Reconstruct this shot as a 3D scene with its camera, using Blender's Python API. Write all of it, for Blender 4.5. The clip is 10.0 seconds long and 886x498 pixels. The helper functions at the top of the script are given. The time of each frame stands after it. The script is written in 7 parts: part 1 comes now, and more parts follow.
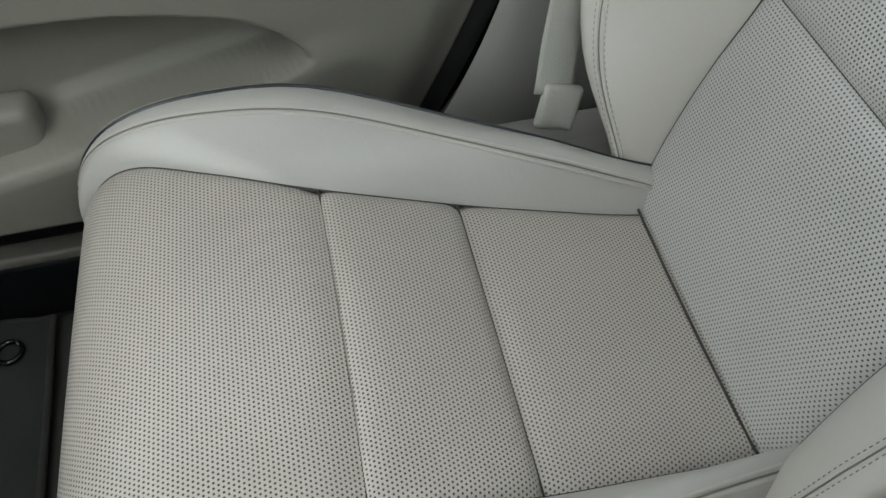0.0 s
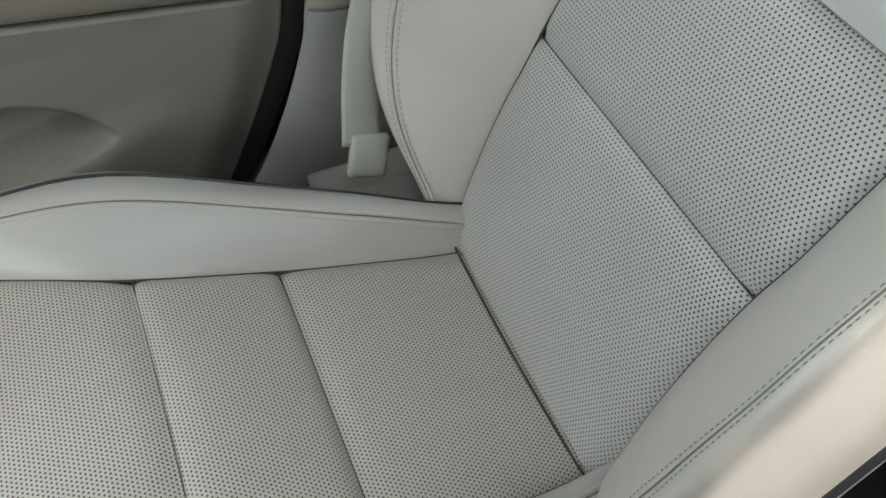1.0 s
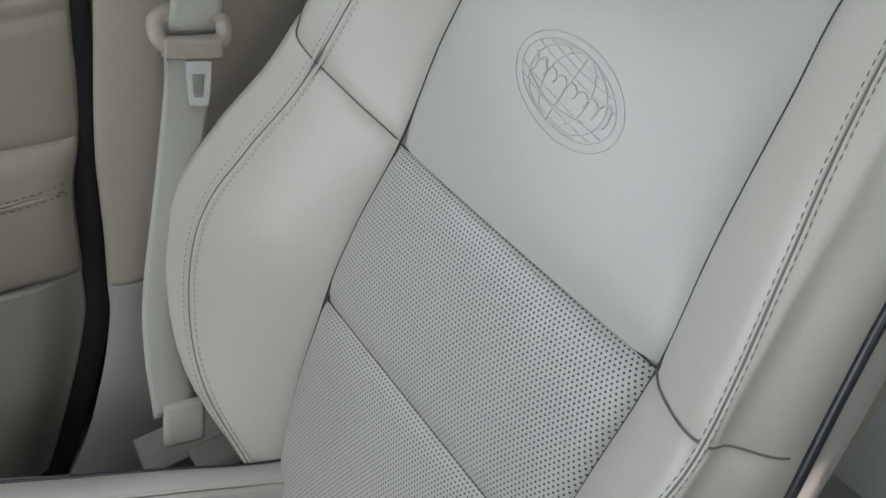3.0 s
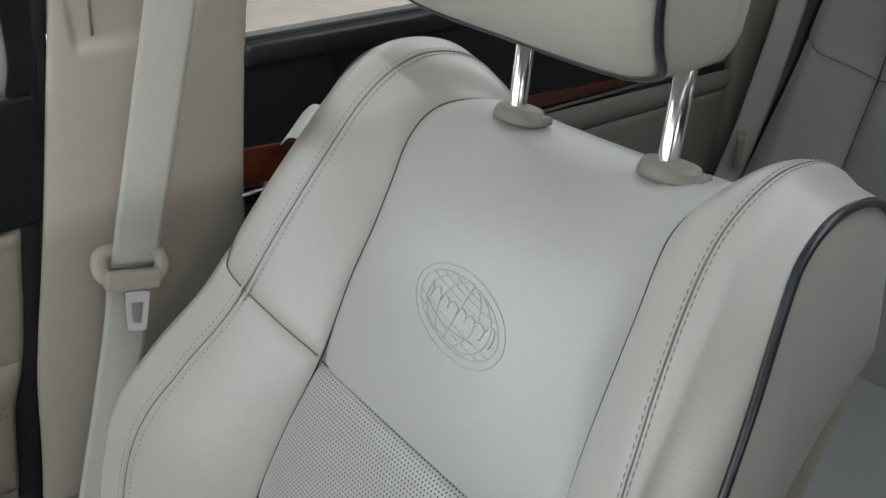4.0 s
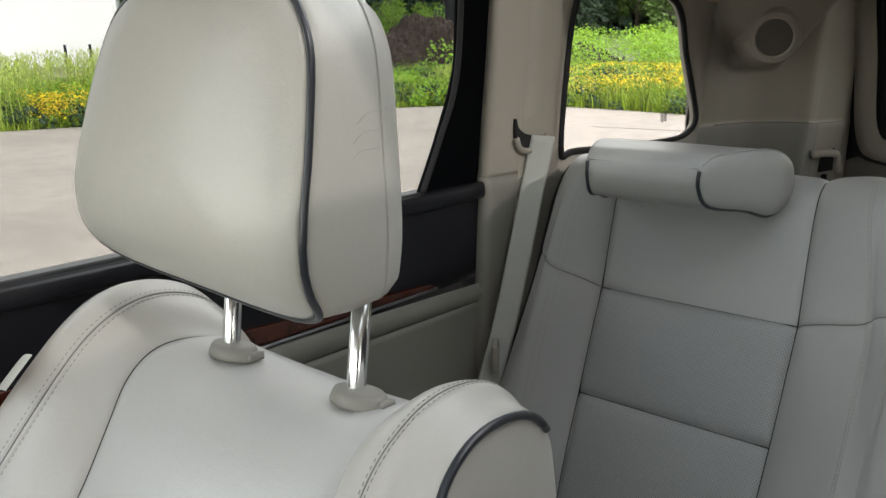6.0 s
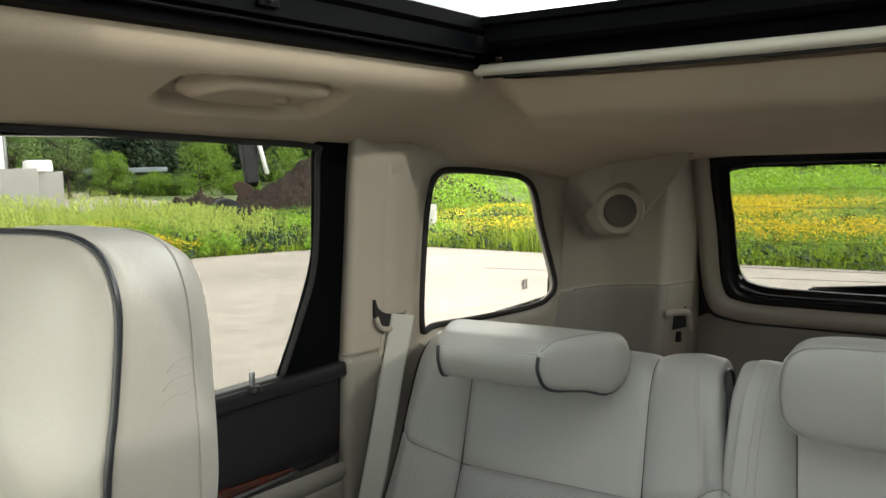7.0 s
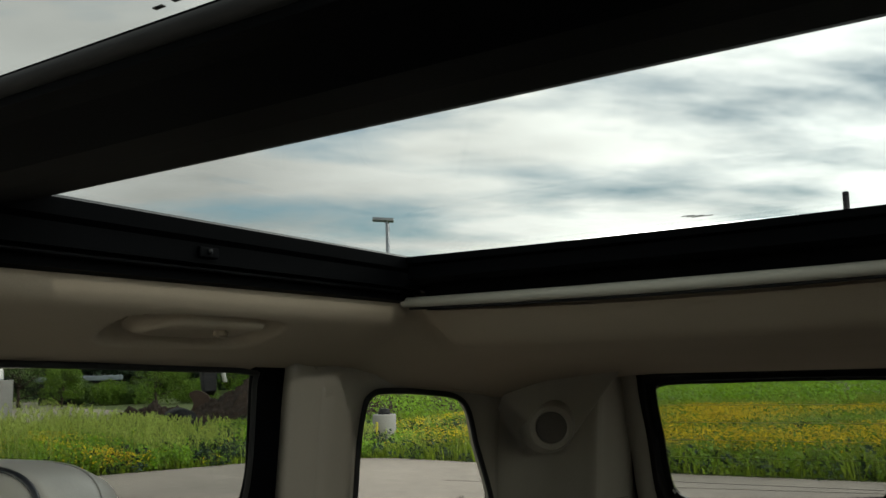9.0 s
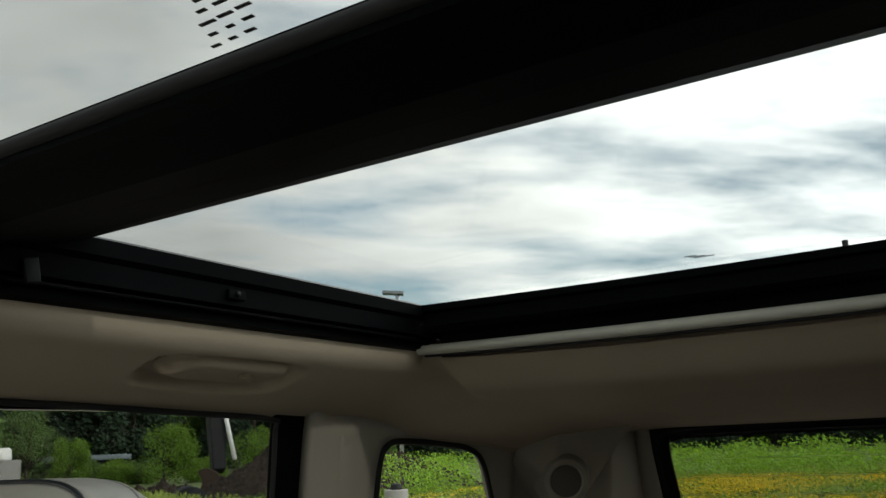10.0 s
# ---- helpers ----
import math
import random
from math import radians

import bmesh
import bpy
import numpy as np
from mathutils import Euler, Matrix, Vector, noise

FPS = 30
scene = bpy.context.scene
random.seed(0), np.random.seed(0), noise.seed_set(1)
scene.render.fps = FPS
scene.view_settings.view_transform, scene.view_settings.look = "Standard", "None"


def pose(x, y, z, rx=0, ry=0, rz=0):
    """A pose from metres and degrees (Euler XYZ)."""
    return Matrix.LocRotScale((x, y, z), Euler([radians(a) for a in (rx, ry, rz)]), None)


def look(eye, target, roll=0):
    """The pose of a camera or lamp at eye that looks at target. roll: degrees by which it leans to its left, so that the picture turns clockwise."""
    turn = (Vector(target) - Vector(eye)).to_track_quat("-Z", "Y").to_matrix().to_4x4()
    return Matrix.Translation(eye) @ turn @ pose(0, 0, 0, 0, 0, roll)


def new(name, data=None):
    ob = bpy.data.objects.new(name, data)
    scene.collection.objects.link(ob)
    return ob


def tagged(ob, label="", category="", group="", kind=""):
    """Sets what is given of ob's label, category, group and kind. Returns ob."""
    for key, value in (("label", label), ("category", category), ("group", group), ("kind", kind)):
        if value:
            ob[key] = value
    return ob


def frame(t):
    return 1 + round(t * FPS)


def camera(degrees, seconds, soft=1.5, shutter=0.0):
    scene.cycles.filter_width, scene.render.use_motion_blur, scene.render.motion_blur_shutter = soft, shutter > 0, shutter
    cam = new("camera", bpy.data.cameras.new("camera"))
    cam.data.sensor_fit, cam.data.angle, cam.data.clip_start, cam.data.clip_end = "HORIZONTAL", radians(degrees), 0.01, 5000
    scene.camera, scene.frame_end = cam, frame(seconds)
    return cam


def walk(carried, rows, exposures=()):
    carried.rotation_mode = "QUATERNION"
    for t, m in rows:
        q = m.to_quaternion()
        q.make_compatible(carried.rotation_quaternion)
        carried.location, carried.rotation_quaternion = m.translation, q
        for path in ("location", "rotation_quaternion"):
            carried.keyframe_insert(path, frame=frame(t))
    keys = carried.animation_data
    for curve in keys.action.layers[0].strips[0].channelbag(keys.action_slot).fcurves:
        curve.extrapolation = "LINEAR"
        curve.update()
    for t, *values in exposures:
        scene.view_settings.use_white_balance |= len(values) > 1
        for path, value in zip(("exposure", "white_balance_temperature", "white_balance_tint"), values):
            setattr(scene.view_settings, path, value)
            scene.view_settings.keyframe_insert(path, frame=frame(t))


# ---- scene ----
cam = camera(55.4, 10.0)
PATH = [
    (0, (-0.03, 0.355, 1.226), (1.231, 0.16, -0.314), -3.8),
    (0.5, (-0.019, 0.323, 1.26), (1.184, -0.047, -0.294), -1.8),
    (1, (-0.013, 0.292, 1.281), (1.142, -0.17, -0.286), -1.7),
    (1.5, (-0.005, 0.281, 1.285), (1.193, -0.288, -0.212), -1.0),
    (2, (0.003, 0.257, 1.293), (1.214, -0.382, -0.165), -0.8),
    (2.2, (-0.003, 0.243, 1.303), (1.194, -0.414, -0.158), -0.8),
    (3.3, (-0.03, 0.178, 1.366), (1.308, -0.695, 0.162), -2.5),
    (3.5, (-0.041, 0.184, 1.381), (1.315, -0.737, 0.236), -2.5),
    (4, (-0.084, 0.184, 1.418), (1.336, -0.853, 0.466), -2.0),
    (4.5, (-0.097, 0.157, 1.423), (1.371, -0.937, 0.62), -2.6),
    (5, (-0.106, 0.152, 1.433), (1.344, -1.036, 0.735), -2.5),
    (5.2, (-0.113, 0.143, 1.431), (1.286, -1.117, 0.757), -1.9),
    (6.5, (-0.233, 0.12, 1.486), (0.981, -1.427, 1.118), -1.8),
    (7, (-0.263, 0.11, 1.532), (0.856, -1.536, 1.332), -1.6),
    (7.5, (-0.293, 0.11, 1.566), (0.77, -1.583, 1.499), -1.6),
    (8, (-0.312, 0.119, 1.577), (0.729, -1.589, 1.618), -1.9),
    (8.5, (-0.343, 0.15, 1.574), (0.693, -1.555, 1.724), -1.9),
    (9, (-0.384, 0.181, 1.56), (0.644, -1.511, 1.844), -1.7),
    (9.5, (-0.392, 0.206, 1.533), (0.63, -1.468, 1.921), -1.8),
    (10, (-0.405, 0.232, 1.506), (0.62, -1.423, 1.961), -2.4),
]
# seconds, stops, white balance temperature and tint
EXPOSURES = [(0.0, 0.70, 6500, 13), (1.0, 0.70, 6500, 13), (2.0, 0.78, 6350, 18), (3.5, 0.71, 6480, 18), (5.0, 0.66, 6500, 21), (6.5, 1.22, 6850, 16), (7.0, 1.28, 7050, 14), (7.5, 0.46, 7050, 12), (8.0, -0.50, 6950, 9), (8.5, -0.51, 6950, 9), (9.5, -0.37, 6800, 10), (10.0, -0.34, 6750, 11)]
walk(cam, [(t, look(eye, target, roll)) for t, eye, target, roll in PATH], EXPOSURES)
SKY_STRENGTH = 0.15
SUN_STRENGTH = 2.2

# ---------------------------------------------------------------- world, sun, exposure
world = bpy.data.worlds.new("sky")
scene.world = world
world.use_nodes = True
SUN_DIR = Vector((-0.84, 0.22, 0.48)).normalized()
BRIGHT_CLOUD = Vector((-0.55, -0.75, 0.40)).normalized()   # the thin, bright part of the cloud cover
wn = world.node_tree.nodes
wl = world.node_tree.links
wn.clear()
w_out = wn.new("ShaderNodeOutputWorld")
w_bg = wn.new("ShaderNodeBackground")
w_sky = wn.new("ShaderNodeTexSky")
w_sky.sky_type = "NISHITA"
w_sky.sun_disc = False
w_sky.sun_elevation = math.asin(SUN_DIR.z)
w_sky.sun_rotation = math.atan2(SUN_DIR.x, SUN_DIR.y)
w_sky.air_density = 1.0
w_sky.dust_density = 1.5
w_tc = wn.new("ShaderNodeTexCoord")
w_sep = wn.new("ShaderNodeSeparateXYZ")
wl.new(w_tc.outputs["Generated"], w_sep.inputs[0])
w_zc = wn.new("ShaderNodeMath"); w_zc.operation = "MAXIMUM"; w_zc.inputs[1].default_value = 0.0
wl.new(w_sep.outputs["Z"], w_zc.inputs[0])
w_za = wn.new("ShaderNodeMath"); w_za.operation = "ADD"; w_za.inputs[1].default_value = 0.16
wl.new(w_zc.outputs[0], w_za.inputs[0])
w_div = wn.new("ShaderNodeVectorMath"); w_div.operation = "DIVIDE"
w_cmb = wn.new("ShaderNodeCombineXYZ")
for k in range(3):
    wl.new(w_za.outputs[0], w_cmb.inputs[k])
wl.new(w_tc.outputs["Generated"], w_div.inputs[0])
wl.new(w_cmb.outputs[0], w_div.inputs[1])
w_map = wn.new("ShaderNodeMapping")
w_map.vector_type = "TEXTURE"
w_map.inputs["Rotation"].default_value = (0, 0, radians(42))
w_map.inputs["Scale"].default_value = (1.50, 0.78, 1.0)
wl.new(w_div.outputs[0], w_map.inputs[0])
w_noise = wn.new("ShaderNodeTexNoise")
w_noise.inputs["Scale"].default_value = 1.5
w_noise.inputs["Detail"].default_value = 8.0
w_noise.inputs["Roughness"].default_value = 0.56
w_noise.inputs["Distortion"].default_value = 0.12
wl.new(w_map.outputs[0], w_noise.inputs["Vector"])
w_ramp = wn.new("ShaderNodeValToRGB")
w_ramp.color_ramp.elements[0].position = 0.31
w_ramp.color_ramp.elements[0].color = (0.12, 0.12, 0.12, 1)
w_ramp.color_ramp.elements[1].position = 0.54
w_ramp.color_ramp.elements[1].color = (1, 1, 1, 1)
wl.new(w_noise.outputs[0], w_ramp.inputs[0])
# the clouds are brightest where they are thin
w_dot = wn.new("ShaderNodeVectorMath"); w_dot.operation = "DOT_PRODUCT"
w_dot.inputs[1].default_value = BRIGHT_CLOUD
w_nrm = wn.new("ShaderNodeVectorMath"); w_nrm.operation = "NORMALIZE"
wl.new(w_tc.outputs["Generated"], w_nrm.inputs[0])
wl.new(w_nrm.outputs[0], w_dot.inputs[0])
w_mr = wn.new("ShaderNodeMapRange")
w_mr.inputs["From Min"].default_value = 0.2
w_mr.inputs["From Max"].default_value = 1.0
w_mr.inputs["To Min"].default_value = 19.0
w_mr.inputs["To Max"].default_value = 74.0
wl.new(w_dot.outputs["Value"], w_mr.inputs["Value"])
# folds in the cloud
w_fold = wn.new("ShaderNodeTexNoise")
w_fold.inputs["Scale"].default_value, w_fold.inputs["Detail"].default_value, w_fold.inputs["Roughness"].default_value = 2.3, 9.0, 0.55
wl.new(w_map.outputs[0], w_fold.inputs["Vector"])
w_depth = wn.new("ShaderNodeMapRange")
w_depth.inputs["From Min"].default_value, w_depth.inputs["From Max"].default_value = 0.3, 0.7
w_depth.inputs["To Min"].default_value, w_depth.inputs["To Max"].default_value = 0.84, 1.14
wl.new(w_fold.outputs[0], w_depth.inputs["Value"])
w_lit = wn.new("ShaderNodeMath"); w_lit.operation = "MULTIPLY"
wl.new(w_mr.outputs[0], w_lit.inputs[0])
wl.new(w_depth.outputs[0], w_lit.inputs[1])
w_cc = wn.new("ShaderNodeVectorMath"); w_cc.operation = "SCALE"
w_cc.inputs[0].default_value = (0.985, 0.99, 0.945)
wl.new(w_lit.outputs[0], w_cc.inputs["Scale"])
w_mix = wn.new("ShaderNodeMixRGB")
wl.new(w_ramp.outputs[0], w_mix.inputs[0])
w_blue = wn.new("ShaderNodeVectorMath"); w_blue.operation = "MULTIPLY"; w_blue.inputs[1].default_value = (2.5, 3.25, 3.0)     # thin haze over the blue
wl.new(w_sky.outputs[0], w_blue.inputs[0])
wl.new(w_blue.outputs[0], w_mix.inputs[1])
wl.new(w_cc.outputs[0], w_mix.inputs[2])
wl.new(w_mix.outputs[0], w_bg.inputs[0])
w_bg.inputs[1].default_value = SKY_STRENGTH
wl.new(w_bg.outputs[0], w_out.inputs[0])

sun_data = bpy.data.lights.new("sun", "SUN")
sun_data.energy = SUN_STRENGTH
sun_data.angle = radians(1.2)
sun_data.color = (1.0, 0.93, 0.82)
sun = new("sun", sun_data)
sun.matrix_world = look((0, 0, 30), tuple(Vector((0, 0, 30)) - SUN_DIR))

# ---------------------------------------------------------------- materials


def material(name, base, rough=0.6, metal=0.0, vary=0.12, scale=6.0, fine=120.0, fine_vary=0.06, bump=0.15, bump_scale=None,
             spec=0.5, coat=0.0, stretch=(1, 1, 1), wrinkle=0.0):
    """Principled surface with colour variation at two scales and a fine relief, in metres."""
    m = bpy.data.materials.new(name)
    m.use_nodes = True
    nt = m.node_tree
    n, l = nt.nodes, nt.links
    b = n["Principled BSDF"]
    b.inputs["Roughness"].default_value = rough
    b.inputs["Metallic"].default_value = metal
    b.inputs["Specular IOR Level"].default_value = spec
    b.inputs["Coat Weight"].default_value = coat
    tc = n.new("ShaderNodeTexCoord")
    mp = n.new("ShaderNodeMapping")
    mp.inputs["Scale"].default_value = stretch
    l.new(tc.outputs["Object"], mp.inputs[0])
    big, small = n.new("ShaderNodeTexNoise"), n.new("ShaderNodeTexNoise")
    big.inputs["Scale"].default_value, big.inputs["Detail"].default_value = scale, 4.0
    small.inputs["Scale"].default_value, small.inputs["Detail"].default_value = fine, 3.0
    l.new(mp.outputs[0], big.inputs["Vector"])
    l.new(mp.outputs[0], small.inputs["Vector"])
    dark = tuple(c * (1 - vary) for c in base) + (1,)
    light = tuple(min(1, c * (1 + vary)) for c in base) + (1,)
    mix = n.new("ShaderNodeMixRGB")
    mix.inputs[1].default_value, mix.inputs[2].default_value = dark, light
    l.new(big.outputs[0], mix.inputs[0])
    mul = n.new("ShaderNodeMixRGB")
    mul.blend_type = "MULTIPLY"
    mul.inputs[0].default_value = 1.0
    rng = n.new("ShaderNodeMapRange")
    rng.inputs["To Min"].default_value, rng.inputs["To Max"].default_value = 1 - fine_vary, 1 + fine_vary
    l.new(small.outputs[0], rng.inputs["Value"])
    l.new(mix.outputs[0], mul.inputs[1])
    l.new(rng.outputs[0], mul.inputs[2])
    l.new(mul.outputs[0], b.inputs["Base Color"])
    if bump:
        bn = n.new("ShaderNodeTexNoise") if not bump_scale else n.new("ShaderNodeTexVoronoi")
        bn.inputs["Scale"].default_value = bump_scale or fine * 2
        l.new(mp.outputs[0], bn.inputs["Vector"])
        bp = n.new("ShaderNodeBump")
        bp.inputs["Strength"].default_value, bp.inputs["Distance"].default_value = bump, 0.001
        l.new(bn.outputs[0], bp.inputs["Height"])
        l.new(bp.outputs[0], b.inputs["Normal"])
        if wrinkle:
            wn_, wb = n.new("ShaderNodeTexNoise"), n.new("ShaderNodeBump")
            wn_.inputs["Scale"].default_value, wn_.inputs["Detail"].default_value = 22.0, 3.0
            wn_.inputs["Distortion"].default_value = 0.6
            l.new(mp.outputs[0], wn_.inputs["Vector"])
            wb.inputs["Strength"].default_value, wb.inputs["Distance"].default_value = wrinkle, 0.004
            l.new(wn_.outputs[0], wb.inputs["Height"])
            l.new(bp.outputs[0], wb.inputs["Normal"])
            l.new(wb.outputs[0], b.inputs["Normal"])
    return m


def perforated(name, base, pitch, hole):
    """Leather with staggered rows of punched holes, laid out in metres on the panel's own map."""
    m = material(name, base, wrinkle=0.25, rough=0.33, vary=0.06, scale=9, fine=240, fine_vary=0.03, bump=0.12, bump_scale=650, spec=0.6)
    nt = m.node_tree
    n, l = nt.nodes, nt.links
    b = n["Principled BSDF"]
    uv = n.new("ShaderNodeUVMap")
    sep = n.new("ShaderNodeSeparateXYZ")
    l.new(uv.outputs[0], sep.inputs[0])

    def math_node(op, a, c=None):
        node = n.new("ShaderNodeMath")
        node.operation = op
        for k, v in enumerate((a, c)):
            if v is None:
                continue
            if isinstance(v, (int, float)):
                node.inputs[k].default_value = v
            else:
                l.new(v, node.inputs[k])
        return node.outputs[0]

    dist = None
    rise = pitch * 1.732
    for shift in (0.0, 0.5):
        u = math_node("MULTIPLY", math_node("SUBTRACT", math_node("FRACT", math_node("ADD", math_node("DIVIDE", sep.outputs[0], pitch), shift)), 0.5), pitch)
        v = math_node("MULTIPLY", math_node("SUBTRACT", math_node("FRACT", math_node("ADD", math_node("DIVIDE", sep.outputs[1], rise), shift)), 0.5), rise)
        d = math_node("SQRT", math_node("ADD", math_node("MULTIPLY", u, u), math_node("MULTIPLY", v, v)))
        dist = d if dist is None else math_node("MINIMUM", dist, d)
    ramp = n.new("ShaderNodeMapRange")
    ramp.interpolation_type = "SMOOTHSTEP"
    ramp.inputs["From Min"].default_value = hole * 0.28
    ramp.inputs["From Max"].default_value = hole * 0.70
    l.new(dist, ramp.inputs["Value"])
    mix = n.new("ShaderNodeMixRGB")
    old = b.inputs["Base Color"].links[0].from_socket
    mix.inputs[1].default_value = (0.022, 0.021, 0.020, 1)
    l.new(ramp.outputs[0], mix.inputs[0])
    l.new(old, mix.inputs[2])
    l.new(mix.outputs[0], b.inputs["Base Color"])
    bp = n.new("ShaderNodeBump")
    bp.inputs["Strength"].default_value, bp.inputs["Distance"].default_value = 0.6, 0.0012
    l.new(ramp.outputs[0], bp.inputs["Height"])
    l.new(b.inputs["Normal"].links[0].from_socket, bp.inputs["Normal"])
    l.new(bp.outputs[0], b.inputs["Normal"])
    return m


def glass(name, tint, rough=0.0):
    m = bpy.data.materials.new(name)
    m.use_nodes = True
    n, l = m.node_tree.nodes, m.node_tree.links
    n.clear()
    out = n.new("ShaderNodeOutputMaterial")
    tr, gl, mx, fr = n.new("ShaderNodeBsdfTransparent"), n.new("ShaderNodeBsdfGlossy"), n.new("ShaderNodeMixShader"), n.new("ShaderNodeLayerWeight")
    tr.inputs[0].default_value = (*tint, 1)
    gl.inputs["Roughness"].default_value = rough
    fr.inputs["Blend"].default_value = 0.5
    pw = n.new("ShaderNodeMath")
    pw.operation = "POWER"
    pw.inputs[1].default_value = 5.0
    l.new(fr.outputs["Facing"], pw.inputs[0])
    ma = n.new("ShaderNodeMath")
    ma.operation = "MULTIPLY_ADD"
    ma.inputs[1].default_value, ma.inputs[2].default_value = 0.16, 0.006
    l.new(pw.outputs[0], ma.inputs[0])
    l.new(ma.outputs[0], mx.inputs[0])
    l.new(tr.outputs[0], mx.inputs[1])
    l.new(gl.outputs[0], mx.inputs[2])
    l.new(mx.outputs[0], out.inputs[0])
    return m


LEATHER = (0.464, 0.445, 0.416)          # rolls and sides
LEATHER_COOL = (0.455, 0.450, 0.439)     # middle panels
M_LEATHER = material("leather", LEATHER, wrinkle=0.22, rough=0.33, vary=0.06, scale=7, fine=260, fine_vary=0.03, bump=0.10, bump_scale=620, spec=0.6)
# copy of the leather, darkened for the dimmer light on the cushion rolls
M_LEATHER_CUSHION = material("darkened cushion leather", (0.415, 0.408, 0.392), wrinkle=0.35, rough=0.32, vary=0.08, scale=7, fine=260, fine_vary=0.03, bump=0.11, bump_scale=620, spec=0.6)
M_REST = material("cream headrest leather", (0.462, 0.447, 0.410), wrinkle=0.25, rough=0.36, vary=0.07, scale=7, fine=260, fine_vary=0.03, bump=0.10, bump_scale=620, spec=0.55)
M_PANEL = material("smooth panel leather", LEATHER_COOL, wrinkle=0.20, rough=0.33, vary=0.05, scale=7, fine=260, fine_vary=0.03, bump=0.10, bump_scale=620, spec=0.6)
M_PERF = perforated("perforated leather", LEATHER_COOL, 0.0040, 0.0016)
# warm tint follows the light on the cushion
M_PERF_CUSHION = perforated("warm-tinted perforated cushion leather", (0.450, 0.420, 0.386), 0.0038, 0.0017)
# rear leathers: darker copies, the rear cabin's weaker light put into the colour
M_PERF_REAR = perforated("finely perforated rear leather darkened for shade", (0.350, 0.355, 0.352), 0.0040, 0.0012)
M_LEATHER_REAR = material("rear leather darkened for shade", (0.365, 0.368, 0.358), wrinkle=0.30, rough=0.38, vary=0.07, scale=7, fine=260, fine_vary=0.03, bump=0.14, bump_scale=620, spec=0.45)
M_PIPING = material("dark piping", (0.026, 0.029, 0.036), rough=0.28, vary=0.1)
M_THREAD = material("thread", (0.36, 0.345, 0.30), rough=0.7, vary=0.1, bump=0)
M_SEAM2 = material("sunken seam leather", (0.16, 0.155, 0.14), rough=0.7, vary=0.1, bump=0)
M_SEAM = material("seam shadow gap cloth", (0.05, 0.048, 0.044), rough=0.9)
M_TRIM = material("beige trim plastic", (0.350, 0.318, 0.272), rough=0.45, vary=0.05, scale=4, fine=400, bump=0.1, bump_scale=900)
# darker, greyer copy of the trim for below the corner joint
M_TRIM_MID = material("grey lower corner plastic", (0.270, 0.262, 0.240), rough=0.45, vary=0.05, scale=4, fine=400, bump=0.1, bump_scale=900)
M_TRIM_COOL = material("grey lower pillar plastic", (0.335, 0.333, 0.318), rough=0.45, vary=0.05, scale=4, fine=400, bump=0.1, bump_scale=900)
# tan pad, lightened for the window light on the upper door
M_DOORPAD = material("tan padded door leather lightened for window light", (0.292, 0.262, 0.220), wrinkle=0.2, rough=0.45, vary=0.07, scale=6, fine=300, bump=0.14, bump_scale=700)
M_TRIM_WARM = material("warm beige door vinyl", (0.221, 0.212, 0.187), rough=0.55, vary=0.06, scale=4, fine=300, bump=0.14, bump_scale=700)
# darkened copy of the beige trim: low cabin shade put into the colour
M_TRIM_LOW = material("beige lower trim darkened for shade", (0.215, 0.205, 0.180), rough=0.5, vary=0.06, scale=4, fine=400, bump=0.1, bump_scale=900)
M_HEAD = material("headliner cloth", (0.500, 0.420, 0.325), rough=0.95, vary=0.07, scale=5, fine=500, fine_vary=0.1, bump=0.35, spec=0.1)
M_BLACK = material("black plastic", (0.006, 0.007, 0.009), rough=0.5, vary=0.2, scale=5, fine=200, spec=0.2)
M_CASSETTE = material("matt black cassette plastic", (0.0018, 0.0021, 0.0028), rough=0.55, vary=0.2, scale=5, fine=200, spec=0.04)
M_RUBBER = material("black rubber seal", (0.010, 0.010, 0.011), rough=0.75, vary=0.2)
M_GLOSSBLACK = material("glossy black frit", (0.008, 0.009, 0.011), rough=0.12, vary=0.1, bump=0)
M_CHROME = material("chrome", (0.86, 0.87, 0.88), rough=0.20, metal=1.0, vary=0.02, bump=0)
M_WEB = material("belt webbing", (0.46, 0.465, 0.43), rough=0.8, vary=0.06, fine=900, fine_vary=0.12, bump=0.5, stretch=(1, 1, 0.3))


def ribbed(m, axis, scale, depth):
    """Adds woven ribs to a material."""
    n, l = m.node_tree.nodes, m.node_tree.links
    b = n["Principled BSDF"]
    tc, wave = n.new("ShaderNodeTexCoord"), n.new("ShaderNodeTexWave")
    wave.bands_direction = axis
    wave.inputs["Scale"].default_value = scale
    wave.inputs["Distortion"].default_value = 0.25
    wave.inputs["Detail Scale"].default_value = 6.0
    l.new(tc.outputs["Object"], wave.inputs["Vector"])
    mul, rng = n.new("ShaderNodeMixRGB"), n.new("ShaderNodeMapRange")
    mul.blend_type = "MULTIPLY"
    mul.inputs[0].default_value = 1.0
    rng.inputs["To Min"].default_value, rng.inputs["To Max"].default_value = 0.95, 1.03
    l.new(wave.outputs["Fac"], rng.inputs["Value"])
    l.new(b.inputs["Base Color"].links[0].from_socket, mul.inputs[1])
    l.new(rng.outputs[0], mul.inputs[2])
    l.new(mul.outputs[0], b.inputs["Base Color"])
    bp = n.new("ShaderNodeBump")
    bp.inputs["Strength"].default_value, bp.inputs["Distance"].default_value = depth, 0.001
    l.new(wave.outputs["Fac"], bp.inputs["Height"])
    l.new(b.inputs["Normal"].links[0].from_socket, bp.inputs["Normal"])
    l.new(bp.outputs[0], b.inputs["Normal"])


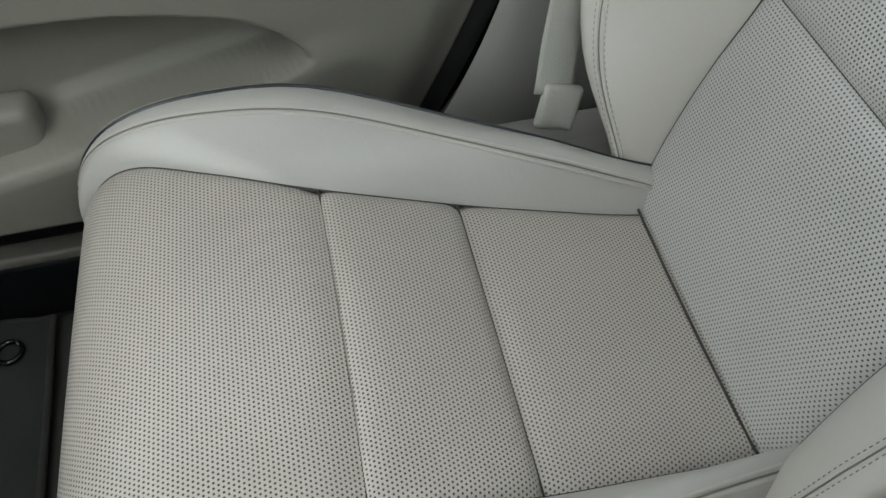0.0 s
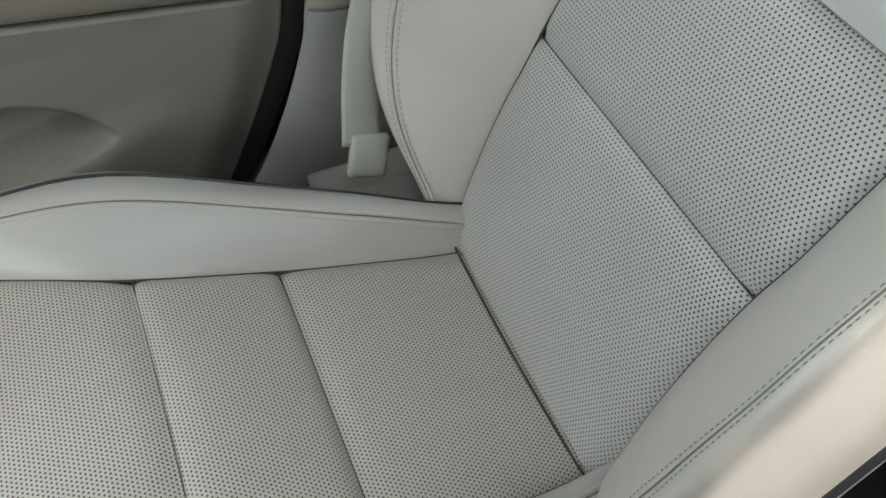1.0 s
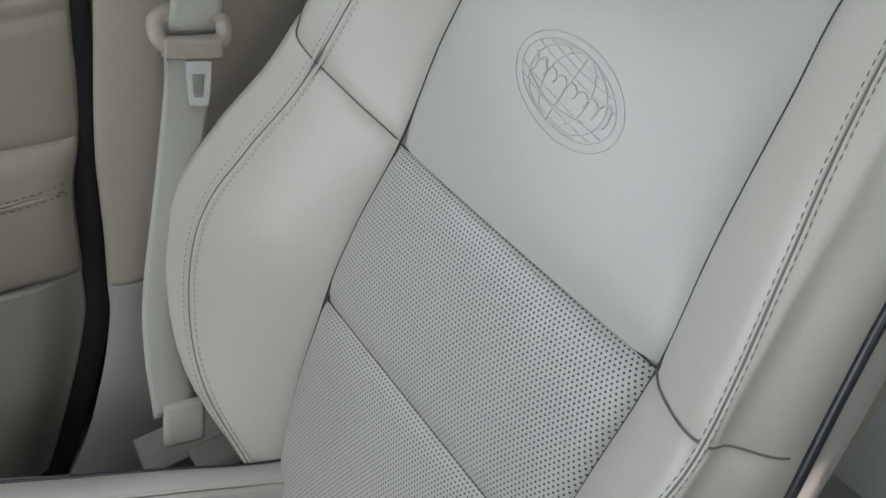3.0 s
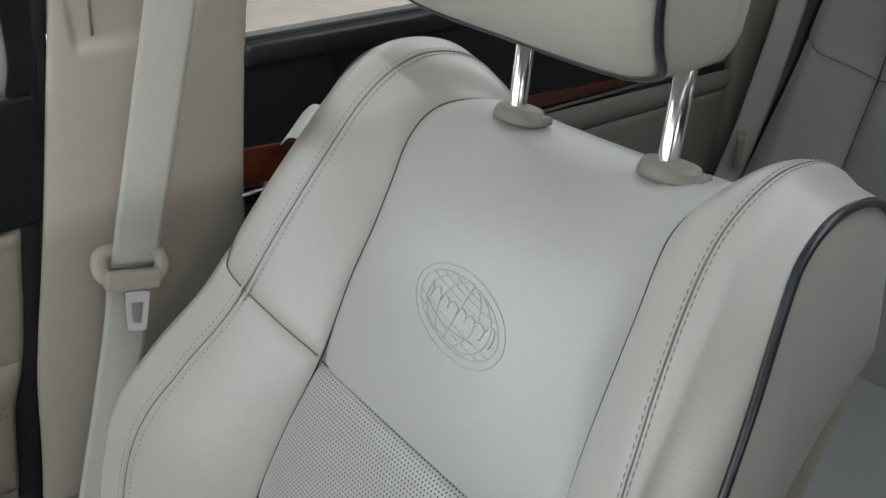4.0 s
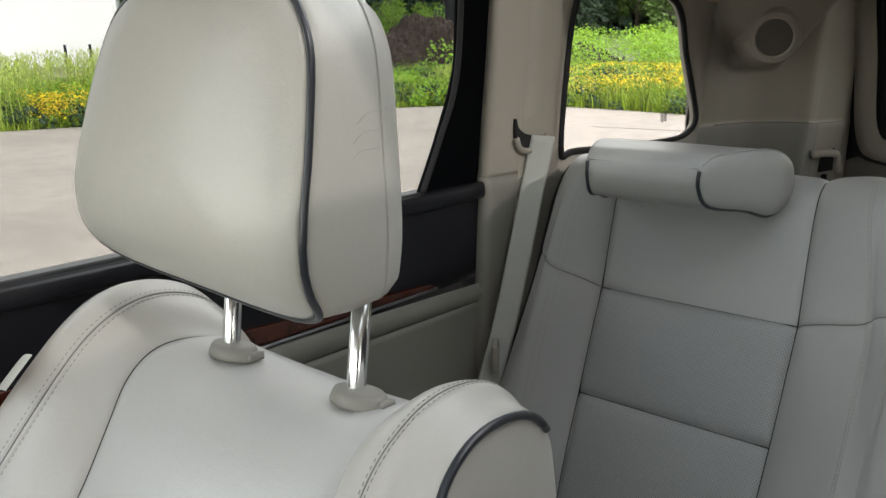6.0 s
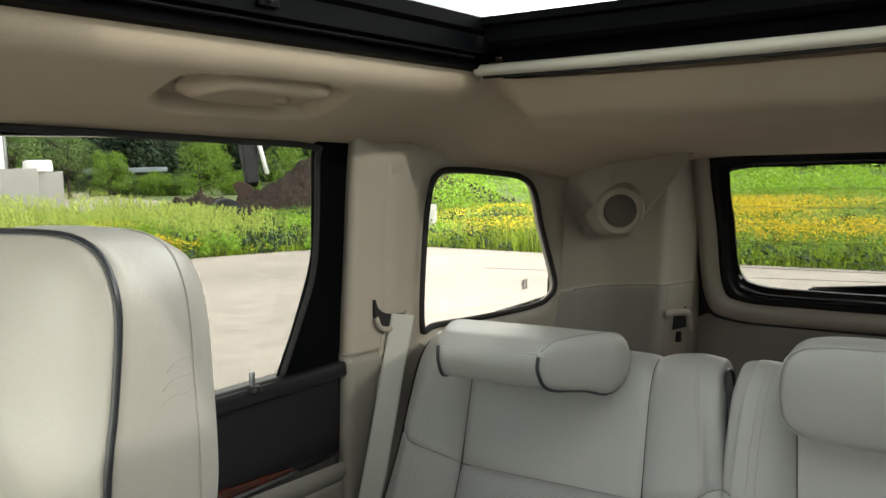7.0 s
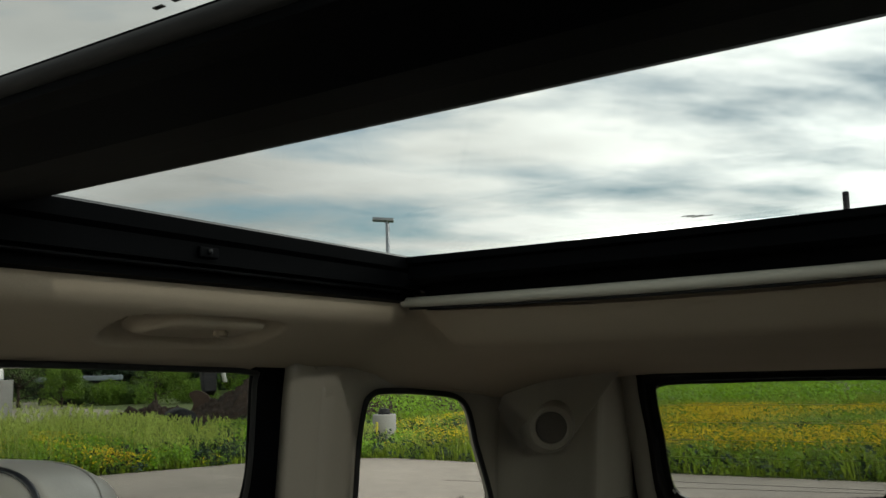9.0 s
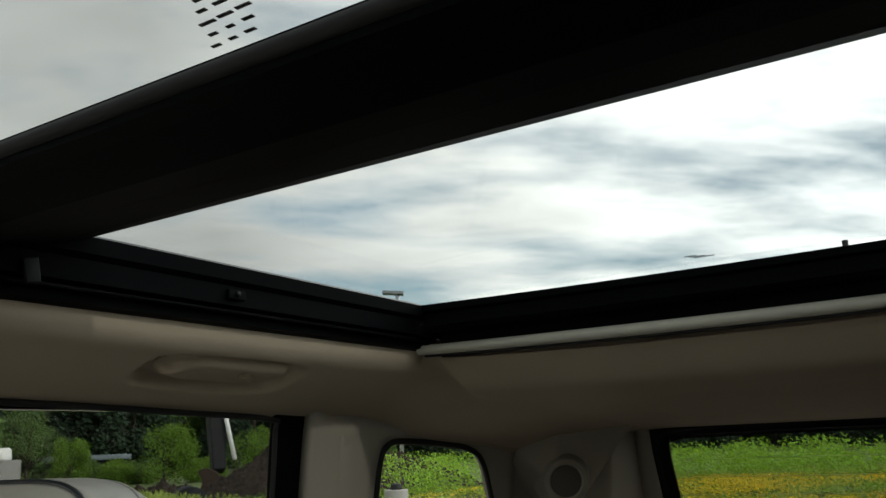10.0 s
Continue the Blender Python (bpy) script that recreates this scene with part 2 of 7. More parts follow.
ribbed(M_WEB, "Y", 140.0, 0.12)
M_LOOP = material("coated belt loop", (0.20, 0.175, 0.14), rough=0.4, vary=0.06, fine=300)
# lighter colour stands for the light caught by the raised lines
M_EMBOSS = material("pressed leather relief lightened as if lit", (0.53, 0.53, 0.525), rough=0.45, vary=0.04, bump=0)
M_DOORTOP = material("soft black door top", (0.007, 0.007, 0.010), rough=0.36, vary=0.15, scale=5, fine=300, bump=0.1, bump_scale=800, spec=0.5)
M_COLLAR = material("grey post collar", (0.24, 0.225, 0.20), rough=0.45, vary=0.06, fine=300)
M_WOOD = material("burl wood veneer", (0.065, 0.014, 0.007), rough=0.15, vary=0.55, scale=24, fine=90, fine_vary=0.3, bump=0, coat=0.6)
M_CARPET = material("dark carpet", (0.035, 0.033, 0.031), rough=1.0, vary=0.25, scale=20, fine=500, fine_vary=0.4, bump=0.8)
M_MAT = material("rubber backed mat", (0.026, 0.027, 0.026), rough=0.95, vary=0.25, scale=14, fine=420, fine_vary=0.4, bump=0.8)
M_STEEL = material("brushed steel", (0.35, 0.36, 0.38), rough=0.3, metal=0.9, vary=0.08)
M_SHADE = material("roller shade cloth", (0.55, 0.53, 0.45), rough=0.8, vary=0.05, fine=500)
M_GREYPL = material("grey speaker mesh", (0.10, 0.09, 0.08), rough=0.8, vary=0.2, fine=900, fine_vary=0.5, bump=0.6)
M_GLASS = glass("side glass", (0.92, 0.95, 0.94))
M_PRIV = glass("privacy glass", (0.465, 0.48, 0.472))
M_QUART = glass("quarter window glass", (0.60, 0.61, 0.60))
M_ROOFGLASS = glass("roof glass", (0.455, 0.475, 0.48))
M_PAINT = material("dark body paint", (0.02, 0.022, 0.025), rough=0.25, vary=0.1, coat=0.8)
M_TONGUE = material("polished steel", (0.62, 0.63, 0.63), rough=0.3, metal=0.35, vary=0.05)
M_MARK = material("etched marking", (0.03, 0.03, 0.03), rough=0.6, bump=0)

# ---------------------------------------------------------------- mesh tools


def from_data(name, verts, faces, mat, parent=None, label="", smooth=True, uvs=None):
    me = bpy.data.meshes.new(name)
    me.from_pydata([tuple(v) for v in verts], [], faces)
    if uvs is not None:
        layer = me.uv_layers.new(name="UVMap")
        for loop in me.loops:
            layer.data[loop.index].uv = uvs[loop.vertex_index]
    me.polygons.foreach_set("use_smooth", [smooth] * len(me.polygons))
    me.materials.append(mat)
    me.update()
    ob = new(name, me)
    if parent:
        ob.parent = parent
    if label:
        tagged(ob, label)
    return ob


def part(name, bm, mat, parent=None, label="", smooth=True):
    me = bpy.data.meshes.new(name)
    bmesh.ops.recalc_face_normals(bm, faces=bm.faces)
    bm.to_mesh(me)
    bm.free()
    me.polygons.foreach_set("use_smooth", [smooth] * len(me.polygons))
    me.materials.append(mat)
    ob = new(name, me)
    if parent:
        ob.parent = parent
    if label:
        tagged(ob, label)
    return ob


def thing(name, label, category, kind="", group=""):
    return tagged(new(name), label, category, group, kind)


def thick(ob, t, offset=1.0, bevel=0.0, rim=True):
    s = ob.modifiers.new("thickness", "SOLIDIFY")
    s.thickness, s.offset, s.use_rim = t, offset, rim
    if bevel:
        b = ob.modifiers.new("edge", "BEVEL")
        b.width, b.segments, b.limit_method = bevel, 2, "ANGLE"
    return ob


def lerp_table(table, x):
    """Smooth (monotone cubic) value of each column of a table at x; the first column is x."""
    rows = table
    if x <= rows[0][0]:
        return rows[0][1:]
    if x >= rows[-1][0]:
        return rows[-1][1:]
    for i in range(len(rows) - 1):
        if rows[i][0] <= x <= rows[i + 1][0]:
            break
    x0, x1 = rows[i][0], rows[i + 1][0]
    t = (x - x0) / (x1 - x0)
    out = []
    for k in range(1, len(rows[0])):
        p0, p1 = rows[i][k], rows[i + 1][k]
        pm = rows[i - 1] if i > 0 else None
        pn = rows[i + 2] if i + 2 < len(rows) else None
        m0 = (p1 - pm[k]) / (x1 - pm[0]) if pm else (p1 - p0) / (x1 - x0)
        m1 = (pn[k] - p0) / (pn[0] - x0) if pn else (p1 - p0) / (x1 - x0)
        h = x1 - x0
        out.append((2 * t**3 - 3 * t**2 + 1) * p0 + (t**3 - 2 * t**2 + t) * h * m0 + (-2 * t**3 + 3 * t**2) * p1 + (t**3 - t**2) * h * m1)
    return out


def spline(points, n, closed=False):
    """n points along a Catmull-Rom curve through the given ones."""
    pts = [Vector(p) for p in points]
    m = len(pts)
    out = []
    segs = m if closed else m - 1
    for j in range(n):
        s = segs * j / (n if closed else n - 1)
        i = min(int(s), segs - 1)
        t = s - i
        if closed:
            a, b, c, d = (pts[(i + k) % m] for k in (-1, 0, 1, 2))
        else:
            b, c = pts[i], pts[i + 1]
            a = pts[i - 1] if i else b * 2 - c
            d = pts[i + 2] if i + 2 < m else c * 2 - b
        out.append(0.5 * ((2 * b) + (c - a) * t + (2 * a - 5 * b + 4 * c - d) * t * t + (3 * b - a - 3 * c + d) * t**3))
    return out


def tube_data(points, r, n=8, closed=False, flat=1.0):
    pts = [Vector(p) for p in points]
    verts, faces = [], []
    m = len(pts)
    up = None
    for i, p in enumerate(pts):
        a = pts[(i - 1) % m] if (closed or i) else p
        b = pts[(i + 1) % m] if (closed or i < m - 1) else p
        d = (b - a).normalized()
        if up is None:
            up = Vector((0, 0, 1)) if abs(d.z) < 0.8 else Vector((1, 0, 0))
        up = (up - d * up.dot(d)).normalized()
        side = d.cross(up)
        for k in range(n):
            q = 2 * math.pi * k / n
            verts.append(p + side * (r * math.cos(q)) + up * (r * flat * math.sin(q)))
    for i in range(m if closed else m - 1):
        for k in range(n):
            j = (i + 1) % m
            faces.append((i * n + k, i * n + (k + 1) % n, j * n + (k + 1) % n, j * n + k))
    if not closed:
        faces.append(tuple(range(n - 1, -1, -1)))
        faces.append(tuple((m - 1) * n + k for k in range(n)))
    return verts, faces


def tube(name, points, r, mat, parent=None, label="", n=8, closed=False, flat=1.0):
    v, f = tube_data(points, r, n, closed, flat)
    return from_data(name, v, f, mat, parent, label)


def grid(name, fn, us, vs, mat, parent=None, label="", smooth=True, uv=False, flip=False):
    """A sheet through fn(u, v)."""
    verts = [fn(u, v) for v in vs for u in us]
    w = len(us)
    faces = []
    for j in range(len(vs) - 1):
        for i in range(w - 1):
            q = (j * w + i, j * w + i + 1, (j + 1) * w + i + 1, (j + 1) * w + i)
            faces.append(q[::-1] if flip else q)
    uvs = None
    if uv:
        uvs = []
        for j in range(len(vs)):
            for i in range(w):
                p = Vector(verts[j * w + i])
                mid = Vector(verts[j * w + w // 2])
                side = (1 if i > w // 2 else -1) * (p - mid).length
                run = sum((Vector(verts[k * w + w // 2]) - Vector(verts[(k - 1) * w + w // 2])).length for k in range(1, j + 1))
                uvs.append((side, run))
    return from_data(name, verts, faces, mat, parent, label, smooth, uvs)


def steps(a, b, n, edge=0.0):
    """n + 1 values from a to b; edge > 0 crowds them to both ends."""
    out = []
    for i in range(n + 1):
        t = i / n
        if edge:
            t = (1 - edge) * t + edge * (0.5 - 0.5 * math.cos(math.pi * t))
        out.append(a + (b - a) * t)
    return out


def box_bm(sx, sy, sz, m, bevel=0.0, seg=2):
    bm = bmesh.new()
    bmesh.ops.create_cube(bm, size=1.0)
    bmesh.ops.scale(bm, vec=(sx, sy, sz), verts=bm.verts)
    if bevel:
        bmesh.ops.bevel(bm, geom=list(bm.edges), offset=bevel, segments=seg, profile=0.7, affect="EDGES")
    bmesh.ops.transform(bm, matrix=m, verts=bm.verts)
    return bm


def box(name, sx, sy, sz, m, mat, parent=None, label="", bevel=0.003, seg=2):
    return part(name, box_bm(sx, sy, sz, m, bevel, seg), mat, parent, label, smooth=False if not bevel else True)


def cyl_bm(r1, r2, depth, m, n=24, bevel=0.0):
    bm = bmesh.new()
    bmesh.ops.create_cone(bm, cap_ends=True, segments=n, radius1=r1, radius2=r2, depth=depth)
    if bevel:
        rim = [e for e in bm.edges if len(e.link_faces) == 2 and any(len(f.verts) > 4 for f in e.link_faces)]
        bmesh.ops.bevel(bm, geom=rim, offset=bevel, segments=2, profile=0.6, affect="EDGES")
    bmesh.ops.transform(bm, matrix=m, verts=bm.verts)
    return bm


def plate_ring(name, outer, inner, mat, depth, parent=None, label="", n=48):
    """A frame between two closed outlines with the same number of points, pushed along depth (a vector)."""
    o, i = spline(outer, n, True), spline(inner, n, True)
    d = Vector(depth)
    verts = o + i + [p + d for p in o] + [p + d for p in i]
    faces = []
    for k in range(n):
        j = (k + 1) % n
        faces.append((k, j, n + j, n + k))
        faces.append((2 * n + k, 3 * n + k, 3 * n + j, 2 * n + j))
        faces.append((k, 2 * n + k, 2 * n + j, j))
        faces.append((n + k, n + j, 3 * n + j, 3 * n + k))
    return from_data(name, verts, faces, mat, parent, label, smooth=False)


def plate(name, outline, mat, depth, parent=None, label="", n=48, closed_spline=True):
    """A solid plate with a smooth outline."""
    o = spline(outline, n, True) if closed_spline else [Vector(p) for p in outline]
    n = len(o)
    d = Vector(depth)
    faces = [tuple(range(n))[::-1], tuple(range(n, 2 * n))]
    faces += [(k, (k + 1) % n, n + (k + 1) % n, n + k) for k in range(n)]
    return from_data(name, o + [p + d for p in o], faces, mat, parent, label, smooth=False)


def stitches(name, points, parent, pitch=0.0058, r=0.0006, normal=(0, 0, 1), gap=0.0013, mat=None):
    """A row of short threads along a curve."""
    pts = [Vector(p) for p in points]
    verts, faces = [], []
    run, target = 0.0, 0.0
    for a, b in zip(pts, pts[1:]):
        seg = (b - a).length
        while target < run + seg and seg > 0:
            p = a + (b - a) * ((target - run) / seg)
            d = (b - a).normalized()
            half = (pitch - gap) / 2
            up = Vector(normal)
            up = (up - d * up.dot(d)).normalized()
            s = d.cross(up)
            k0 = len(verts)
            for e, sc in ((-half, 0.5), (-half * 0.5, 1.0), (half * 0.5, 1.0), (half, 0.5)):
                for ca, sa in ((1, 0), (0, 1), (-1, 0)):
                    verts.append(p + d * e + s * (r * sc * ca) + up * (r * sc * sa * 1.3 - (1 - sc) * r))
            for q in range(3):
                for w in range(2):
                    faces.append((k0 + q * 3 + w, k0 + q * 3 + w + 1, k0 + q * 3 + 4 + w, k0 + q * 3 + 3 + w))
            target += pitch
        run += seg
    ob = from_data(name, verts, faces, mat or M_THREAD, parent)
    return tagged(ob, kind="stuff")

# ---------------------------------------------------------------- cabin structure


def side_x(z):
    """Inner face of the side trim at a height."""
    return lerp_table([(0.2, 0.77), (0.6, 0.765), (0.9, 0.755), (1.19, 0.737), (1.40, 0.716), (1.585, 0.694), (1.7, 0.66)], z)[0]


def S(y, z, inset=0.0):
    return Vector((side_x(z) - inset, y, z))


def side_patch(name, left, right, mat, parent=None, label="", inset=0.0, t=0.03, nu=10, nv=24, bulge=0.0, bevel=0.004):
    """A trim panel on the side wall between two edges, each a list of (y, z) from top to bottom."""
    L = spline([(y, z, 0) for y, z in left], nv)
    R = spline([(y, z, 0) for y, z in right], nv)

    def fn(u, q):
        k = min(int(round(q * (nv - 1))), nv - 1)
        p = L[k].lerp(R[k], u)
        e = bulge * math.sin(math.pi * u) ** 0.6
        return S(p.x, p.y, inset + e)

    ob = grid(name, fn, steps(0, 1, nu), [k / (nv - 1) for k in range(nv)], mat, parent, label, flip=True)
    return thick(ob, t, -1.0, bevel)


# floor
floor = part("floor", box_bm(1.66, 4.2, 0.06, pose(-0.03, -0.55, 0.20), 0.01), M_CARPET)
tagged(floor, "dark carpeted cabin floor", "floor", kind="structure")


def floor_mat():
    m = thing("floor_mat", "dark carpet floor mat with a black grommet in the footwell", "floor mat")
    key = [(0.22, 0.802), (0.72, 0.806), (0.785, 0.84), (0.79, 1.10), (0.74, 1.16), (0.18, 1.16), (0.15, 1.10), (0.15, 0.84)]
    o = spline([(x, y, 0.232) for x, y in key], 60, True)
    plate("mat_body", [(x, y, 0.231) for x, y in key], M_MAT, (0, 0, 0.012), m, "matted dark carpet", 60)
    tube("mat_edge", [p + Vector((0, 0, 0.009)) for p in o], 0.006, M_CARPET, m, "bound edge", closed=True)
    g = [(0.732 + 0.018 * math.cos(a), 0.862 + 0.018 * math.sin(a), 0.247) for a in steps(0, 2 * math.pi, 25)[:-1]]
    tube("grommet", g, 0.004, M_GLOSSBLACK, m, "glossy black grommet ring", closed=True)


floor_mat()

# sill beside the seat
sill = thing("door_sill", "black door sill with a grey strip and a thin bright line", "door sill", kind="structure")
box("sill_body", 0.13, 1.6, 0.12, pose(0.862, 0.5, 0.285), M_BLACK, sill, "", 0.012)
box("sill_strip", 0.034, 1.1, 0.018, pose(0.816, 0.72, 0.350), M_TRIM_LOW, sill, "grey beige strip along the sill", 0.006)
tube("bright_line", [(0.838, 0.25 + 0.2 * k, 0.352) for k in range(6)], 0.0035, M_STEEL, sill, "thin bright line")
box("kick_panel", 0.03, 1.0, 0.09, pose(0.822, 0.78, 0.425), M_BLACK, sill, "black panel below the door", 0.008)

# front passenger door
door = thing("front_door", "closed front door with warm beige vinyl panel, armrest and map pocket", "car door")


DOOR_EDGE = [(0.34, 0.40), (0.45, 0.305), (0.557, 0.236), (0.69, 0.172), (0.765, 0.155), (0.87, 0.134), (0.93, 0.112), (1.064, 0.082), (1.20, 0.05)]


def door_fn(rows):
    """rows: (z, inset) down the door."""
    rows = sorted(rows)

    def fn(u, q):
        z = rows[0][0] + (rows[-1][0] - rows[0][0]) * q
        ins = lerp_table(rows, z)[0]
        yr = lerp_table(DOOR_EDGE, z)[0]
        fade = min(1, u / 0.02)
        y = yr + (DF - yr) * u
        return S(y, z + 0.15 * min(y - 0.15, 0.5) * (1 if z < 1.0 else 0.6), ins * (0.35 + 0.65 * fade ** 0.5))
    return fn


DF = 1.45
NEAR = [0, 0.004, 0.01, 0.02, 0.035, 0.06, 0.1] + steps(0.15, 1, 17)
thick(grid("upper_panel", door_fn([(0.918, 0.002), (0.925, 0.007), (0.94, 0.009), (1.00, 0.010), (1.040, 0.011), (1.046, 0.005), (1.052, 0.011), (1.062, 0.010), (1.068, 0.0)]), NEAR, steps(0, 1, 24), M_DOORPAD, door, "stitched tan upper door pad"), 0.03, 1)
thick(grid("armrest_pad", door_fn([(0.758, 0.002), (0.764, 0.012), (0.785, 0.018), (0.83, 0.022), (0.88, 0.022), (0.908, 0.018), (0.922, 0.008), (0.926, 0.0)]), NEAR, steps(0, 1, 24), M_DOORPAD, door, "padded tan armrest"), 0.03, 1)
def door_seam(y, dz, out):
    return S(y, 0.8745 + dz + 0.06 * (y - 0.15), 0.0232 + out - 0.006 * max(0, 0.17 - y) / 0.03)


for dz in (-0.0055, 0.0055):
    stitches("stitching", [door_seam(y, dz, 0.0006) for y in steps(0.145, 0.9, 100)], door, pitch=0.0072, r=0.0009, normal=(-1, 0, 0), gap=0.003, mat=M_SEAM2)
for dz in (-0.0022, 0.0022):
    tube("seam_ridge", [door_seam(y, dz, -0.0008) for y in steps(0.145, 0.9, 60)], 0.0017, M_DOORPAD, door, n=6)


def smooth(e0, e1, x):
    t = min(1, max(0, (x - e0) / (e1 - e0)))
    return t * t * (3 - 2 * t)


def lower_door(u, q):
    z = 0.490 + 0.266 * q
    yr = lerp_table(DOOR_EDGE, z)[0]
    y = yr + (DF - yr) * u
    z += 0.15 * min(y - 0.15, 0.5) * q
    low = lerp_table([(0.30, 0.668), (0.374, 0.650), (0.465, 0.630), (0.60, 0.606), (0.75, 0.575), (1.5, 0.50)], y)[0]
    high = lerp_table([(0.30, 0.658), (0.374, 0.664), (0.40, 0.688), (0.45, 0.712), (0.60, 0.735), (1.5, 0.745)], y)[0]
    inner = smooth(0.364, 0.388, y) * smooth(low - 0.002, low + 0.007, z) * (1 - smooth(high - 0.020, high + 0.006, z))
    swell = 0.030 * (1 - smooth(low - 0.02, low + 0.03, z)) * smooth(0.25, 0.50, y)
    base = 0.014 * smooth(0, 0.04, u) + 0.012 * math.sin(math.pi * min(1, max(0, (z - 0.42) / 0.34))) * smooth(0, 0.06, u)
    return S(y, z, base + swell - 0.075 * inner)


thick(grid("lower_panel", lower_door, [0, 0.003, 0.007, 0.012, 0.02, 0.03] + steps(0.04, 0.6, 110) + steps(0.62, 1, 16), steps(0, 1, 110), M_TRIM_WARM, door, "beige lower door panel with a long recessed pocket"), 0.02, 1)
box("pocket_divider", 0.05, 0.07, 0.09, pose(0.775, 0.715, 0.590, 0, 0, 0), M_TRIM_WARM, door, "beige bottle divider in the pocket", 0.022, 5)
# black window frame of the front door
side_patch("window_frame", [(0.055, 1.62), (0.050, 1.40), (0.052, 1.24), (0.066, 1.18), (0.088, 1.066)], [(-0.005, 1.62), (0.010, 1.40), (0.025, 1.25), (0.036, 1.18), (0.070, 1.066)], M_BLACK, door, "black door frame", 0.0, 0.05)
side_patch("window_ledge", [(1.3, 1.17), (1.3, 1.066)], [(0.04, 1.19), (0.05, 1.066)], M_BLACK, door, "black window ledge", 0.012, 0.05, nv=6)
side_patch("door_seal", [(0.0, 1.62), (0.022, 1.40), (0.048, 1.20), (0.090, 1.064), (0.114, 0.93), (0.136, 0.87), (0.157, 0.765), (0.176, 0.69), (0.24, 0.557), (0.31, 0.45), (0.42, 0.34)],
           [(-0.05, 1.62), (-0.014, 1.40), (0.024, 1.20), (0.058, 1.075), (0.092, 0.93), (0.105, 0.87), (0.128, 0.765), (0.142, 0.69), (0.205, 0.557), (0.27, 0.45), (0.36, 0.34)], M_RUBBER, door, "black rubber door seal", -0.004, 0.05, nv=50, nu=6, bulge=0.004)
thick(grid("front_door_glass", lambda u, q: S(0.04 + 1.1 * u, 1.19 + (0.39 - 0.3 * max(0, u - 0.4)) * q, -0.03), steps(0, 1, 8), steps(0, 1, 6), M_GLASS, door, "clear side glass"), 0.004)

# B pillar
pillar = thing("b_pillar", "beige plastic centre pillar trim with belt height slider", "pillar trim", kind="structure")
PILLAR_FRONT = [(0.735, 0.139), (0.80, 0.125), (0.90, 0.106), (1.05, 0.066), (1.18, 0.034), (1.30, 0.006), (1.45, -0.020), (1.62, -0.050)]
PILLAR_REAR = [(0.735, 0.055), (0.79, 0.020), (0.84, -0.050), (0.90, -0.110), (1.0, -0.140), (1.05, -0.146), (1.18, -0.163), (1.30, -0.180), (1.45, -0.189), (1.62, -0.195)]


def upper_pillar(u, q):
    """The pillar trim with the shallow recess in which the belt height slider runs."""
    z = 0.737 + 0.883 * q
    y0, y1 = lerp_table(PILLAR_FRONT, z)[0], lerp_table(PILLAR_REAR, z)[0]
    y = y0 + (y1 - y0) * u
    right = -0.140 + 0.035 * (1 - smooth(1.222, 1.30, z))
    hollow = smooth(1.222, 1.232, z) * smooth(right - 0.006, right + 0.006, y) * (1 - smooth(-0.004, 0.004, y))
    return S(y, z, 0.012 + 0.018 * math.sin(math.pi * u) ** 0.55 - 0.006 * hollow)


thick(grid("upper_trim", upper_pillar, steps(0, 1, 70, 0.3), steps(1, 0, 130), M_TRIM, pillar, "smooth beige upper pillar trim with a slider recess", flip=True), 0.03, -1)
side_patch("lower_trim", [(0.1385, 0.7365), (0.149, 0.69), (0.185, 0.60), (0.24, 0.50), (0.35, 0.36)],
           [(0.0545, 0.7365), (0.035, 0.69), (0.005, 0.60), (-0.015, 0.5), (-0.02, 0.36)], M_TRIM_COOL, pillar, "beige lower pillar trim", 0.012, 0.05, bulge=0.018, nu=16, nv=30)
tube("groove", [S(-0.0165 - 0.10 * (z - 1.236), z, 0.0215) for z in steps(1.236, 1.6, 12)], 0.0013, M_SEAM2, pillar, "", n=6)
tube("lower_joint", [S(0.092 - 0.034 * t, 0.738, 0.0295 - 0.006 * t) for t in steps(0, 1, 6)], 0.0010, M_SEAM2, pillar, "", n=6)
# height slider with belt loop
slider = new("belt_height_slider")
slider.parent = pillar
tagged(slider, "beige belt height adjuster with push button")
box("slider_cap", 0.045, 0.058, 0.036, pose(0.672, -0.101, 1.363, 0, -4, 0), M_TRIM, slider, "", 0.015, 5)
box("slider_body", 0.040, 0.063, 0.046, pose(0.668, -0.096, 1.332, 0, -4, 0), M_TRIM, slider, "", 0.017, 5)
ring = [(0.674 + 0.004 * math.sin(a), -0.082 + 0.048 * math.cos(a), 1.312 + 0.034 * math.sin(a) + 0.010 * math.cos(a)) for a in steps(0, 2 * math.pi, 41)[:-1]]
hole = [(0.674 + 0.004 * math.sin(a), -0.084 + 0.035 * math.cos(a), 1.309 + 0.015 * math.sin(a) + 0.008 * math.cos(a)) for a in steps(0, 2 * math.pi, 41)[:-1]]
thick(plate_ring("belt_loop", ring, hole, M_LOOP, (-0.006, 0, 0), slider, "grey-brown coated belt loop", 60), 0.0005, 0, 0.0015)
tube("loop_slot", [(0.660, -0.052 - 0.068 * t, 1.312 - 0.012 * t) for t in steps(0, 1, 8)], 0.0030, M_RUBBER, slider, n=6)

# front belt
belt = thing("front_seat_belt", "beige seat belt hanging along the pillar with its tongue", "seat belt")


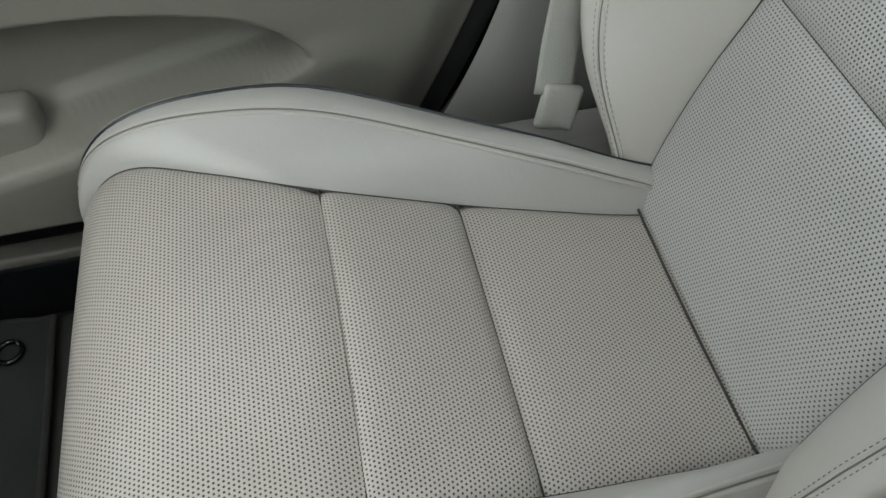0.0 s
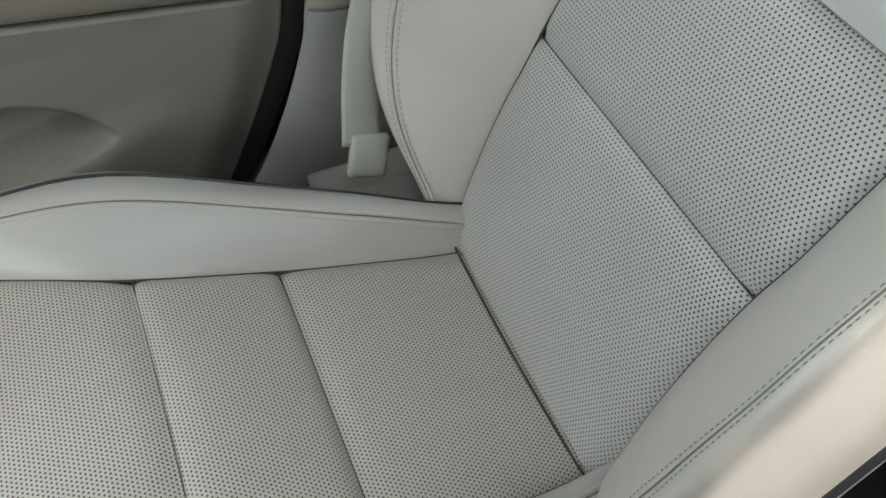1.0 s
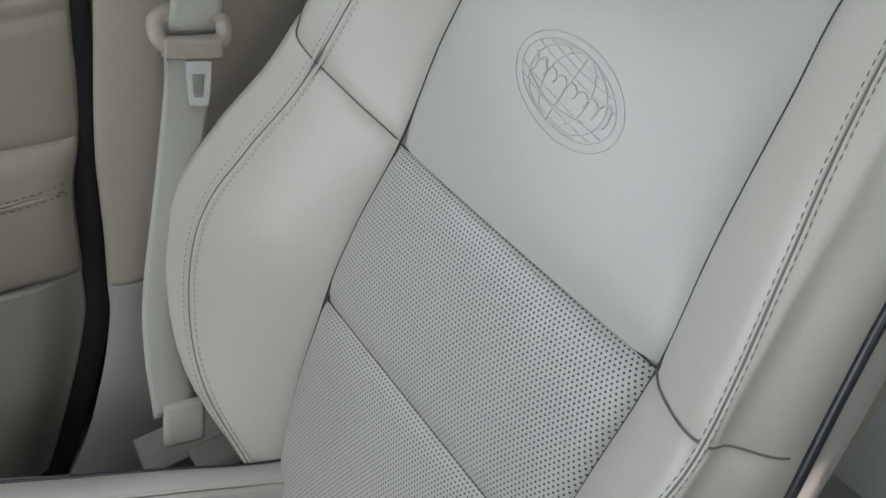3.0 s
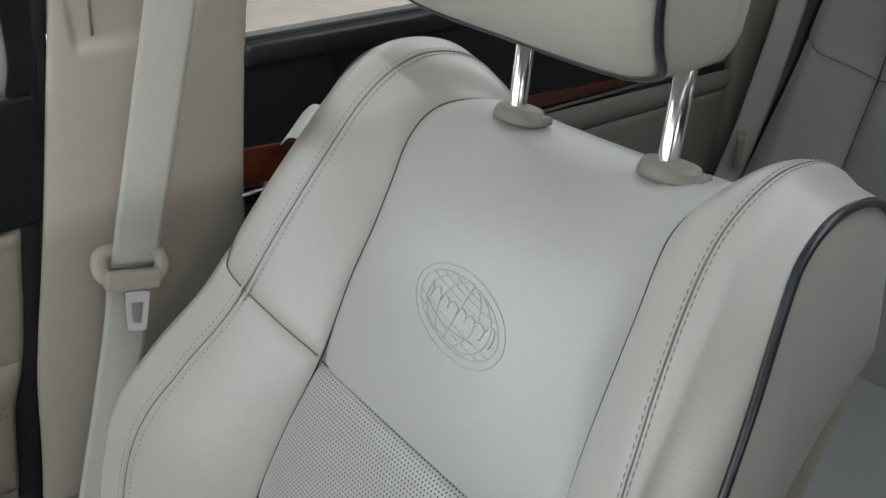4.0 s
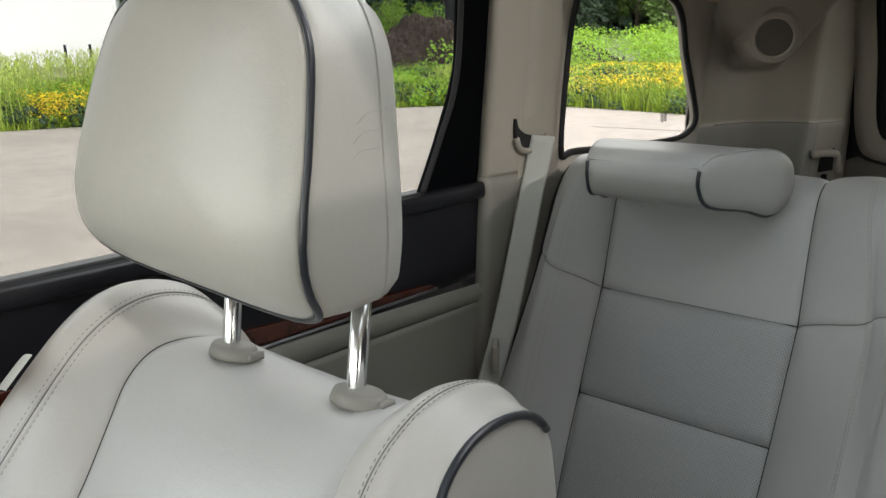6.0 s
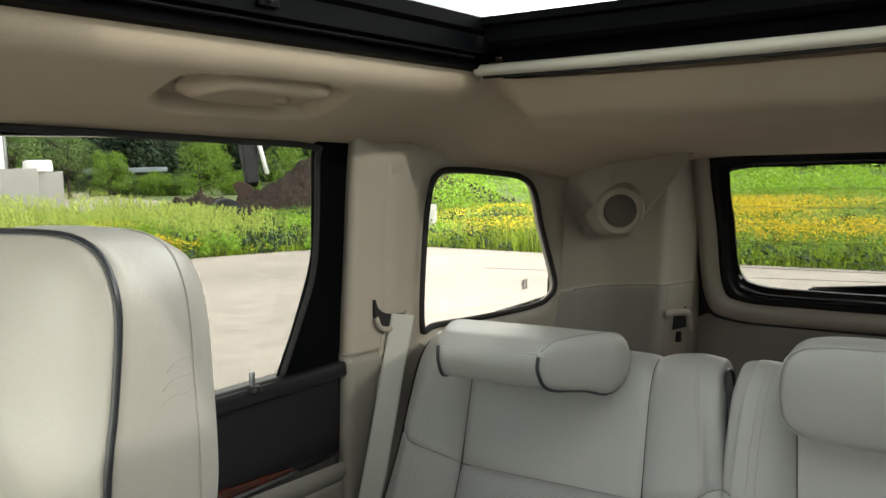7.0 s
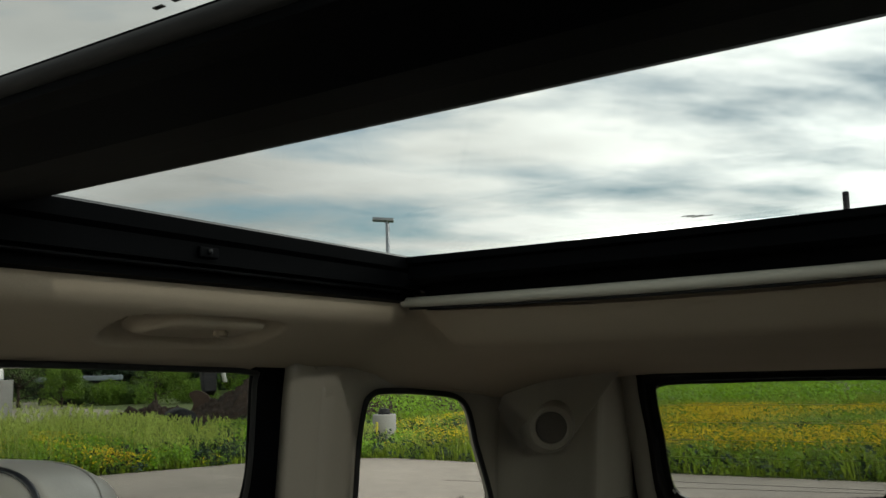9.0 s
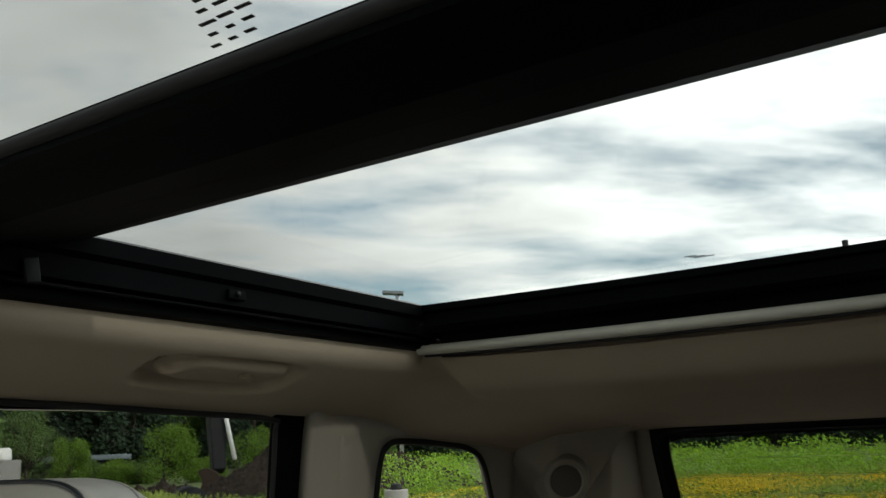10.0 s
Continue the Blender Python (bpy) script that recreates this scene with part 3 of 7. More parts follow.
def webbing(name, a, b, half, parent, n=24, sag=0.0, wdir=(0, 1, 0)):
    a, b, wd = Vector(a), Vector(b), Vector(wdir).normalized()
    ob = grid(name, lambda u, q: a.lerp(b, q) + wd * (u * half) + Vector((-sag * math.sin(math.pi * q) - 0.0012 * math.cos(u * 1.6), 0, 0)), steps(-1, 1, 8), steps(0, 1, n), M_WEB, parent, "ribbed beige webbing")
    return thick(ob, 0.0014, 0)


webbing("webbing", (0.652, -0.088, 1.312), (0.690, 0.000, 1.012), 0.0235, belt, wdir=(0.03, -1, -0.15))
lap = spline([(0.693, 0.006, 1.004), (0.690, 0.018, 0.960), (0.676, 0.055, 0.870), (0.652, 0.097, 0.780), (0.632, 0.117, 0.720), (0.612, 0.131, 0.655)], 40)
across = Vector((0.10, -0.94, -0.32)).normalized()
thick(grid("webbing", lambda u, q: lap[int(round(q * 39))] + across * (u * 0.0225) - Vector((0.0012 * math.cos(u * 1.6), 0, 0)), steps(-1, 1, 8), steps(0, 1, 39), M_WEB, belt, "ribbed beige webbing"), 0.0014, 0)
latch = new("latch_plate")
latch.parent = belt
tagged(latch, "beige plastic belt tongue housing with steel tongue")
LATCH, ALONG, UP = Vector((0.687, 0.0022, 1.0185)), Vector((0, 0.963, 0.268)), Vector((0, -0.268, 0.963))


def pill(a):
    """The rounded loop of the housing; the webbing runs over its upper bar and behind its lower one."""
    c, d = math.cos(a), math.sin(a)
    return LATCH + ALONG * (0.031 * math.copysign(abs(c) ** 0.55, c)) + (UP * 0.0125 + Vector((0.007, 0, 0))) * math.copysign(abs(d) ** 0.7, d)


def soft_corners(pts):
    return [p.lerp(pts[(k + e) % 4], 0.12) for k, p in enumerate(pts) for e in (-1, 1)]


tube("housing", [pill(a) for a in steps(0, 2 * math.pi, 48)[:-1]], 0.0080, M_TRIM, latch, "rounded plastic housing", n=10, flat=0.8, closed=True)
box("housing_body", 0.012, 0.054, 0.020, Matrix.Translation(LATCH - UP * 0.0135 - Vector((0.008, 0, 0))) @ pose(0, 0, 0, 15.6, 0, 0), M_TRIM, latch, "", 0.005, 3)
tongue = [Vector((0.676, y, z)) for y, z in ((0.0160, 0.996), (-0.0070, 0.989), (0.0050, 0.9475), (0.0220, 0.954))]
middle = Vector((0.676, 0.0100, 0.968))
plate_ring("tongue", soft_corners(tongue), soft_corners([middle + (p - middle) * 0.52 for p in tongue]), M_TONGUE, (0.003, 0, 0), latch, "steel belt tongue", 40)
box("anchor_cover", 0.012, 0.042, 0.050, pose(0.607, 0.126, 0.642, 16, 12, 0), M_WEB, belt, "grained pale fabric anchor sleeve", 0.006, 3)

anchor = thing("sill_trim", "slim beige trim strips beside the seat base", "trim", kind="structure")
box("trim_strip", 0.060, 0.20, 0.016, pose(0.676, 0.080, 0.538, 0, 8, 0), M_TRIM_COOL, anchor, "", 0.008, 3)
box("trim_strip", 0.048, 0.20, 0.018, pose(0.622, 0.030, 0.552, 0, 8, 2), M_TRIM_COOL, anchor, "", 0.009, 3)

# rear door
rd = thing("rear_door", "closed rear door with black upper, wood strip and beige panel", "car door")
side_patch("rear_frame", [(-0.935, 1.60), (-0.943, 1.45), (-0.942, 1.37), (-0.908, 1.27), (-0.868, 1.184)], [(-1.12, 1.60), (-1.12, 1.45), (-1.12, 1.37), (-1.12, 1.27), (-1.12, 1.184)], M_CASSETTE, rd, "black rear window frame", 0.002, 0.014, nv=40)
side_patch("upper_panel", [(-0.13, 1.195), (-0.13, 1.00)], [(-1.07, 1.184), (-1.06, 1.00)], M_DOORTOP, rd, "black upper door panel", 0.004, 0.05, nv=8, nu=24, bevel=0.02)
side_patch("wood_strip", [(-0.14, 1.085), (-0.14, 1.035)], [(-0.89, 1.026), (-0.90, 1.018)], M_WOOD, rd, "glossy burl wood strip", 0.010, 0.012, nv=6, nu=20)
tube("chrome_line", [S(-0.14 - 0.76 * t, 1.033 - 0.016 * t, 0.014) for t in steps(0, 1, 20)], 0.0028, M_STEEL, rd, "thin bright line under the wood")
thick(grid("mid_panel", lambda u, q: S(-0.17 - 0.90 * u, 0.99 - 0.03 * u + (0.05 - 0.015 * u) * q, 0.012 + 0.007 * math.sin(math.pi * q)), steps(0, 1, 24), steps(0, 1, 8), M_TRIM_WARM, rd, "beige padded shoulder"), 0.03, -1)
thick(grid("lower_panel", lambda u, q: S(-0.06 - (1.0 - 0.10 * (1 - q)) * u, 0.35 + (0.64 - 0.03 * u) * q, 0.012 + 0.045 * math.exp(-(((q - 0.52 + 0.12 * u) / 0.30) ** 6)) * (1 - max(0, u - 0.86) / 0.14) ** 0.5), steps(0, 1, 50), steps(0, 1, 50), M_TRIM_WARM, rd, "beige lower door panel with armrest"), 0.02, -1)
thick(grid("rear_door_glass", lambda u, q: S(-0.13 - 0.89 * u, 1.14 + 0.48 * q, -0.03), steps(0, 1, 8), steps(0, 1, 6), M_PRIV, rd, "lightly tinted side glass"), 0.004)
tube("window_rubber", [S(-0.15 - 0.71 * t, 1.198 - 0.012 * t, 0.006) for t in steps(0, 1, 12)], 0.006, M_RUBBER, rd, "black window rubber")
tube("window_rubber", [S(p.x, p.y, 0.004) for p in spline([(-0.16, 1.592, 0), (-0.45, 1.586, 0), (-0.75, 1.575, 0), (-0.925, 1.566, 0), (-0.939, 1.54, 0), (-0.941, 1.37, 0), (-0.907, 1.27, 0), (-0.869, 1.186, 0)], 50)], 0.005, M_RUBBER, rd, "black window rubber")
lock = new("lock_knob")
lock.parent = rd
part("knob", cyl_bm(0.0045, 0.005, 0.036, pose(0.728, -0.80, 1.196), 16, 0.0015), M_STEEL, lock, "bright lock knob")
part("knob_base", cyl_bm(0.016, 0.012, 0.010, pose(0.728, -0.80, 1.186), 20, 0.002), M_BLACK, lock, "black knob base")
box("ledge", 0.05, 0.90, 0.03, pose(0.745, -0.610, 1.178, 1, 0, 0), M_DOORTOP, rd, "black window ledge", 0.014, 4)

# C pillar and quarter window
QW = [(-1.222, 1.218), (-1.218, 1.35), (-1.224, 1.47), (-1.245, 1.508), (-1.30, 1.516), (-1.45, 1.508), (-1.585, 1.492), (-1.65, 1.455), (-1.70, 1.37), (-1.755, 1.27), (-1.772, 1.225), (-1.750, 1.200), (-1.68, 1.188), (-1.45, 1.200), (-1.27, 1.214)]
cp = thing("c_pillar", "beige rear side pillar trim round the quarter window", "pillar trim", kind="structure")


def quarter_x(y, z):
    """Inner face behind the rear door: it turns inwards towards the back window."""
    base = lerp_table([(1.0, 0.725), (1.19, 0.70), (1.40, 0.682), (1.60, 0.655)], z)[0]
    k = max(0.0, -1.70 - y)
    return base - 0.10 * k + 1.2 * max(0.0, z - 1.55)


def Q(y, z, inset=0.0):
    return Vector((quarter_x(y, z) - inset, y, z))


def around(n=72):
    inner = spline([(y, z, 0) for y, z in QW], n, True)
    outer = []
    for p in inner:
        d = p - Vector((-1.48, 1.36, 0))
        d = Vector((d.x / 0.30, d.y / 0.17, 0))
        s = 1 / max(abs(d.x), abs(d.y), 1e-6)
        y, z = -1.48 + d.x * s * (0.395 if d.x > 0 else 0.325), 1.36 + d.y * s * (0.26 if d.y > 0 else 0.30)
        outer.append(Vector((y, z, 0)))
    return inner, outer


qi, qo = around()
qi = [Vector((-1.48 + (p.x + 1.48) * 1.04, 1.355 + (p.y - 1.355) * 1.05, 0)) for p in qi]
verts, faces = [], []
RINGS = [(0.0, -0.012), (0.03, 0.0), (0.3, 0.002), (0.65, 0.0), (1.0, 0.0)]
for t, ins in RINGS:
    for a, b in zip(qi, qo):
        p = a.lerp(b, t)
        verts.append(Q(p.x, p.y, ins))
nq = len(qi)
for j in range(len(RINGS) - 1):
    for k in range(nq):
        faces.append((j * nq + k, (j + 1) * nq + k, (j + 1) * nq + (k + 1) % nq, j * nq + (k + 1) % nq))
thick(from_data("quarter_trim", verts, faces, M_TRIM, cp, "beige trim round the quarter window"), 0.004, -1)
tube("quarter_rubber", [Q(-1.48 + (p.x + 1.48) * 0.985, 1.355 + (p.y - 1.355) * 0.975, 0.004) for p in qi], 0.0068, M_RUBBER, cp, "black window rubber", closed=True)
(plate("quarter_glass", [Q(-1.48 + (p.x + 1.48) * 1.17, 1.355 + (p.y - 1.355) * 1.22, -0.030) for p in qi], M_QUART, (0.004, 0, 0), cp, "tinted quarter glass", closed_spline=False))
for k in range(4):
    box("glass_marking", 0.001, 0.003, 0.026 - 0.004 * (k % 2), pose(quarter_x(-1.70, 1.235) + 0.026, -1.70 + 0.008 * k, 1.235), M_MARK, cp, "", 0)


def c_trim(u, q):
    """The pillar trim from the door's edge, turning inwards, to the quarter window; a joint runs across it."""
    z = 0.42 + 1.18 * q
    y = -1.014 - (0.192 if z > 1.2 else 0.192 + 0.10 * smooth(1.2, 1.1, z)) * u
    front = side_x(z) - 0.024
    x = front + (quarter_x(y, z) - 0.004 - front) * smooth(0.0, 0.42, u) + 0.02 * max(0, 1 - u / 0.05) ** 2
    joint = 1.1929
    return Vector((x + 0.0035 * math.exp(-((z - joint) / 0.0035) ** 2) - (0.003 if z < joint else 0.0), y, z))


thick(grid("pillar_panel", c_trim, steps(0, 1, 40), steps(0.655, 0.70, 40)[:-1] + steps(0.70, 1, 20), M_TRIM, cp, "beige pillar panel"), 0.010, -1)
thick(grid("lower_pillar_panel", c_trim, steps(0, 1, 40), steps(0, 0.655, 50), M_TRIM_LOW, cp, "lower pillar panel in beige darkened for shade"), 0.010, -1)

rbelt = thing("rear_seat_belt", "beige rear seat belt running from the pillar slot", "seat belt")
rlap = spline([(0.668, -1.122, 1.258), (0.676, -1.098, 1.165), (0.680, -1.062, 1.045), (0.680, -1.012, 0.915), (0.680, -0.955, 0.800), (0.682, -0.90, 0.66)], 40)
rw_dir = Vector((0.66, 0.50, 0.10)).normalized()
thick(grid("webbing", lambda u, q: rlap[int(round(q * 39))] + rw_dir * (u * 0.021) - Vector((0.001 * math.cos(u * 1.6), 0, 0)), steps(-1, 1, 8), steps(0, 1, 39), M_WEB, rbelt, "ribbed beige webbing"), 0.0014, 0)
opening = [(-1.064, 1.292), (-1.072, 1.276), (-1.090, 1.264), (-1.118, 1.258), (-1.150, 1.254), (-1.158, 1.246), (-1.140, 1.236), (-1.105, 1.232), (-1.078, 1.238), (-1.066, 1.258)]
# no hole here: a dark plate on the trim stands for the slot's shade
plate("slot_opening", [(quarter_x(y, z) - 0.0095 + 0.10 * max(0, y + 1.10), y, z) for y, z in opening], M_RUBBER, (0.006, 0, 0), rbelt, "dark plate drawn as the shaded belt slot", 50)
tube("slot_lip", [(quarter_x(y, z) - 0.010 + 0.10 * max(0, y + 1.10), y, z) for y, z in [(p.x, p.y) for p in spline([(a, b, 0) for a, b in opening[4:]], 30)]], 0.0055, M_TRIM, rbelt, "beige slot lip", n=8)
box("belt_tongue", 0.012, 0.030, 0.060, pose(0.668, -0.975, 0.885, -12, 0, 35), M_TRIM, rbelt, "beige belt tongue", 0.005, 3)

# D pillar
dp = thing("d_pillar", "beige rear corner trim with a round loudspeaker grille", "pillar trim", kind="structure")


DKEY = spline([(0.0, -1.797, 0), (-0.009, -1.868, 0), (-0.022, -1.940, 0), (-0.054, -2.010, 0), (-0.118, -2.066, 0), (-0.158, -2.093, 0), (-0.168, -2.110, 0), (-0.175, -2.140, 0), (-0.190, -2.195, 0), (-0.205, -2.250, 0)], 61)


def D(t, z, inset=0.0):
    """From the quarter window (t = 0) round to the back window (t = 1)."""
    f = min(max(t, 0), 1) * 60
    i = min(int(f), 59)
    p = DKEY[i].lerp(DKEY[i + 1], f - i)
    x = quarter_x(-1.797, z) * (1 - 0.8 * t) + 0.68 * 0.8 * t + p.x + 0.06 * (1.40 - z) * t
    return Vector((x - inset * 0.75, p.y + inset * 0.66, z))


POD = Vector((0.540, -1.850, 1.4055))                     # middle of the loudspeaker
POD_AXIS = Vector((-0.56, 0.82, -0.06)).normalized()


def swollen(t, z, inset=0.0):
    """A hood runs down from the roof lining to the loudspeaker and ends below it."""
    p = D(t, z)
    r = (p - POD) - POD_AXIS * (p - POD).dot(POD_AXIS)
    side = Vector((r.x, r.y, 0)).length
    high = z - POD.z
    half = 0.050 + 0.80 * max(0, high + 0.040)
    mask = (1 - smooth(half - 0.022, half + 0.026, side)) * smooth(-0.085, -0.045, high)
    hood = min(0.12, max(0, (POD - p).dot(POD_AXIS) / 0.961 - 0.010)) * mask
    lip = 0.005 * smooth(1.204 - 0.02 * t, 1.198 - 0.02 * t, z)
    return D(t, z, inset + hood + lip)


thick(grid("corner_return", lambda u, q: D(1, 0.95 + 0.62 * q) + Vector((0.0, -0.16 * u, 0)), steps(0, 1, 6), steps(0, 1, 12), M_TRIM, dp, ""), 0.006, -1)
thick(grid("corner_trim", lambda u, q: swollen(u, 1.2005 - 0.02 * u + (0.3695 + 0.02 * u) * q), steps(0, 1, 80), steps(0, 1, 70), M_TRIM, dp, "beige corner trim"), 0.03, -1, rim=False)
thick(grid("lower_edge_trim", lambda u, q: swollen(u, 0.95 + (0.2505 - 0.02 * u) * q), steps(0.78, 1, 16), steps(0, 1, 30), M_TRIM, dp, "beige lower corner edge"), 0.03, -1, rim=False)
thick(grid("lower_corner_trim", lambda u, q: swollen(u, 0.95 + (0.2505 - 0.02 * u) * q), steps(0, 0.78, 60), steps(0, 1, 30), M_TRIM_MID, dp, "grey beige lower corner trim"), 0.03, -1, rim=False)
spk_pose = Matrix.Translation(POD) @ POD_AXIS.to_track_quat("Z", "Y").to_matrix().to_4x4()
speaker = new("speaker_pod")
speaker.parent = dp
# pod swelling out of the trim
verts, faces = [], []
prof = [(0.080, -0.070), (0.070, -0.030), (0.063, -0.008), (0.0595, 0.002), (0.0550, 0.0065), (0.052, 0.004), (0.0505, 0.0075), (0.044, 0.006), (0.042, 0.001)]
for r, h in prof:
    for k in range(40):
        a = 2 * math.pi * k / 40
        verts.append(spk_pose @ Vector((0.96 * r * math.cos(a), 0.96 * r * math.sin(a), h)))
for j in range(len(prof) - 1):
    for k in range(40):
        faces.append((j * 40 + k, j * 40 + (k + 1) % 40, (j + 1) * 40 + (k + 1) % 40, (j + 1) * 40 + k))
from_data("pod", verts, faces, M_TRIM, speaker, "rounded beige speaker pod")
part("grille", cyl_bm(0.0415, 0.0405, 0.006, spk_pose, 40, 0.002), M_GREYPL, speaker, "dark speaker grille")
tube("trim_joint", [swollen(t, 1.201 - 0.02 * t, 0.0002) for t in steps(0.12, 1, 40)], 0.0012, M_SEAM2, dp, "", n=6)
hook = thing("cargo_hook", "beige cargo hook in a dark recess", "hook")
hm = Matrix.Translation(D(0.90, 1.088, 0.002)) @ Vector((-0.955, 0.295, 0.0)).to_track_quat("Z", "Y").to_matrix().to_4x4()
# a black plate on the trim stands for the shade of a hollow
part("recess", box_bm(0.062, 0.070, 0.008, hm, 0.003), M_RUBBER, hook, "dark recess")
hb = D(0.86, 1.094, 0.020)
va, fa = tube_data(spline([hb + Vector((-0.030, -0.030, -0.040)), hb + Vector((-0.024, -0.022, -0.012)), hb + Vector((-0.022, -0.018, 0.008)), hb + Vector((-0.002, 0.012, 0.014)), hb + Vector((0.022, 0.048, 0.012))], 18), 0.011, 10, False, 0.7)
from_data("hook_arm", va, fa, M_TRIM, hook, "beige hook arm")
part("catch", box_bm(0.020, 0.016, 0.030, Matrix.Translation(D(0.90, 1.030, 0.006)), 0.004), M_RUBBER, hook, "small black catch")

# tailgate with back window
tg = thing("tailgate", "closed tailgate with a black framed back window and beige trim", "tailgate")


def T(x, z, inset=0.0):
    return Vector((x, -2.30 + (z - 1.3) * 0.25 + inset, z))


BWI = [(0.385, 1.20), (0.392, 1.35), (0.398, 1.47), (0.375, 1.515), (0.20, 1.522), (-0.03, 1.524), (-0.26, 1.522), (-0.435, 1.515), (-0.458, 1.47), (-0.452, 1.35), (-0.445, 1.20), (-0.40, 1.160), (-0.25, 1.150), (-0.03, 1.148), (0.19, 1.150), (0.33, 1.158)]


def ring_between(name, key, grow_a, grow_b, y_in, mat, parent, label, t=0.02):
    inner = spline([(x, z, 0) for x, z in key], 80, True)
    c = Vector((-0.03, 1.34, 0))
    verts, faces = [], []
    for s, ins in ((grow_a, y_in), ((grow_a + grow_b) / 2, y_in + 0.006), (grow_b, y_in)):
        for p in inner:
            d = p - c
            q = p + Vector((math.copysign(min(abs(d.x), 0.40) / 0.40, d.x), math.copysign(min(abs(d.y), 0.16) / 0.16, d.y), 0)) * s
            verts.append(T(q.x, q.y, ins))
    for j in range(2):
        for k in range(80):
            faces.append((j * 80 + k, (j + 1) * 80 + k, (j + 1) * 80 + (k + 1) % 80, j * 80 + (k + 1) % 80))
    return thick(from_data(name, verts, faces, mat, parent, label), t, -1)


ring_between("window_frit", BWI, -0.012, 0.040, 0.0, M_GLOSSBLACK, tg, "black window border")
ring_between("window_trim", BWI, 0.040, 0.075, 0.008, M_TRIM, tg, "beige tailgate window trim", 0.03)
(plate("back_glass", [T(p.x, p.y, -0.03) for p in spline([(x * 1.12, 1.34 + (z - 1.34) * 1.18, 0) for x, z in BWI], 60, True)], M_PRIV, (0, -0.002, 0), tg, "tinted back window", closed_spline=False))
for k, z in enumerate((1.215, 1.24, 1.29, 1.34, 1.39, 1.44)):
    tube("heater_wire", [T(-0.44 + 0.82 * t, z, -0.027) for t in steps(0, 1, 4)], 0.0006, M_MARK, tg, "", n=4)
thick(grid("lower_trim", lambda u, q: T(-0.66 + 1.26 * u, 0.70 + 0.375 * q, 0.012 + 0.02 * math.sin(math.pi * q)), steps(0, 1, 12), steps(0, 1, 10), M_TRIM_LOW, tg, "lower tailgate trim in beige darkened for shade", flip=True), 0.03, -1)
ring_between("gap_backing", BWI, 0.066, 0.19, -0.012, M_RUBBER, tg, "dark gap behind the trim")
groove = []
for p in spline([(x, z, 0) for x, z in BWI], 80, True):
    d = p - Vector((-0.03, 1.34, 0))
    q = p + Vector((math.copysign(min(abs(d.x), 0.40) / 0.40, d.x), math.copysign(min(abs(d.y), 0.16) / 0.16, d.y), 0)) * 0.088
    groove.append(T(q.x, q.y, 0.014))
tube("trim_groove", groove, 0.012, M_RUBBER, tg, "dark gap round the window trim", closed=True, n=6)
wiper = thing("rear_wiper", "black rear wiper resting on the outside of the back window", "wiper")
tube("blade", [T(0.206 - 0.42 * t, 1.153 + 0.010 * t, -0.055) for t in steps(0, 1, 10)], 0.0055, M_RUBBER, wiper, "black wiper blade")
va, fa = tube_data([T(0.200 - 0.39 * t, 1.158 + 0.024 * t, -0.066) for t in steps(0, 1, 12)], 0.014, 10, False, 0.7)
for i in range(13):
    c = sum((va[i * 10 + k] for k in range(10)), Vector()) / 10
    for k in range(10):
        va[i * 10 + k] = c + (va[i * 10 + k] - c) * (0.35 + 1.0 * i / 12)
from_data("arm", va, fa, M_RUBBER, wiper, "black tapering wiper arm")
part("arm_base", cyl_bm(0.03, 0.025, 0.03, pose(-0.19, -2.385, 1.180, 90), 20, 0.005), M_RUBBER, wiper)

# ---------------------------------------------------------------- roof and sunroof
CX = -0.03           # middle of the car
RAIL = thing("headliner", "tan cloth headliner round the panoramic roof opening", "headliner", kind="structure")


SECTION = spline([(0.487, 1.683, 0), (0.4885, 1.674, 0), (0.494, 1.662, 0), (0.507, 1.650, 0), (0.530, 1.639, 0), (0.57, 1.624, 0), (0.615, 1.610, 0), (0.655, 1.600, 0), (0.690, 1.592, 0), (0.706, 1.590, 0)], 57)


def side_section(u, y, sgn):
    """From the opening's edge (u = 0) out and down to the top of the side window (u = 1)."""
    drop = 0.020 * max(0, -0.45 - y) / 0.5
    f = min(max(u, 0), 1) * 56
    i = min(int(f), 55)
    p = SECTION[i].lerp(SECTION[i + 1], f - i)
    k = u * u
    z = p.y - drop * k
    x = p.x
    if sgn < 0:
        x = 2 * CX - x
    return Vector((x, y, z))


def section_at(x, y):
    """Height of the side lining at a distance from the middle."""
    x = min(max(x, SECTION[0].x), SECTION[-1].x)
    for i in range(56):
        if SECTION[i].x <= x <= SECTION[i + 1].x:
            break
    return side_section((i + (x - SECTION[i].x) / (SECTION[i + 1].x - SECTION[i].x)) / 56, y, 1).z


def recessed(u, y):
    """The lining with the hollow in which the grab handle lies; its front end is the deepest."""
    p = side_section(u, y, 1)
    e = (abs((u - 0.53) / 0.14) ** 4 + abs((y + 0.685) / 0.155) ** 4)
    d = (1 - smooth(0.60, 1.10, e)) * (0.020 + 0.008 * smooth(-0.62, -0.56, y))
    return p + Vector((0.5, 0, 0.85)) * d


thick(grid("headliner_side", recessed, steps(0, 1, 56), steps(1.0, -0.45, 30)[:-1] + steps(-0.45, -0.92, 70) + steps(-0.92, -1.12, 8)[1:], M_HEAD, RAIL, "tan headliner along the doors"), 0.03, -1, rim=False)
thick(grid("headliner_side", lambda u, v: side_section(u, v, -1), steps(0, 1, 28), steps(1.0, -1.12, 30), M_HEAD, RAIL, "", flip=True), 0.03, -1)


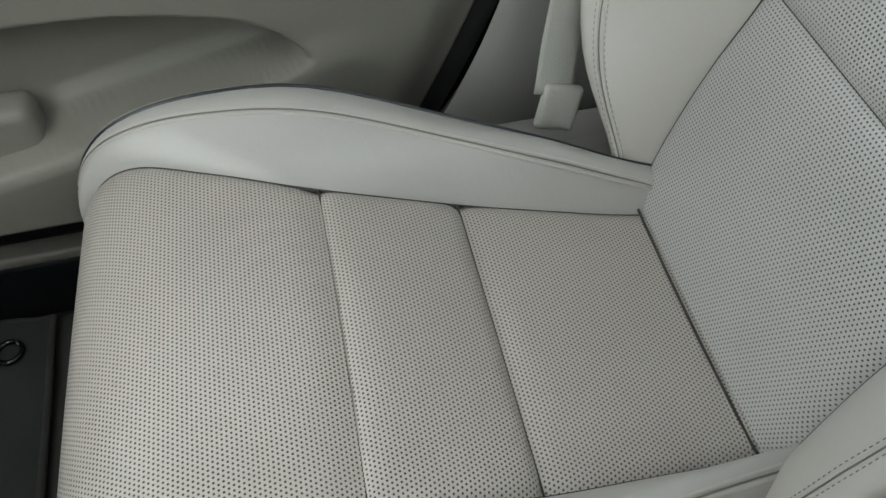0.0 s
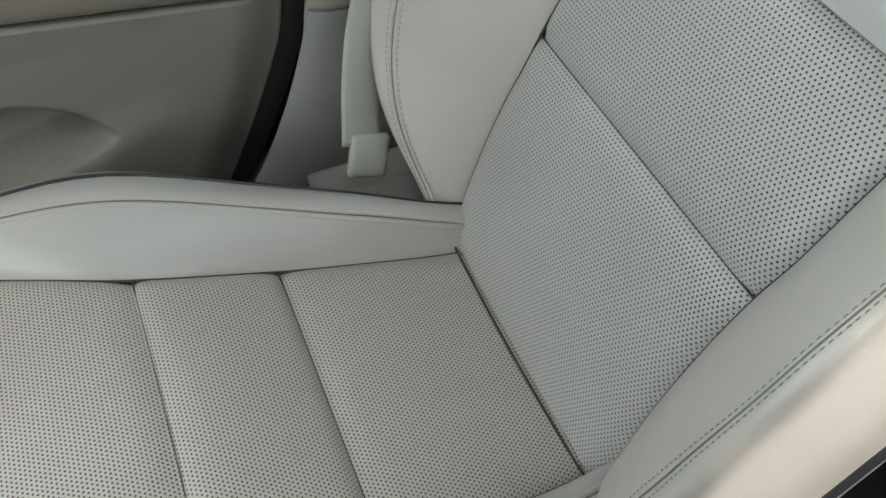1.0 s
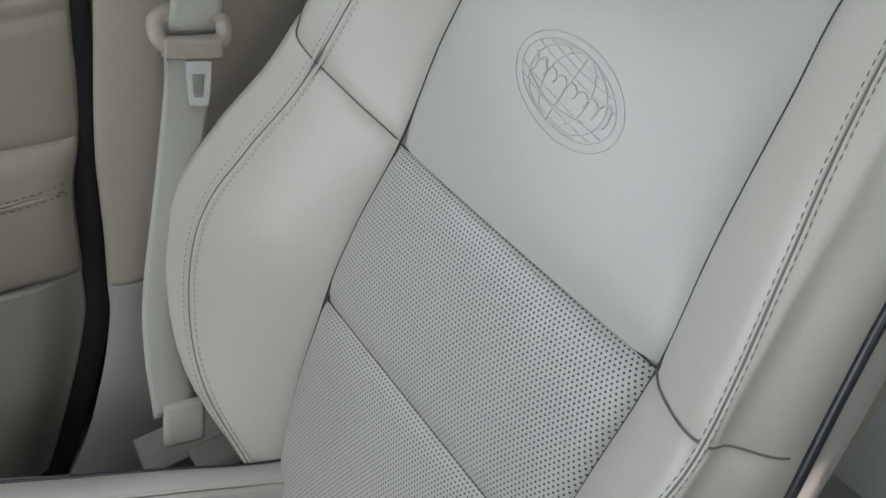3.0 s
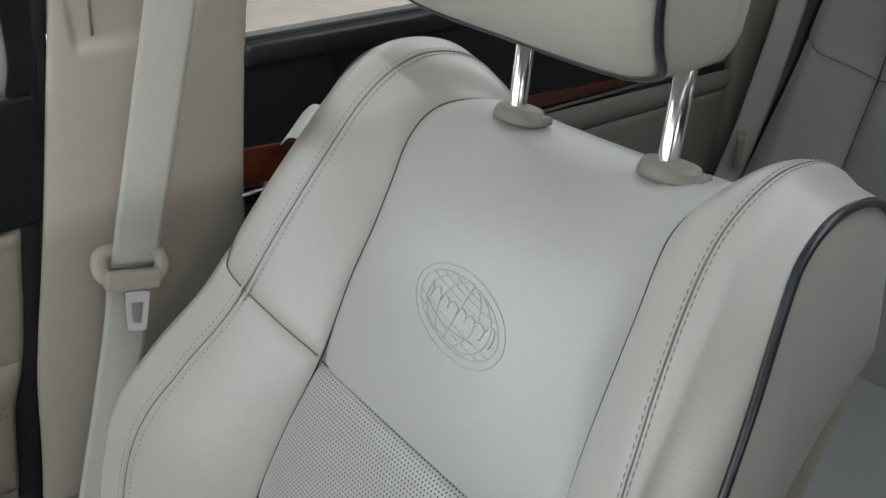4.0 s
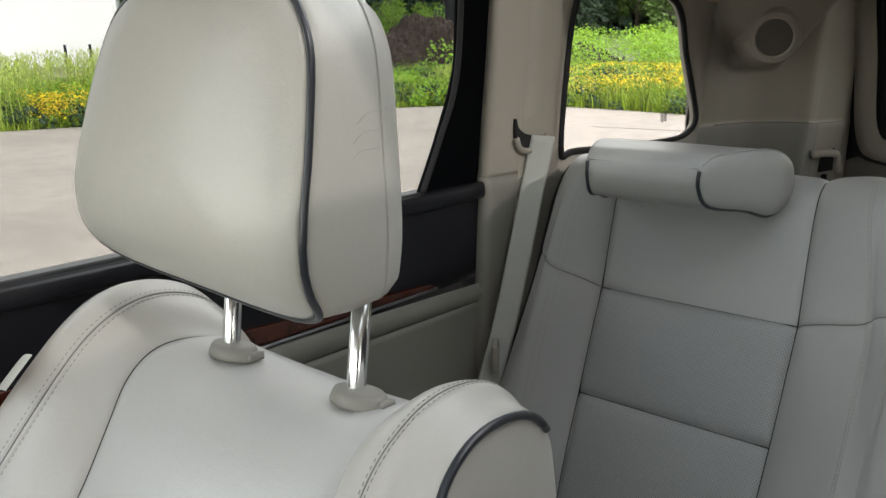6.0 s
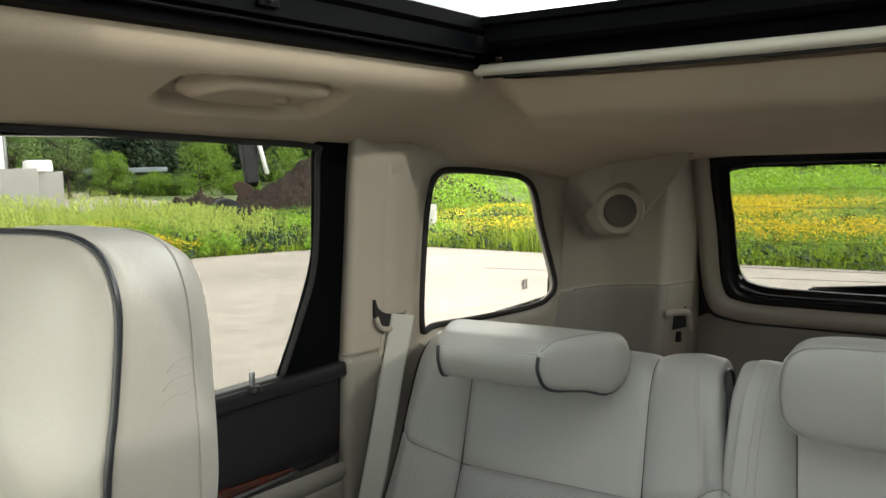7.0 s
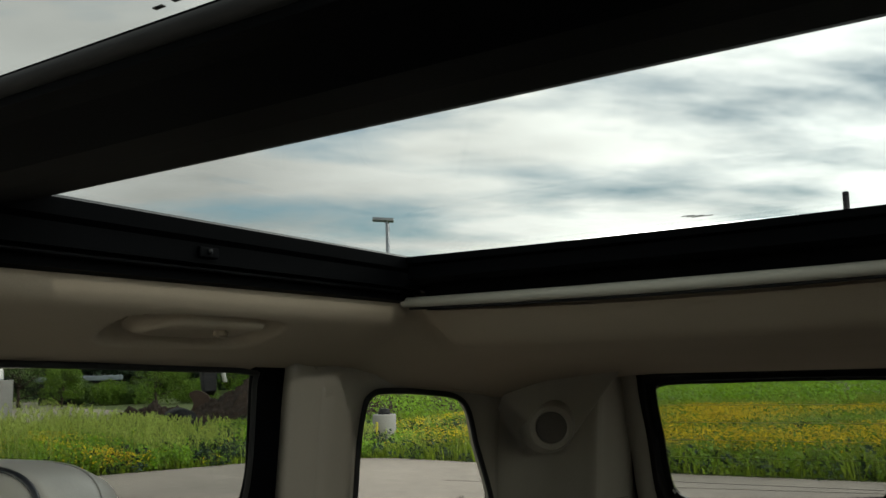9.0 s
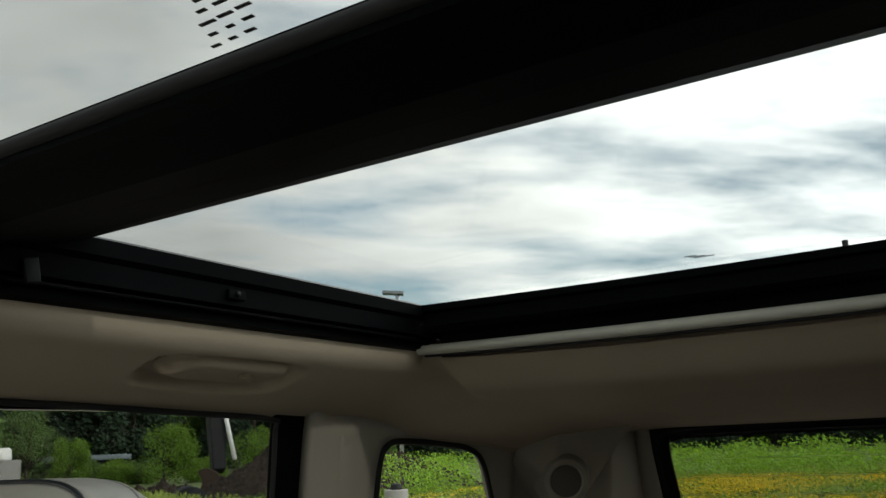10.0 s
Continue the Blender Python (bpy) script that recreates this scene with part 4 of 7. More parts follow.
def rear_liner(u, q):
    """Behind the opening, down to the top of the back window; its edges drop to the quarter windows."""
    y = -1.118 - 1.10 * q
    z = lerp_table([(0, 1.669), (0.012, 1.660), (0.03, 1.643), (0.055, 1.620), (0.072, 1.609), (0.090, 1.604), (0.15, 1.598), (0.30, 1.586), (0.55, 1.563), (1.0, 1.532)], q)[0]
    z -= 0.010 * max(0, 1 - (u * 0.7 / 0.46) ** 2) * math.exp(-q / 0.14)
    half = lerp_table([(0, 0.712), (0.1, 0.694), (0.22, 0.672), (0.40, 0.660), (0.53, 0.655), (0.64, 0.642), (1.0, 0.585)], q)[0]
    x = u * half
    edge = max(0, abs(u) - 0.62) / 0.38
    side_z = lerp_table([(0, 1.585), (0.1, 1.535), (0.2, 1.524), (0.35, 1.517), (0.50, 1.503), (0.58, 1.491), (0.64, 1.490), (0.7, 1.495), (0.85, 1.502), (1.0, 1.512)], q)[0]
    if q < 0.20:
        ref = section_at(abs(x), -1.12)
        k = smooth(0, 0.20, q)
        zz = z + (ref - z) * smooth(0.43, 0.495, abs(x))
        zb = z - (z - side_z) * edge**1.6
        return Vector((CX + x + (0.03 if u > 0 else 0.0), y, zz * (1 - k) + zb * k))
    return Vector((CX + x + (0.03 if u > 0 else 0.0), y, z - (z - side_z) * edge**1.6))


thick(grid("headliner_rear", rear_liner, steps(-1, 1, 80), steps(0, 1, 90, 0.2), M_HEAD, RAIL, "tan headliner over the cargo area", flip=True), 0.03, 1, rim=False)
tube("headliner_lip", [rear_liner(1, q) + Vector((0.0, 0, 0.003)) for q in steps(0.09, 0.98, 60)], 0.0065, M_HEAD, RAIL, "rolled headliner edge", n=8)
thick(grid("headliner_front", lambda u, q: Vector((CX + u * 0.73, 0.42 + 0.55 * q, 1.69 - 0.10 * q * q - 0.10 * abs(u) ** 3)), steps(-1, 1, 20), steps(0, 1, 10), M_HEAD, RAIL, "tan headliner over the windscreen"), 0.03, 1)

# grab handle
gh = thing("grab_handle", "tan grab handle folded into the headliner with a small coat hook", "grab handle")


def gh_point(u, y, h):
    p = side_section(u, y, 1)
    return p + Vector((-0.5, 0, -0.85)) * h


def gh_pad(p, q):
    """A flush bar in the recess: p along the car and q across, both from -1 to 1."""
    e = min(1, (abs(p) ** 4 + abs(q) ** 4))
    rim = 1 - smooth(0.55, 1.0, e)
    grip = math.exp(-((q + 0.42 - 0.9 * smooth(0.55, 1.0, -p)) / 0.42) ** 2) * (1 - smooth(0.80, 1.0, abs(p)))
    return gh_point(0.53 + 0.118 * q * (1 - 0.45 * max(0, -p) ** 4), -0.690 - 0.125 * p * (1 - 0.10 * q * q), -0.020 + 0.006 * rim + 0.014 * grip)


thick(grid("handle_pad", gh_pad, steps(-1, 1, 70, 0.5), steps(-1, 1, 30), M_HEAD, gh, "moulded handle bar above a hollow grip"), 0.004, 0)
hk = new("coat_hook")
hk.parent = gh
h0 = gh_point(0.575, -0.748, -0.008)
tube("hook_curl", [h0 + Vector((0.002 + 0.004 * math.sin(a), 0.011 * math.cos(a), 0.006 + 0.010 * math.sin(a))) for a in steps(math.pi, 2 * math.pi, 12)], 0.0036, M_HEAD, hk, "", n=8)
part("hook_root", cyl_bm(0.011, 0.009, 0.012, Matrix.Translation(gh_point(0.555, -0.738, -0.008)), 16, 0.002), M_HEAD, hk)

# sunroof cassette
sr = thing("sunroof_frame", "black panoramic roof cassette with rails and a wide cross beam", "sunroof")


def rail_sweep(name, pts, mat, label, sgn=1, y0=1.0, y1=-1.12):
    verts, faces = [], []
    n = len(pts)
    ys = steps(y0, y1, 30)
    for y in ys:
        for x, z in pts:
            verts.append((x if sgn > 0 else 2 * CX - x, y, z))
    for j in range(len(ys) - 1):
        for k in range(n - 1):
            f = (j * n + k, (j + 1) * n + k, (j + 1) * n + k + 1, j * n + k + 1)
            faces.append(f if sgn > 0 else f[::-1])
    return thick(from_data(name, verts, faces, mat, sr, label, smooth=False), 0.006, 1)


for sgn in (1, -1):
    rail_sweep("side_wall", [(0.432, 1.757), (0.434, 1.738), (0.442, 1.732), (0.444, 1.706)], M_CASSETTE, "black side wall of the opening", sgn)
    rail_sweep("guide_rail", [(0.444, 1.706), (0.458, 1.706), (0.458, 1.698), (0.470, 1.698), (0.471, 1.686), (0.494, 1.682)], M_CASSETTE, "black guide rail", sgn)
    tube("rail_lip", [(0.456 if sgn > 0 else 2 * CX - 0.456, y, 1.7005) for y in steps(1.0, -1.05, 10)], 0.0018, M_BLACK, sr, "thin black rail lip", n=6)
for yy in (-0.588, -0.165):
    box("rail_bracket", 0.006, 0.032, 0.014, pose(0.4405, yy, 1.720), M_CASSETTE, sr, "black rail bracket", 0.002)
    part("bracket_screw", cyl_bm(0.004, 0.004, 0.004, pose(0.437, yy, 1.721, 0, 90, 0), 12), M_BLACK, sr)
box("glide_tab", 0.004, 0.018, 0.028, pose(0.4395, -0.288, 1.709, -12, 0, 0), M_BLACK, sr, "black glide tab", 0.0015)
# rear wall, with a slight bow
def bow(x):
    return 0.02 * ((x - CX) / 0.46) ** 2


def lateral(name, prof, mat, label, half=0.465, parent=None, n=40, sign=1):
    verts, faces = [], []
    xs = steps(CX - half, CX + half, n)
    m = len(prof)
    for x in xs:
        for y, z in prof:
            verts.append((x, y + bow(x) * sign, z))
    for j in range(n):
        for k in range(m - 1):
            faces.append((j * m + k, j * m + k + 1, (j + 1) * m + k + 1, (j + 1) * m + k))
    return from_data(name, verts, faces, mat, parent or sr, label, smooth=False)


thick(lateral("rear_wall", [(-1.062, 1.758), (-1.062, 1.748), (-1.070, 1.744), (-1.070, 1.722), (-1.085, 1.716), (-1.122, 1.714), (-1.126, 1.690), (-1.128, 1.668)], M_CASSETTE, "black rear wall of the opening"), 0.006, 0)
# roller shade
shade = thing("roller_shade", "rolled beige sunshade bar at the rear of the opening", "sunshade")
verts, faces = [], []
xs = steps(CX - 0.510, CX + 0.510, 40)
for x in xs:
    for k in range(16):
        a = 2 * math.pi * k / 16
        t = 1 - min(1, abs(x - CX) / 0.510) ** 2
        verts.append((x, -1.098 + 0.012 * math.cos(a), 1.684 - 0.005 * t + (0.0092 + 0.0012 * t) * math.sin(a)))
for j in range(40):
    for k in range(16):
        faces.append((j * 16 + k, j * 16 + (k + 1) % 16, (j + 1) * 16 + (k + 1) % 16, (j + 1) * 16 + k))
faces += [tuple(range(16)), tuple(40 * 16 + k for k in range(16))[::-1]]
from_data("shade_bar", verts, faces, M_SHADE, shade, "beige shade bar")
# dark tube put where only the gap's shade would be
tube("shade_gap", [(x, -1.102, 1.6735 - 0.0065 * (1 - min(1, abs(x - CX) / 0.510) ** 2)) for x in steps(CX - 0.50, CX + 0.50, 30)], 0.0035, M_RUBBER, shade, "dark tube drawn as the gap under the shade bar", n=6)
# cross beam between the panes
beam = [(-0.354, 1.766), (-0.354, 1.762), (-0.340, 1.756), (-0.300, 1.743), (-0.240, 1.734), (-0.200, 1.732), (-0.156, 1.746), (-0.139, 1.748), (-0.137, 1.766)]
thick(lateral("cross_beam", beam, M_CASSETTE, "wide black cross beam", 0.47, sign=0), 0.01, 0)
lateral("beam_edge", [(-0.3575, 1.764), (-0.3575, 1.7605), (-0.354, 1.7590)], M_SHADE, "pale sealing edge of the rear pane", 0.44, sign=0)
tube("beam_seal", [(x, -0.134, 1.757) for x in steps(CX - 0.45, CX + 0.45, 20)], 0.007, M_RUBBER, sr, "black seal of the front pane")
# glass panes
pane = thing("roof_pane", "clear roof glass panes above the opening", "roof glass")
for y0, y1 in ((-0.33, -1.09), (0.42, -0.17)):
    g = thick(grid("pane", lambda u, q: Vector((CX + u * 0.50, y0 + (y1 - y0) * q, 1.768 - 0.004 * u * u)), steps(-1, 1, 16), steps(0, 1, 12), M_ROOFGLASS, pane, "clear roof glass"), 0.004)
# etched markings as plain bars
mk = thing("glass_markings", "small grey etched markings on the roof glass", "marking")
random.seed(4)
for i, (x0, y0) in enumerate(((0.012, -0.118), (0.002, -0.106), (-0.006, -0.094), (-0.014, -0.082), (-0.022, -0.072))):
    for j in range(3):
        box("mark_bar", random.uniform(0.006, 0.014), 0.003, 0.0006, pose(x0 - 0.016 * j - 0.035, y0 + 0.001 * j, 1.7635), M_MARK, mk, "", 0)
for i in range(3):
    box("mark_bar", 0.030 - 0.006 * i, 0.003, 0.0006, pose(-0.09 + 0.008 * i, -1.008 + 0.008 * i, 1.7635), M_MARK, mk, "", 0)

# outer roof skin, closed round the opening
roof = thing("roof", "dark painted roof skin above the headliner", "roof", kind="structure")
thick(grid("roof_rear", lambda u, q: Vector((CX + u * 0.78, -1.085 - 1.235 * q, 1.757 - 0.03 * q - 0.06 * q * q - 0.09 * u * u * u * u)), steps(-1, 1, 20), steps(0, 1, 12), M_PAINT, roof), 0.01, 1)
thick(grid("roof_front", lambda u, q: Vector((CX + u * 0.78, 0.42 + 0.58 * q, 1.785 - 0.09 * q * q - 0.09 * u * u * u * u)), steps(-1, 1, 20), steps(0, 1, 12), M_PAINT, roof), 0.01, 1)
for sgn in (1, -1):
    thick(grid("roof_side", lambda u, q: Vector((CX + sgn * (0.475 + 0.305 * u), 0.45 - 1.57 * q, 1.758 - 0.06 * u * u)), steps(0, 1, 8), steps(0, 1, 12), M_PAINT, roof), 0.01, 0)
    box("roof_edge", 0.03, 2.0, 0.16, pose(CX + sgn * 0.775, -0.55, 1.66), M_PAINT, roof, "", 0.01)
mast = thing("roof_antenna", "short black antenna stub on the roof", "antenna")
tube("mast", [(-0.205, -1.72, 1.79), (-0.205, -1.735, 1.84), (-0.205, -1.75, 1.905)], 0.0065, M_RUBBER, mast, "ribbed rubber stub", n=12)
part("mast_base", cyl_bm(0.02, 0.014, 0.03, pose(-0.205, -1.72, 1.785), 16, 0.003), M_PAINT, mast)

SUN_GAP = [(0.338, 1.20), (0.336, 1.32), (0.320, 1.385), (0.290, 1.430), (0.262, 1.485)]     # front edge of the left wall's opening, cut to shape the seat's sun patch, in y and z
# body shell outside the trim: right side below the windows, left side, front
shell = thing("body_shell", "dark painted body sides enclosing the cabin", "car body", kind="structure")
box("right_side", 0.04, 3.5, 0.86, pose(0.888, -0.60, 0.70), M_PAINT, shell, "", 0.03)
box("right_rear_corner", 0.06, 0.44, 0.52, pose(0.79, -2.22, 1.38), M_PAINT, shell, "", 0.02)
# left side, unseen, closed and dark to cut light: an opening at the front shapes the sun patch, a tinted quarter window
# at the rear
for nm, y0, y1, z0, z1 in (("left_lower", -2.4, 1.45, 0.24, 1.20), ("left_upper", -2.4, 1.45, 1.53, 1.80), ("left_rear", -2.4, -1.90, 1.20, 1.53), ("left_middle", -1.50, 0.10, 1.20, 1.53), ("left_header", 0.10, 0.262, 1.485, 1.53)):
    box(nm, 0.03, y1 - y0, z1 - z0, pose(-0.83, (y0 + y1) / 2, (z0 + z1) / 2), M_CARPET, shell, "plain dark unseen wall keeping light out on the left", 0)
plate("left_front", [(-0.845, y, z) for y, z in SUN_GAP + [(0.262, 1.53), (1.45, 1.53), (1.45, 1.20)]], M_CARPET, (0.03, 0, 0), shell, "plain dark unseen wall keeping light out on the left", closed_spline=False)
# unseen window, opened to light the right rear corner
box("left_quarter_glass", 0.004, 0.40, 0.33, pose(-0.82, -1.70, 1.365), M_QUART, shell, "tinted quarter glass", 0)
box("tail_lower", 1.60, 0.10, 0.85, pose(CX, -2.45, 0.66), M_PAINT, shell, "", 0.03)
for sgn in (1, -1):
    box("tail_corner", 0.32, 0.06, 0.50, pose(CX + sgn * 0.68, -2.40, 1.36), M_PAINT, shell, "", 0.02)
box("dash", 1.50, 0.30, 0.85, pose(CX, 1.35, 0.68), M_BLACK, shell, "plain dark bulkhead", 0.04)
thick(grid("windscreen", lambda u, q: Vector((CX + u * (0.75 - 0.04 * q), 1.44 - 0.46 * q + 0.05 * (1 - u * u), 1.09 + 0.545 * q)), steps(-1, 1, 12), steps(0, 1, 8), M_GLASS, shell, "curved windscreen glass"), 0.005)
for sgn in (1, -1):
    tube("windscreen_post", [(CX + sgn * 0.74, 1.45, 1.10), (CX + sgn * 0.70, 0.98, 1.66)], 0.04, M_TRIM, shell)

# unseen board added above the back window to keep sun off the trim
box("sun_board", 1.30, 0.36, 0.03, pose(CX, -2.45, 1.645), M_PAINT, shell, "unseen dark board added to block sun", 0.01)

# ---------------------------------------------------------------- seats


class Shell:
    """An upholstered surface: rows of (y, z, centre, seam, crest, crest height, outer) along a profile.

    shape holds corrections along the profile for the outer (1) and inner (-1) side:
    seam, grow (of crest and edge), crest (height), ridge (where the stitched ridge runs) and the piping's height."""

    def __init__(self, rows, up, shape=None, piping=None):
        self.rows = [(i, *r) for i, r in enumerate(rows)]
        self.up = up
        self.last = len(rows) - 1
        self.shape = shape or {}
        self.piping = piping

    def extra(self, what, v, sgn, other=0.0):
        table = self.shape.get((what, sgn))
        return lerp_table(table, v)[0] if table else other

    def at(self, v):
        return lerp_table(self.rows, v)

    def normal(self, v):
        a, b = self.at(max(0, v - 0.05)), self.at(min(self.last, v + 0.05))
        ty, tz = b[0] - a[0], b[1] - a[1]
        n = Vector((0, tz, -ty)) if self.up else Vector((0, -tz, ty))
        return n.normalized()

    def point(self, w, v, h):
        y, z, c = self.at(v)[:3]
        return Vector((c + w, y, z)) + self.normal(v) * h

    def seam(self, v, sgn):
        """Half width of the insert on one side."""
        return self.at(v)[3] + self.extra("seam", v, sgn)

    def widths(self, v, sgn):
        """Seam, crest, crest height and outer half widths on one side."""
        wi, wc, hc, wo = self.at(v)[3:7]
        wi += self.extra("seam", v, sgn)
        k = self.extra("grow", v, sgn)
        wo = max(wo + k, wi + 0.012)
        return wi, min(max(wc + 0.8 * k, wi + 0.006), wo - 0.004), hc + self.extra("crest", v, sgn), wo

    def ridge(self, v, sgn):
        """Where the stitched ridge runs between seam (0) and piping (1)."""
        return self.extra("ridge", v, sgn, 0.30 if sgn > 0 else 0.48)

    def edge(self, v):
        """Height of the piping over the insert; it climbs towards the top of a backrest."""
        return lerp_table(self.piping, v)[0] if self.piping else -0.012

    def across(self, v, a, sgn=1):
        """Half width and height over the insert for a from 0 (insert seam) to 1 (piping)."""
        wi, wc, hc, wo = self.widths(v, sgn)
        key = [(wi, -0.003), (wi + 0.35 * (wc - wi), 0.5 * hc), (wc - 0.012, 0.95 * hc), (wc + 0.006, hc), (wo - 0.02, 0.78 * hc), (wo - 0.004, max(0.36 * hc, self.edge(v) + 0.003)), (wo, self.edge(v))]
        s = a * 6
        i = min(int(s), 5)
        t = s - i
        p = lambda k: Vector((*key[min(max(k, 0), 6)], 0))
        A, B, C, D = p(i - 1), p(i), p(i + 1), p(i + 2)
        q = 0.5 * ((2 * B) + (C - A) * t + (2 * A - 5 * B + 4 * C - D) * t * t + (3 * B - A - 3 * C + D) * t**3)
        return q.x, q.y


def pinch(d, depth=0.0055, reach=0.007):
    return -depth * math.exp(-(max(d, 0) / reach) ** 1.3)


def insert_panel(sh, name, v0, v1, mat, parent, label, puff=0.006, open_end=False, nu=56, nv=40, dip=0.0):
    """One panel of the middle, drawn in along its seams and puffed between them."""
    length = (sh.point(0, v1, 0) - sh.point(0, v0, 0)).length

    def fn(u, q):
        v = v0 + (v1 - v0) * q
        wi = sh.seam(v, 1 if u > 0 else -1)
        du = (1 - abs(u)) * wi
        d0 = q * length
        d1 = (1 - q) * length if not open_end else 1
        h = pinch(du) + pinch(d0, 0.005) + pinch(d1, 0.005)
        h += puff * (1 - u * u) ** 0.5 * (4 * q * (1 - q)) ** 0.5 if not open_end else puff * (1 - u * u)
        h -= dip * math.exp(-((v - 8.6) / 1.7) ** 2) * (1 - u * u)
        return sh.point(u * wi, v, h)

    return grid(name, fn, [-1 + 2 * x for x in steps(0, 1, nu, 0.75)], steps(0, 1, nv, 0.75), mat, parent, label, uv=True, flip=not sh.up)


def bolster_panel(sh, name, sgn, v0, v1, slant, mat, parent, label="", nu=34, nv=50, top=False):
    """A side roll between the insert seam and the piping; slant tilts its cross seam."""

    def fn(a, q):
        va = (v0 + slant * a) if top else v0
        vb = v1 if top else (v1 + slant * a)
        v = va + (vb - va) * q
        w, h = sh.across(min(v, sh.last), a, sgn)
        length = 0.45
        edge = q * length if top else (1 - q) * length
        wi, wc, hc, wo = sh.widths(v, sgn)
        h += pinch(a * (wc - wi) * 3, 0.004) + pinch(edge, 0.0035, 0.005)
        return sh.point(sgn * w, v, h)

    return grid(name, fn, steps(0, 1, nu, 0.5), steps(0, 1, nv, 0.5), mat, parent, label, flip=(sgn < 0) == sh.up)


def crest_line(sh, sgn, v0, v1, shift, lift=0.0006, n=90):
    out = []
    for v in steps(v0, v1, n):
        wi, wc, hc, wo = sh.widths(v, sgn)
        a = sh.ridge(v, sgn) + shift / (wo - wi) * 0.7
        w, h = sh.across(v, a, sgn)
        out.append(sh.point(sgn * w, v, h + lift))
    return out


def seam_lines(sh, cuts, parent, v_end, start, r=0.0011):
    """Dark sewn joints: along both sides of the insert and across it at each cut."""
    for sgn in (1, -1):
        pts = []
        for v in steps(start, v_end, 90):
            pts.append(sh.point(sgn * (sh.seam(v, sgn) + 0.0006), v, -0.0058))
        tube("seam_line", pts, r, M_SEAM, parent, "dark sewn joint", n=6)
    for v in cuts:
        tube("seam_line", [sh.point(u * sh.seam(v, 1 if u > 0 else -1), v, -0.0052) for u in steps(-1, 1, 20)], r * 0.8, M_SEAM, parent, "dark sewn joint", n=6)


def cross_joint(sh, sgn, v, slant, parent, r=0.0011):
    pts = []
    for a in steps(0.02, 0.88, 24):
        w, h = sh.across(v + slant * a, a, sgn)
        pts.append(sh.point(sgn * w, v + slant * a, h - 0.0022))
    tube("seam_line", pts, r * 0.6, M_SEAM2, parent, "dark sewn joint", n=6)


FRONT_BACK = Shell([
    (0.100, 0.545, 0.347, 0.153, 0.188, 0.030, 0.208),
    (0.075, 0.605, 0.349, 0.154, 0.194, 0.045, 0.218),
    (0.035, 0.710, 0.354, 0.155, 0.234, 0.078, 0.266),
    (-0.012, 0.820, 0.357, 0.157, 0.248, 0.084, 0.284),
    (-0.052, 0.890, 0.356, 0.156, 0.242, 0.072, 0.276),
    (-0.096, 0.960, 0.351, 0.152, 0.230, 0.056, 0.262),
    (-0.150, 1.045, 0.357, 0.149, 0.216, 0.046, 0.250),
    (-0.205, 1.118, 0.361, 0.143, 0.206, 0.042, 0.244),
    (-0.247, 1.155, 0.366, 0.142, 0.200, 0.042, 0.242),
    (-0.290, 1.166, 0.370, 0.142, 0.196, 0.042, 0.240),
    (-0.340, 1.152, 0.372, 0.142, 0.194, 0.038, 0.238),
    (-0.375, 1.110, 0.372, 0.142, 0.190, 0.030, 0.234),
    (-0.385, 1.050, 0.372, 0.142, 0.190, 0.020, 0.230)], True, {
    ("seam", 1): [(0.3, -0.012), (0.8, -0.010), (1.3, 0.006), (1.8, 0.008), (2.3, 0.006), (2.8, 0.0), (5.0, 0.002), (5.8, 0.005), (6.3, 0.006), (6.8, 0.014), (7.3, 0.023), (7.8, 0.025), (8.3, 0.023), (8.8, 0.016), (9.4, 0.006), (10, 0.0)],
    ("seam", -1): [(1, -0.008), (2, -0.010), (2.5, -0.009), (3, -0.006), (3.5, -0.002), (5, -0.003), (5.8, -0.007), (6.8, -0.008), (7.3, -0.011), (7.8, -0.013), (8.3, -0.011), (8.8, -0.007), (9.3, -0.007)],
    ("grow", 1): [(0, -0.040), (0.8, -0.042), (1.3, -0.028), (1.8, 0.012), (2.3, 0.056), (2.8, 0.078), (3.3, 0.079), (3.8, 0.077), (4.3, 0.074), (5.5, 0.062), (6.3, 0.053), (6.8, 0.046), (7.8, 0.043), (8.5, 0.046), (9.3, 0.056), (10, 0.058)],
    ("grow", -1): [(1.5, 0.0), (2.2, -0.007), (3, -0.014), (5, -0.013), (6, -0.007), (6.5, -0.007), (7, -0.010), (7.5, -0.013), (8, -0.016), (9.3, -0.016), (10, -0.014)],
    ("crest", 1): [(0, -0.028), (0.8, -0.030), (1.3, -0.022), (1.8, -0.003), (2.3, 0.0), (6.5, 0.0), (7.5, -0.003), (8.5, -0.005), (9.3, -0.005), (10.5, -0.004)],
    ("crest", -1): [(6, 0.0), (8, -0.011), (9.2, -0.010), (10.2, -0.006), (11, -0.009)],
    ("ridge", 1): [(0, 0.30), (2.5, 0.29), (4.5, 0.27), (9, 0.26)],
    ("ridge", -1): [(0.5, 0.42), (1, 0.40), (1.5, 0.35), (2, 0.32), (2.5, 0.335), (3, 0.37), (3.5, 0.39), (4, 0.415), (4.5, 0.43), (5, 0.47), (5.5, 0.46), (6, 0.42), (6.5, 0.37), (7, 0.355), (7.5, 0.365), (8, 0.40), (8.5, 0.43), (9, 0.45), (9.6, 0.45)]},
    [(4.5, -0.012), (6.5, 0.004), (8.0, 0.015), (9.2, 0.017), (10.0, 0.018), (10.7, 0.012), (12, -0.010)])
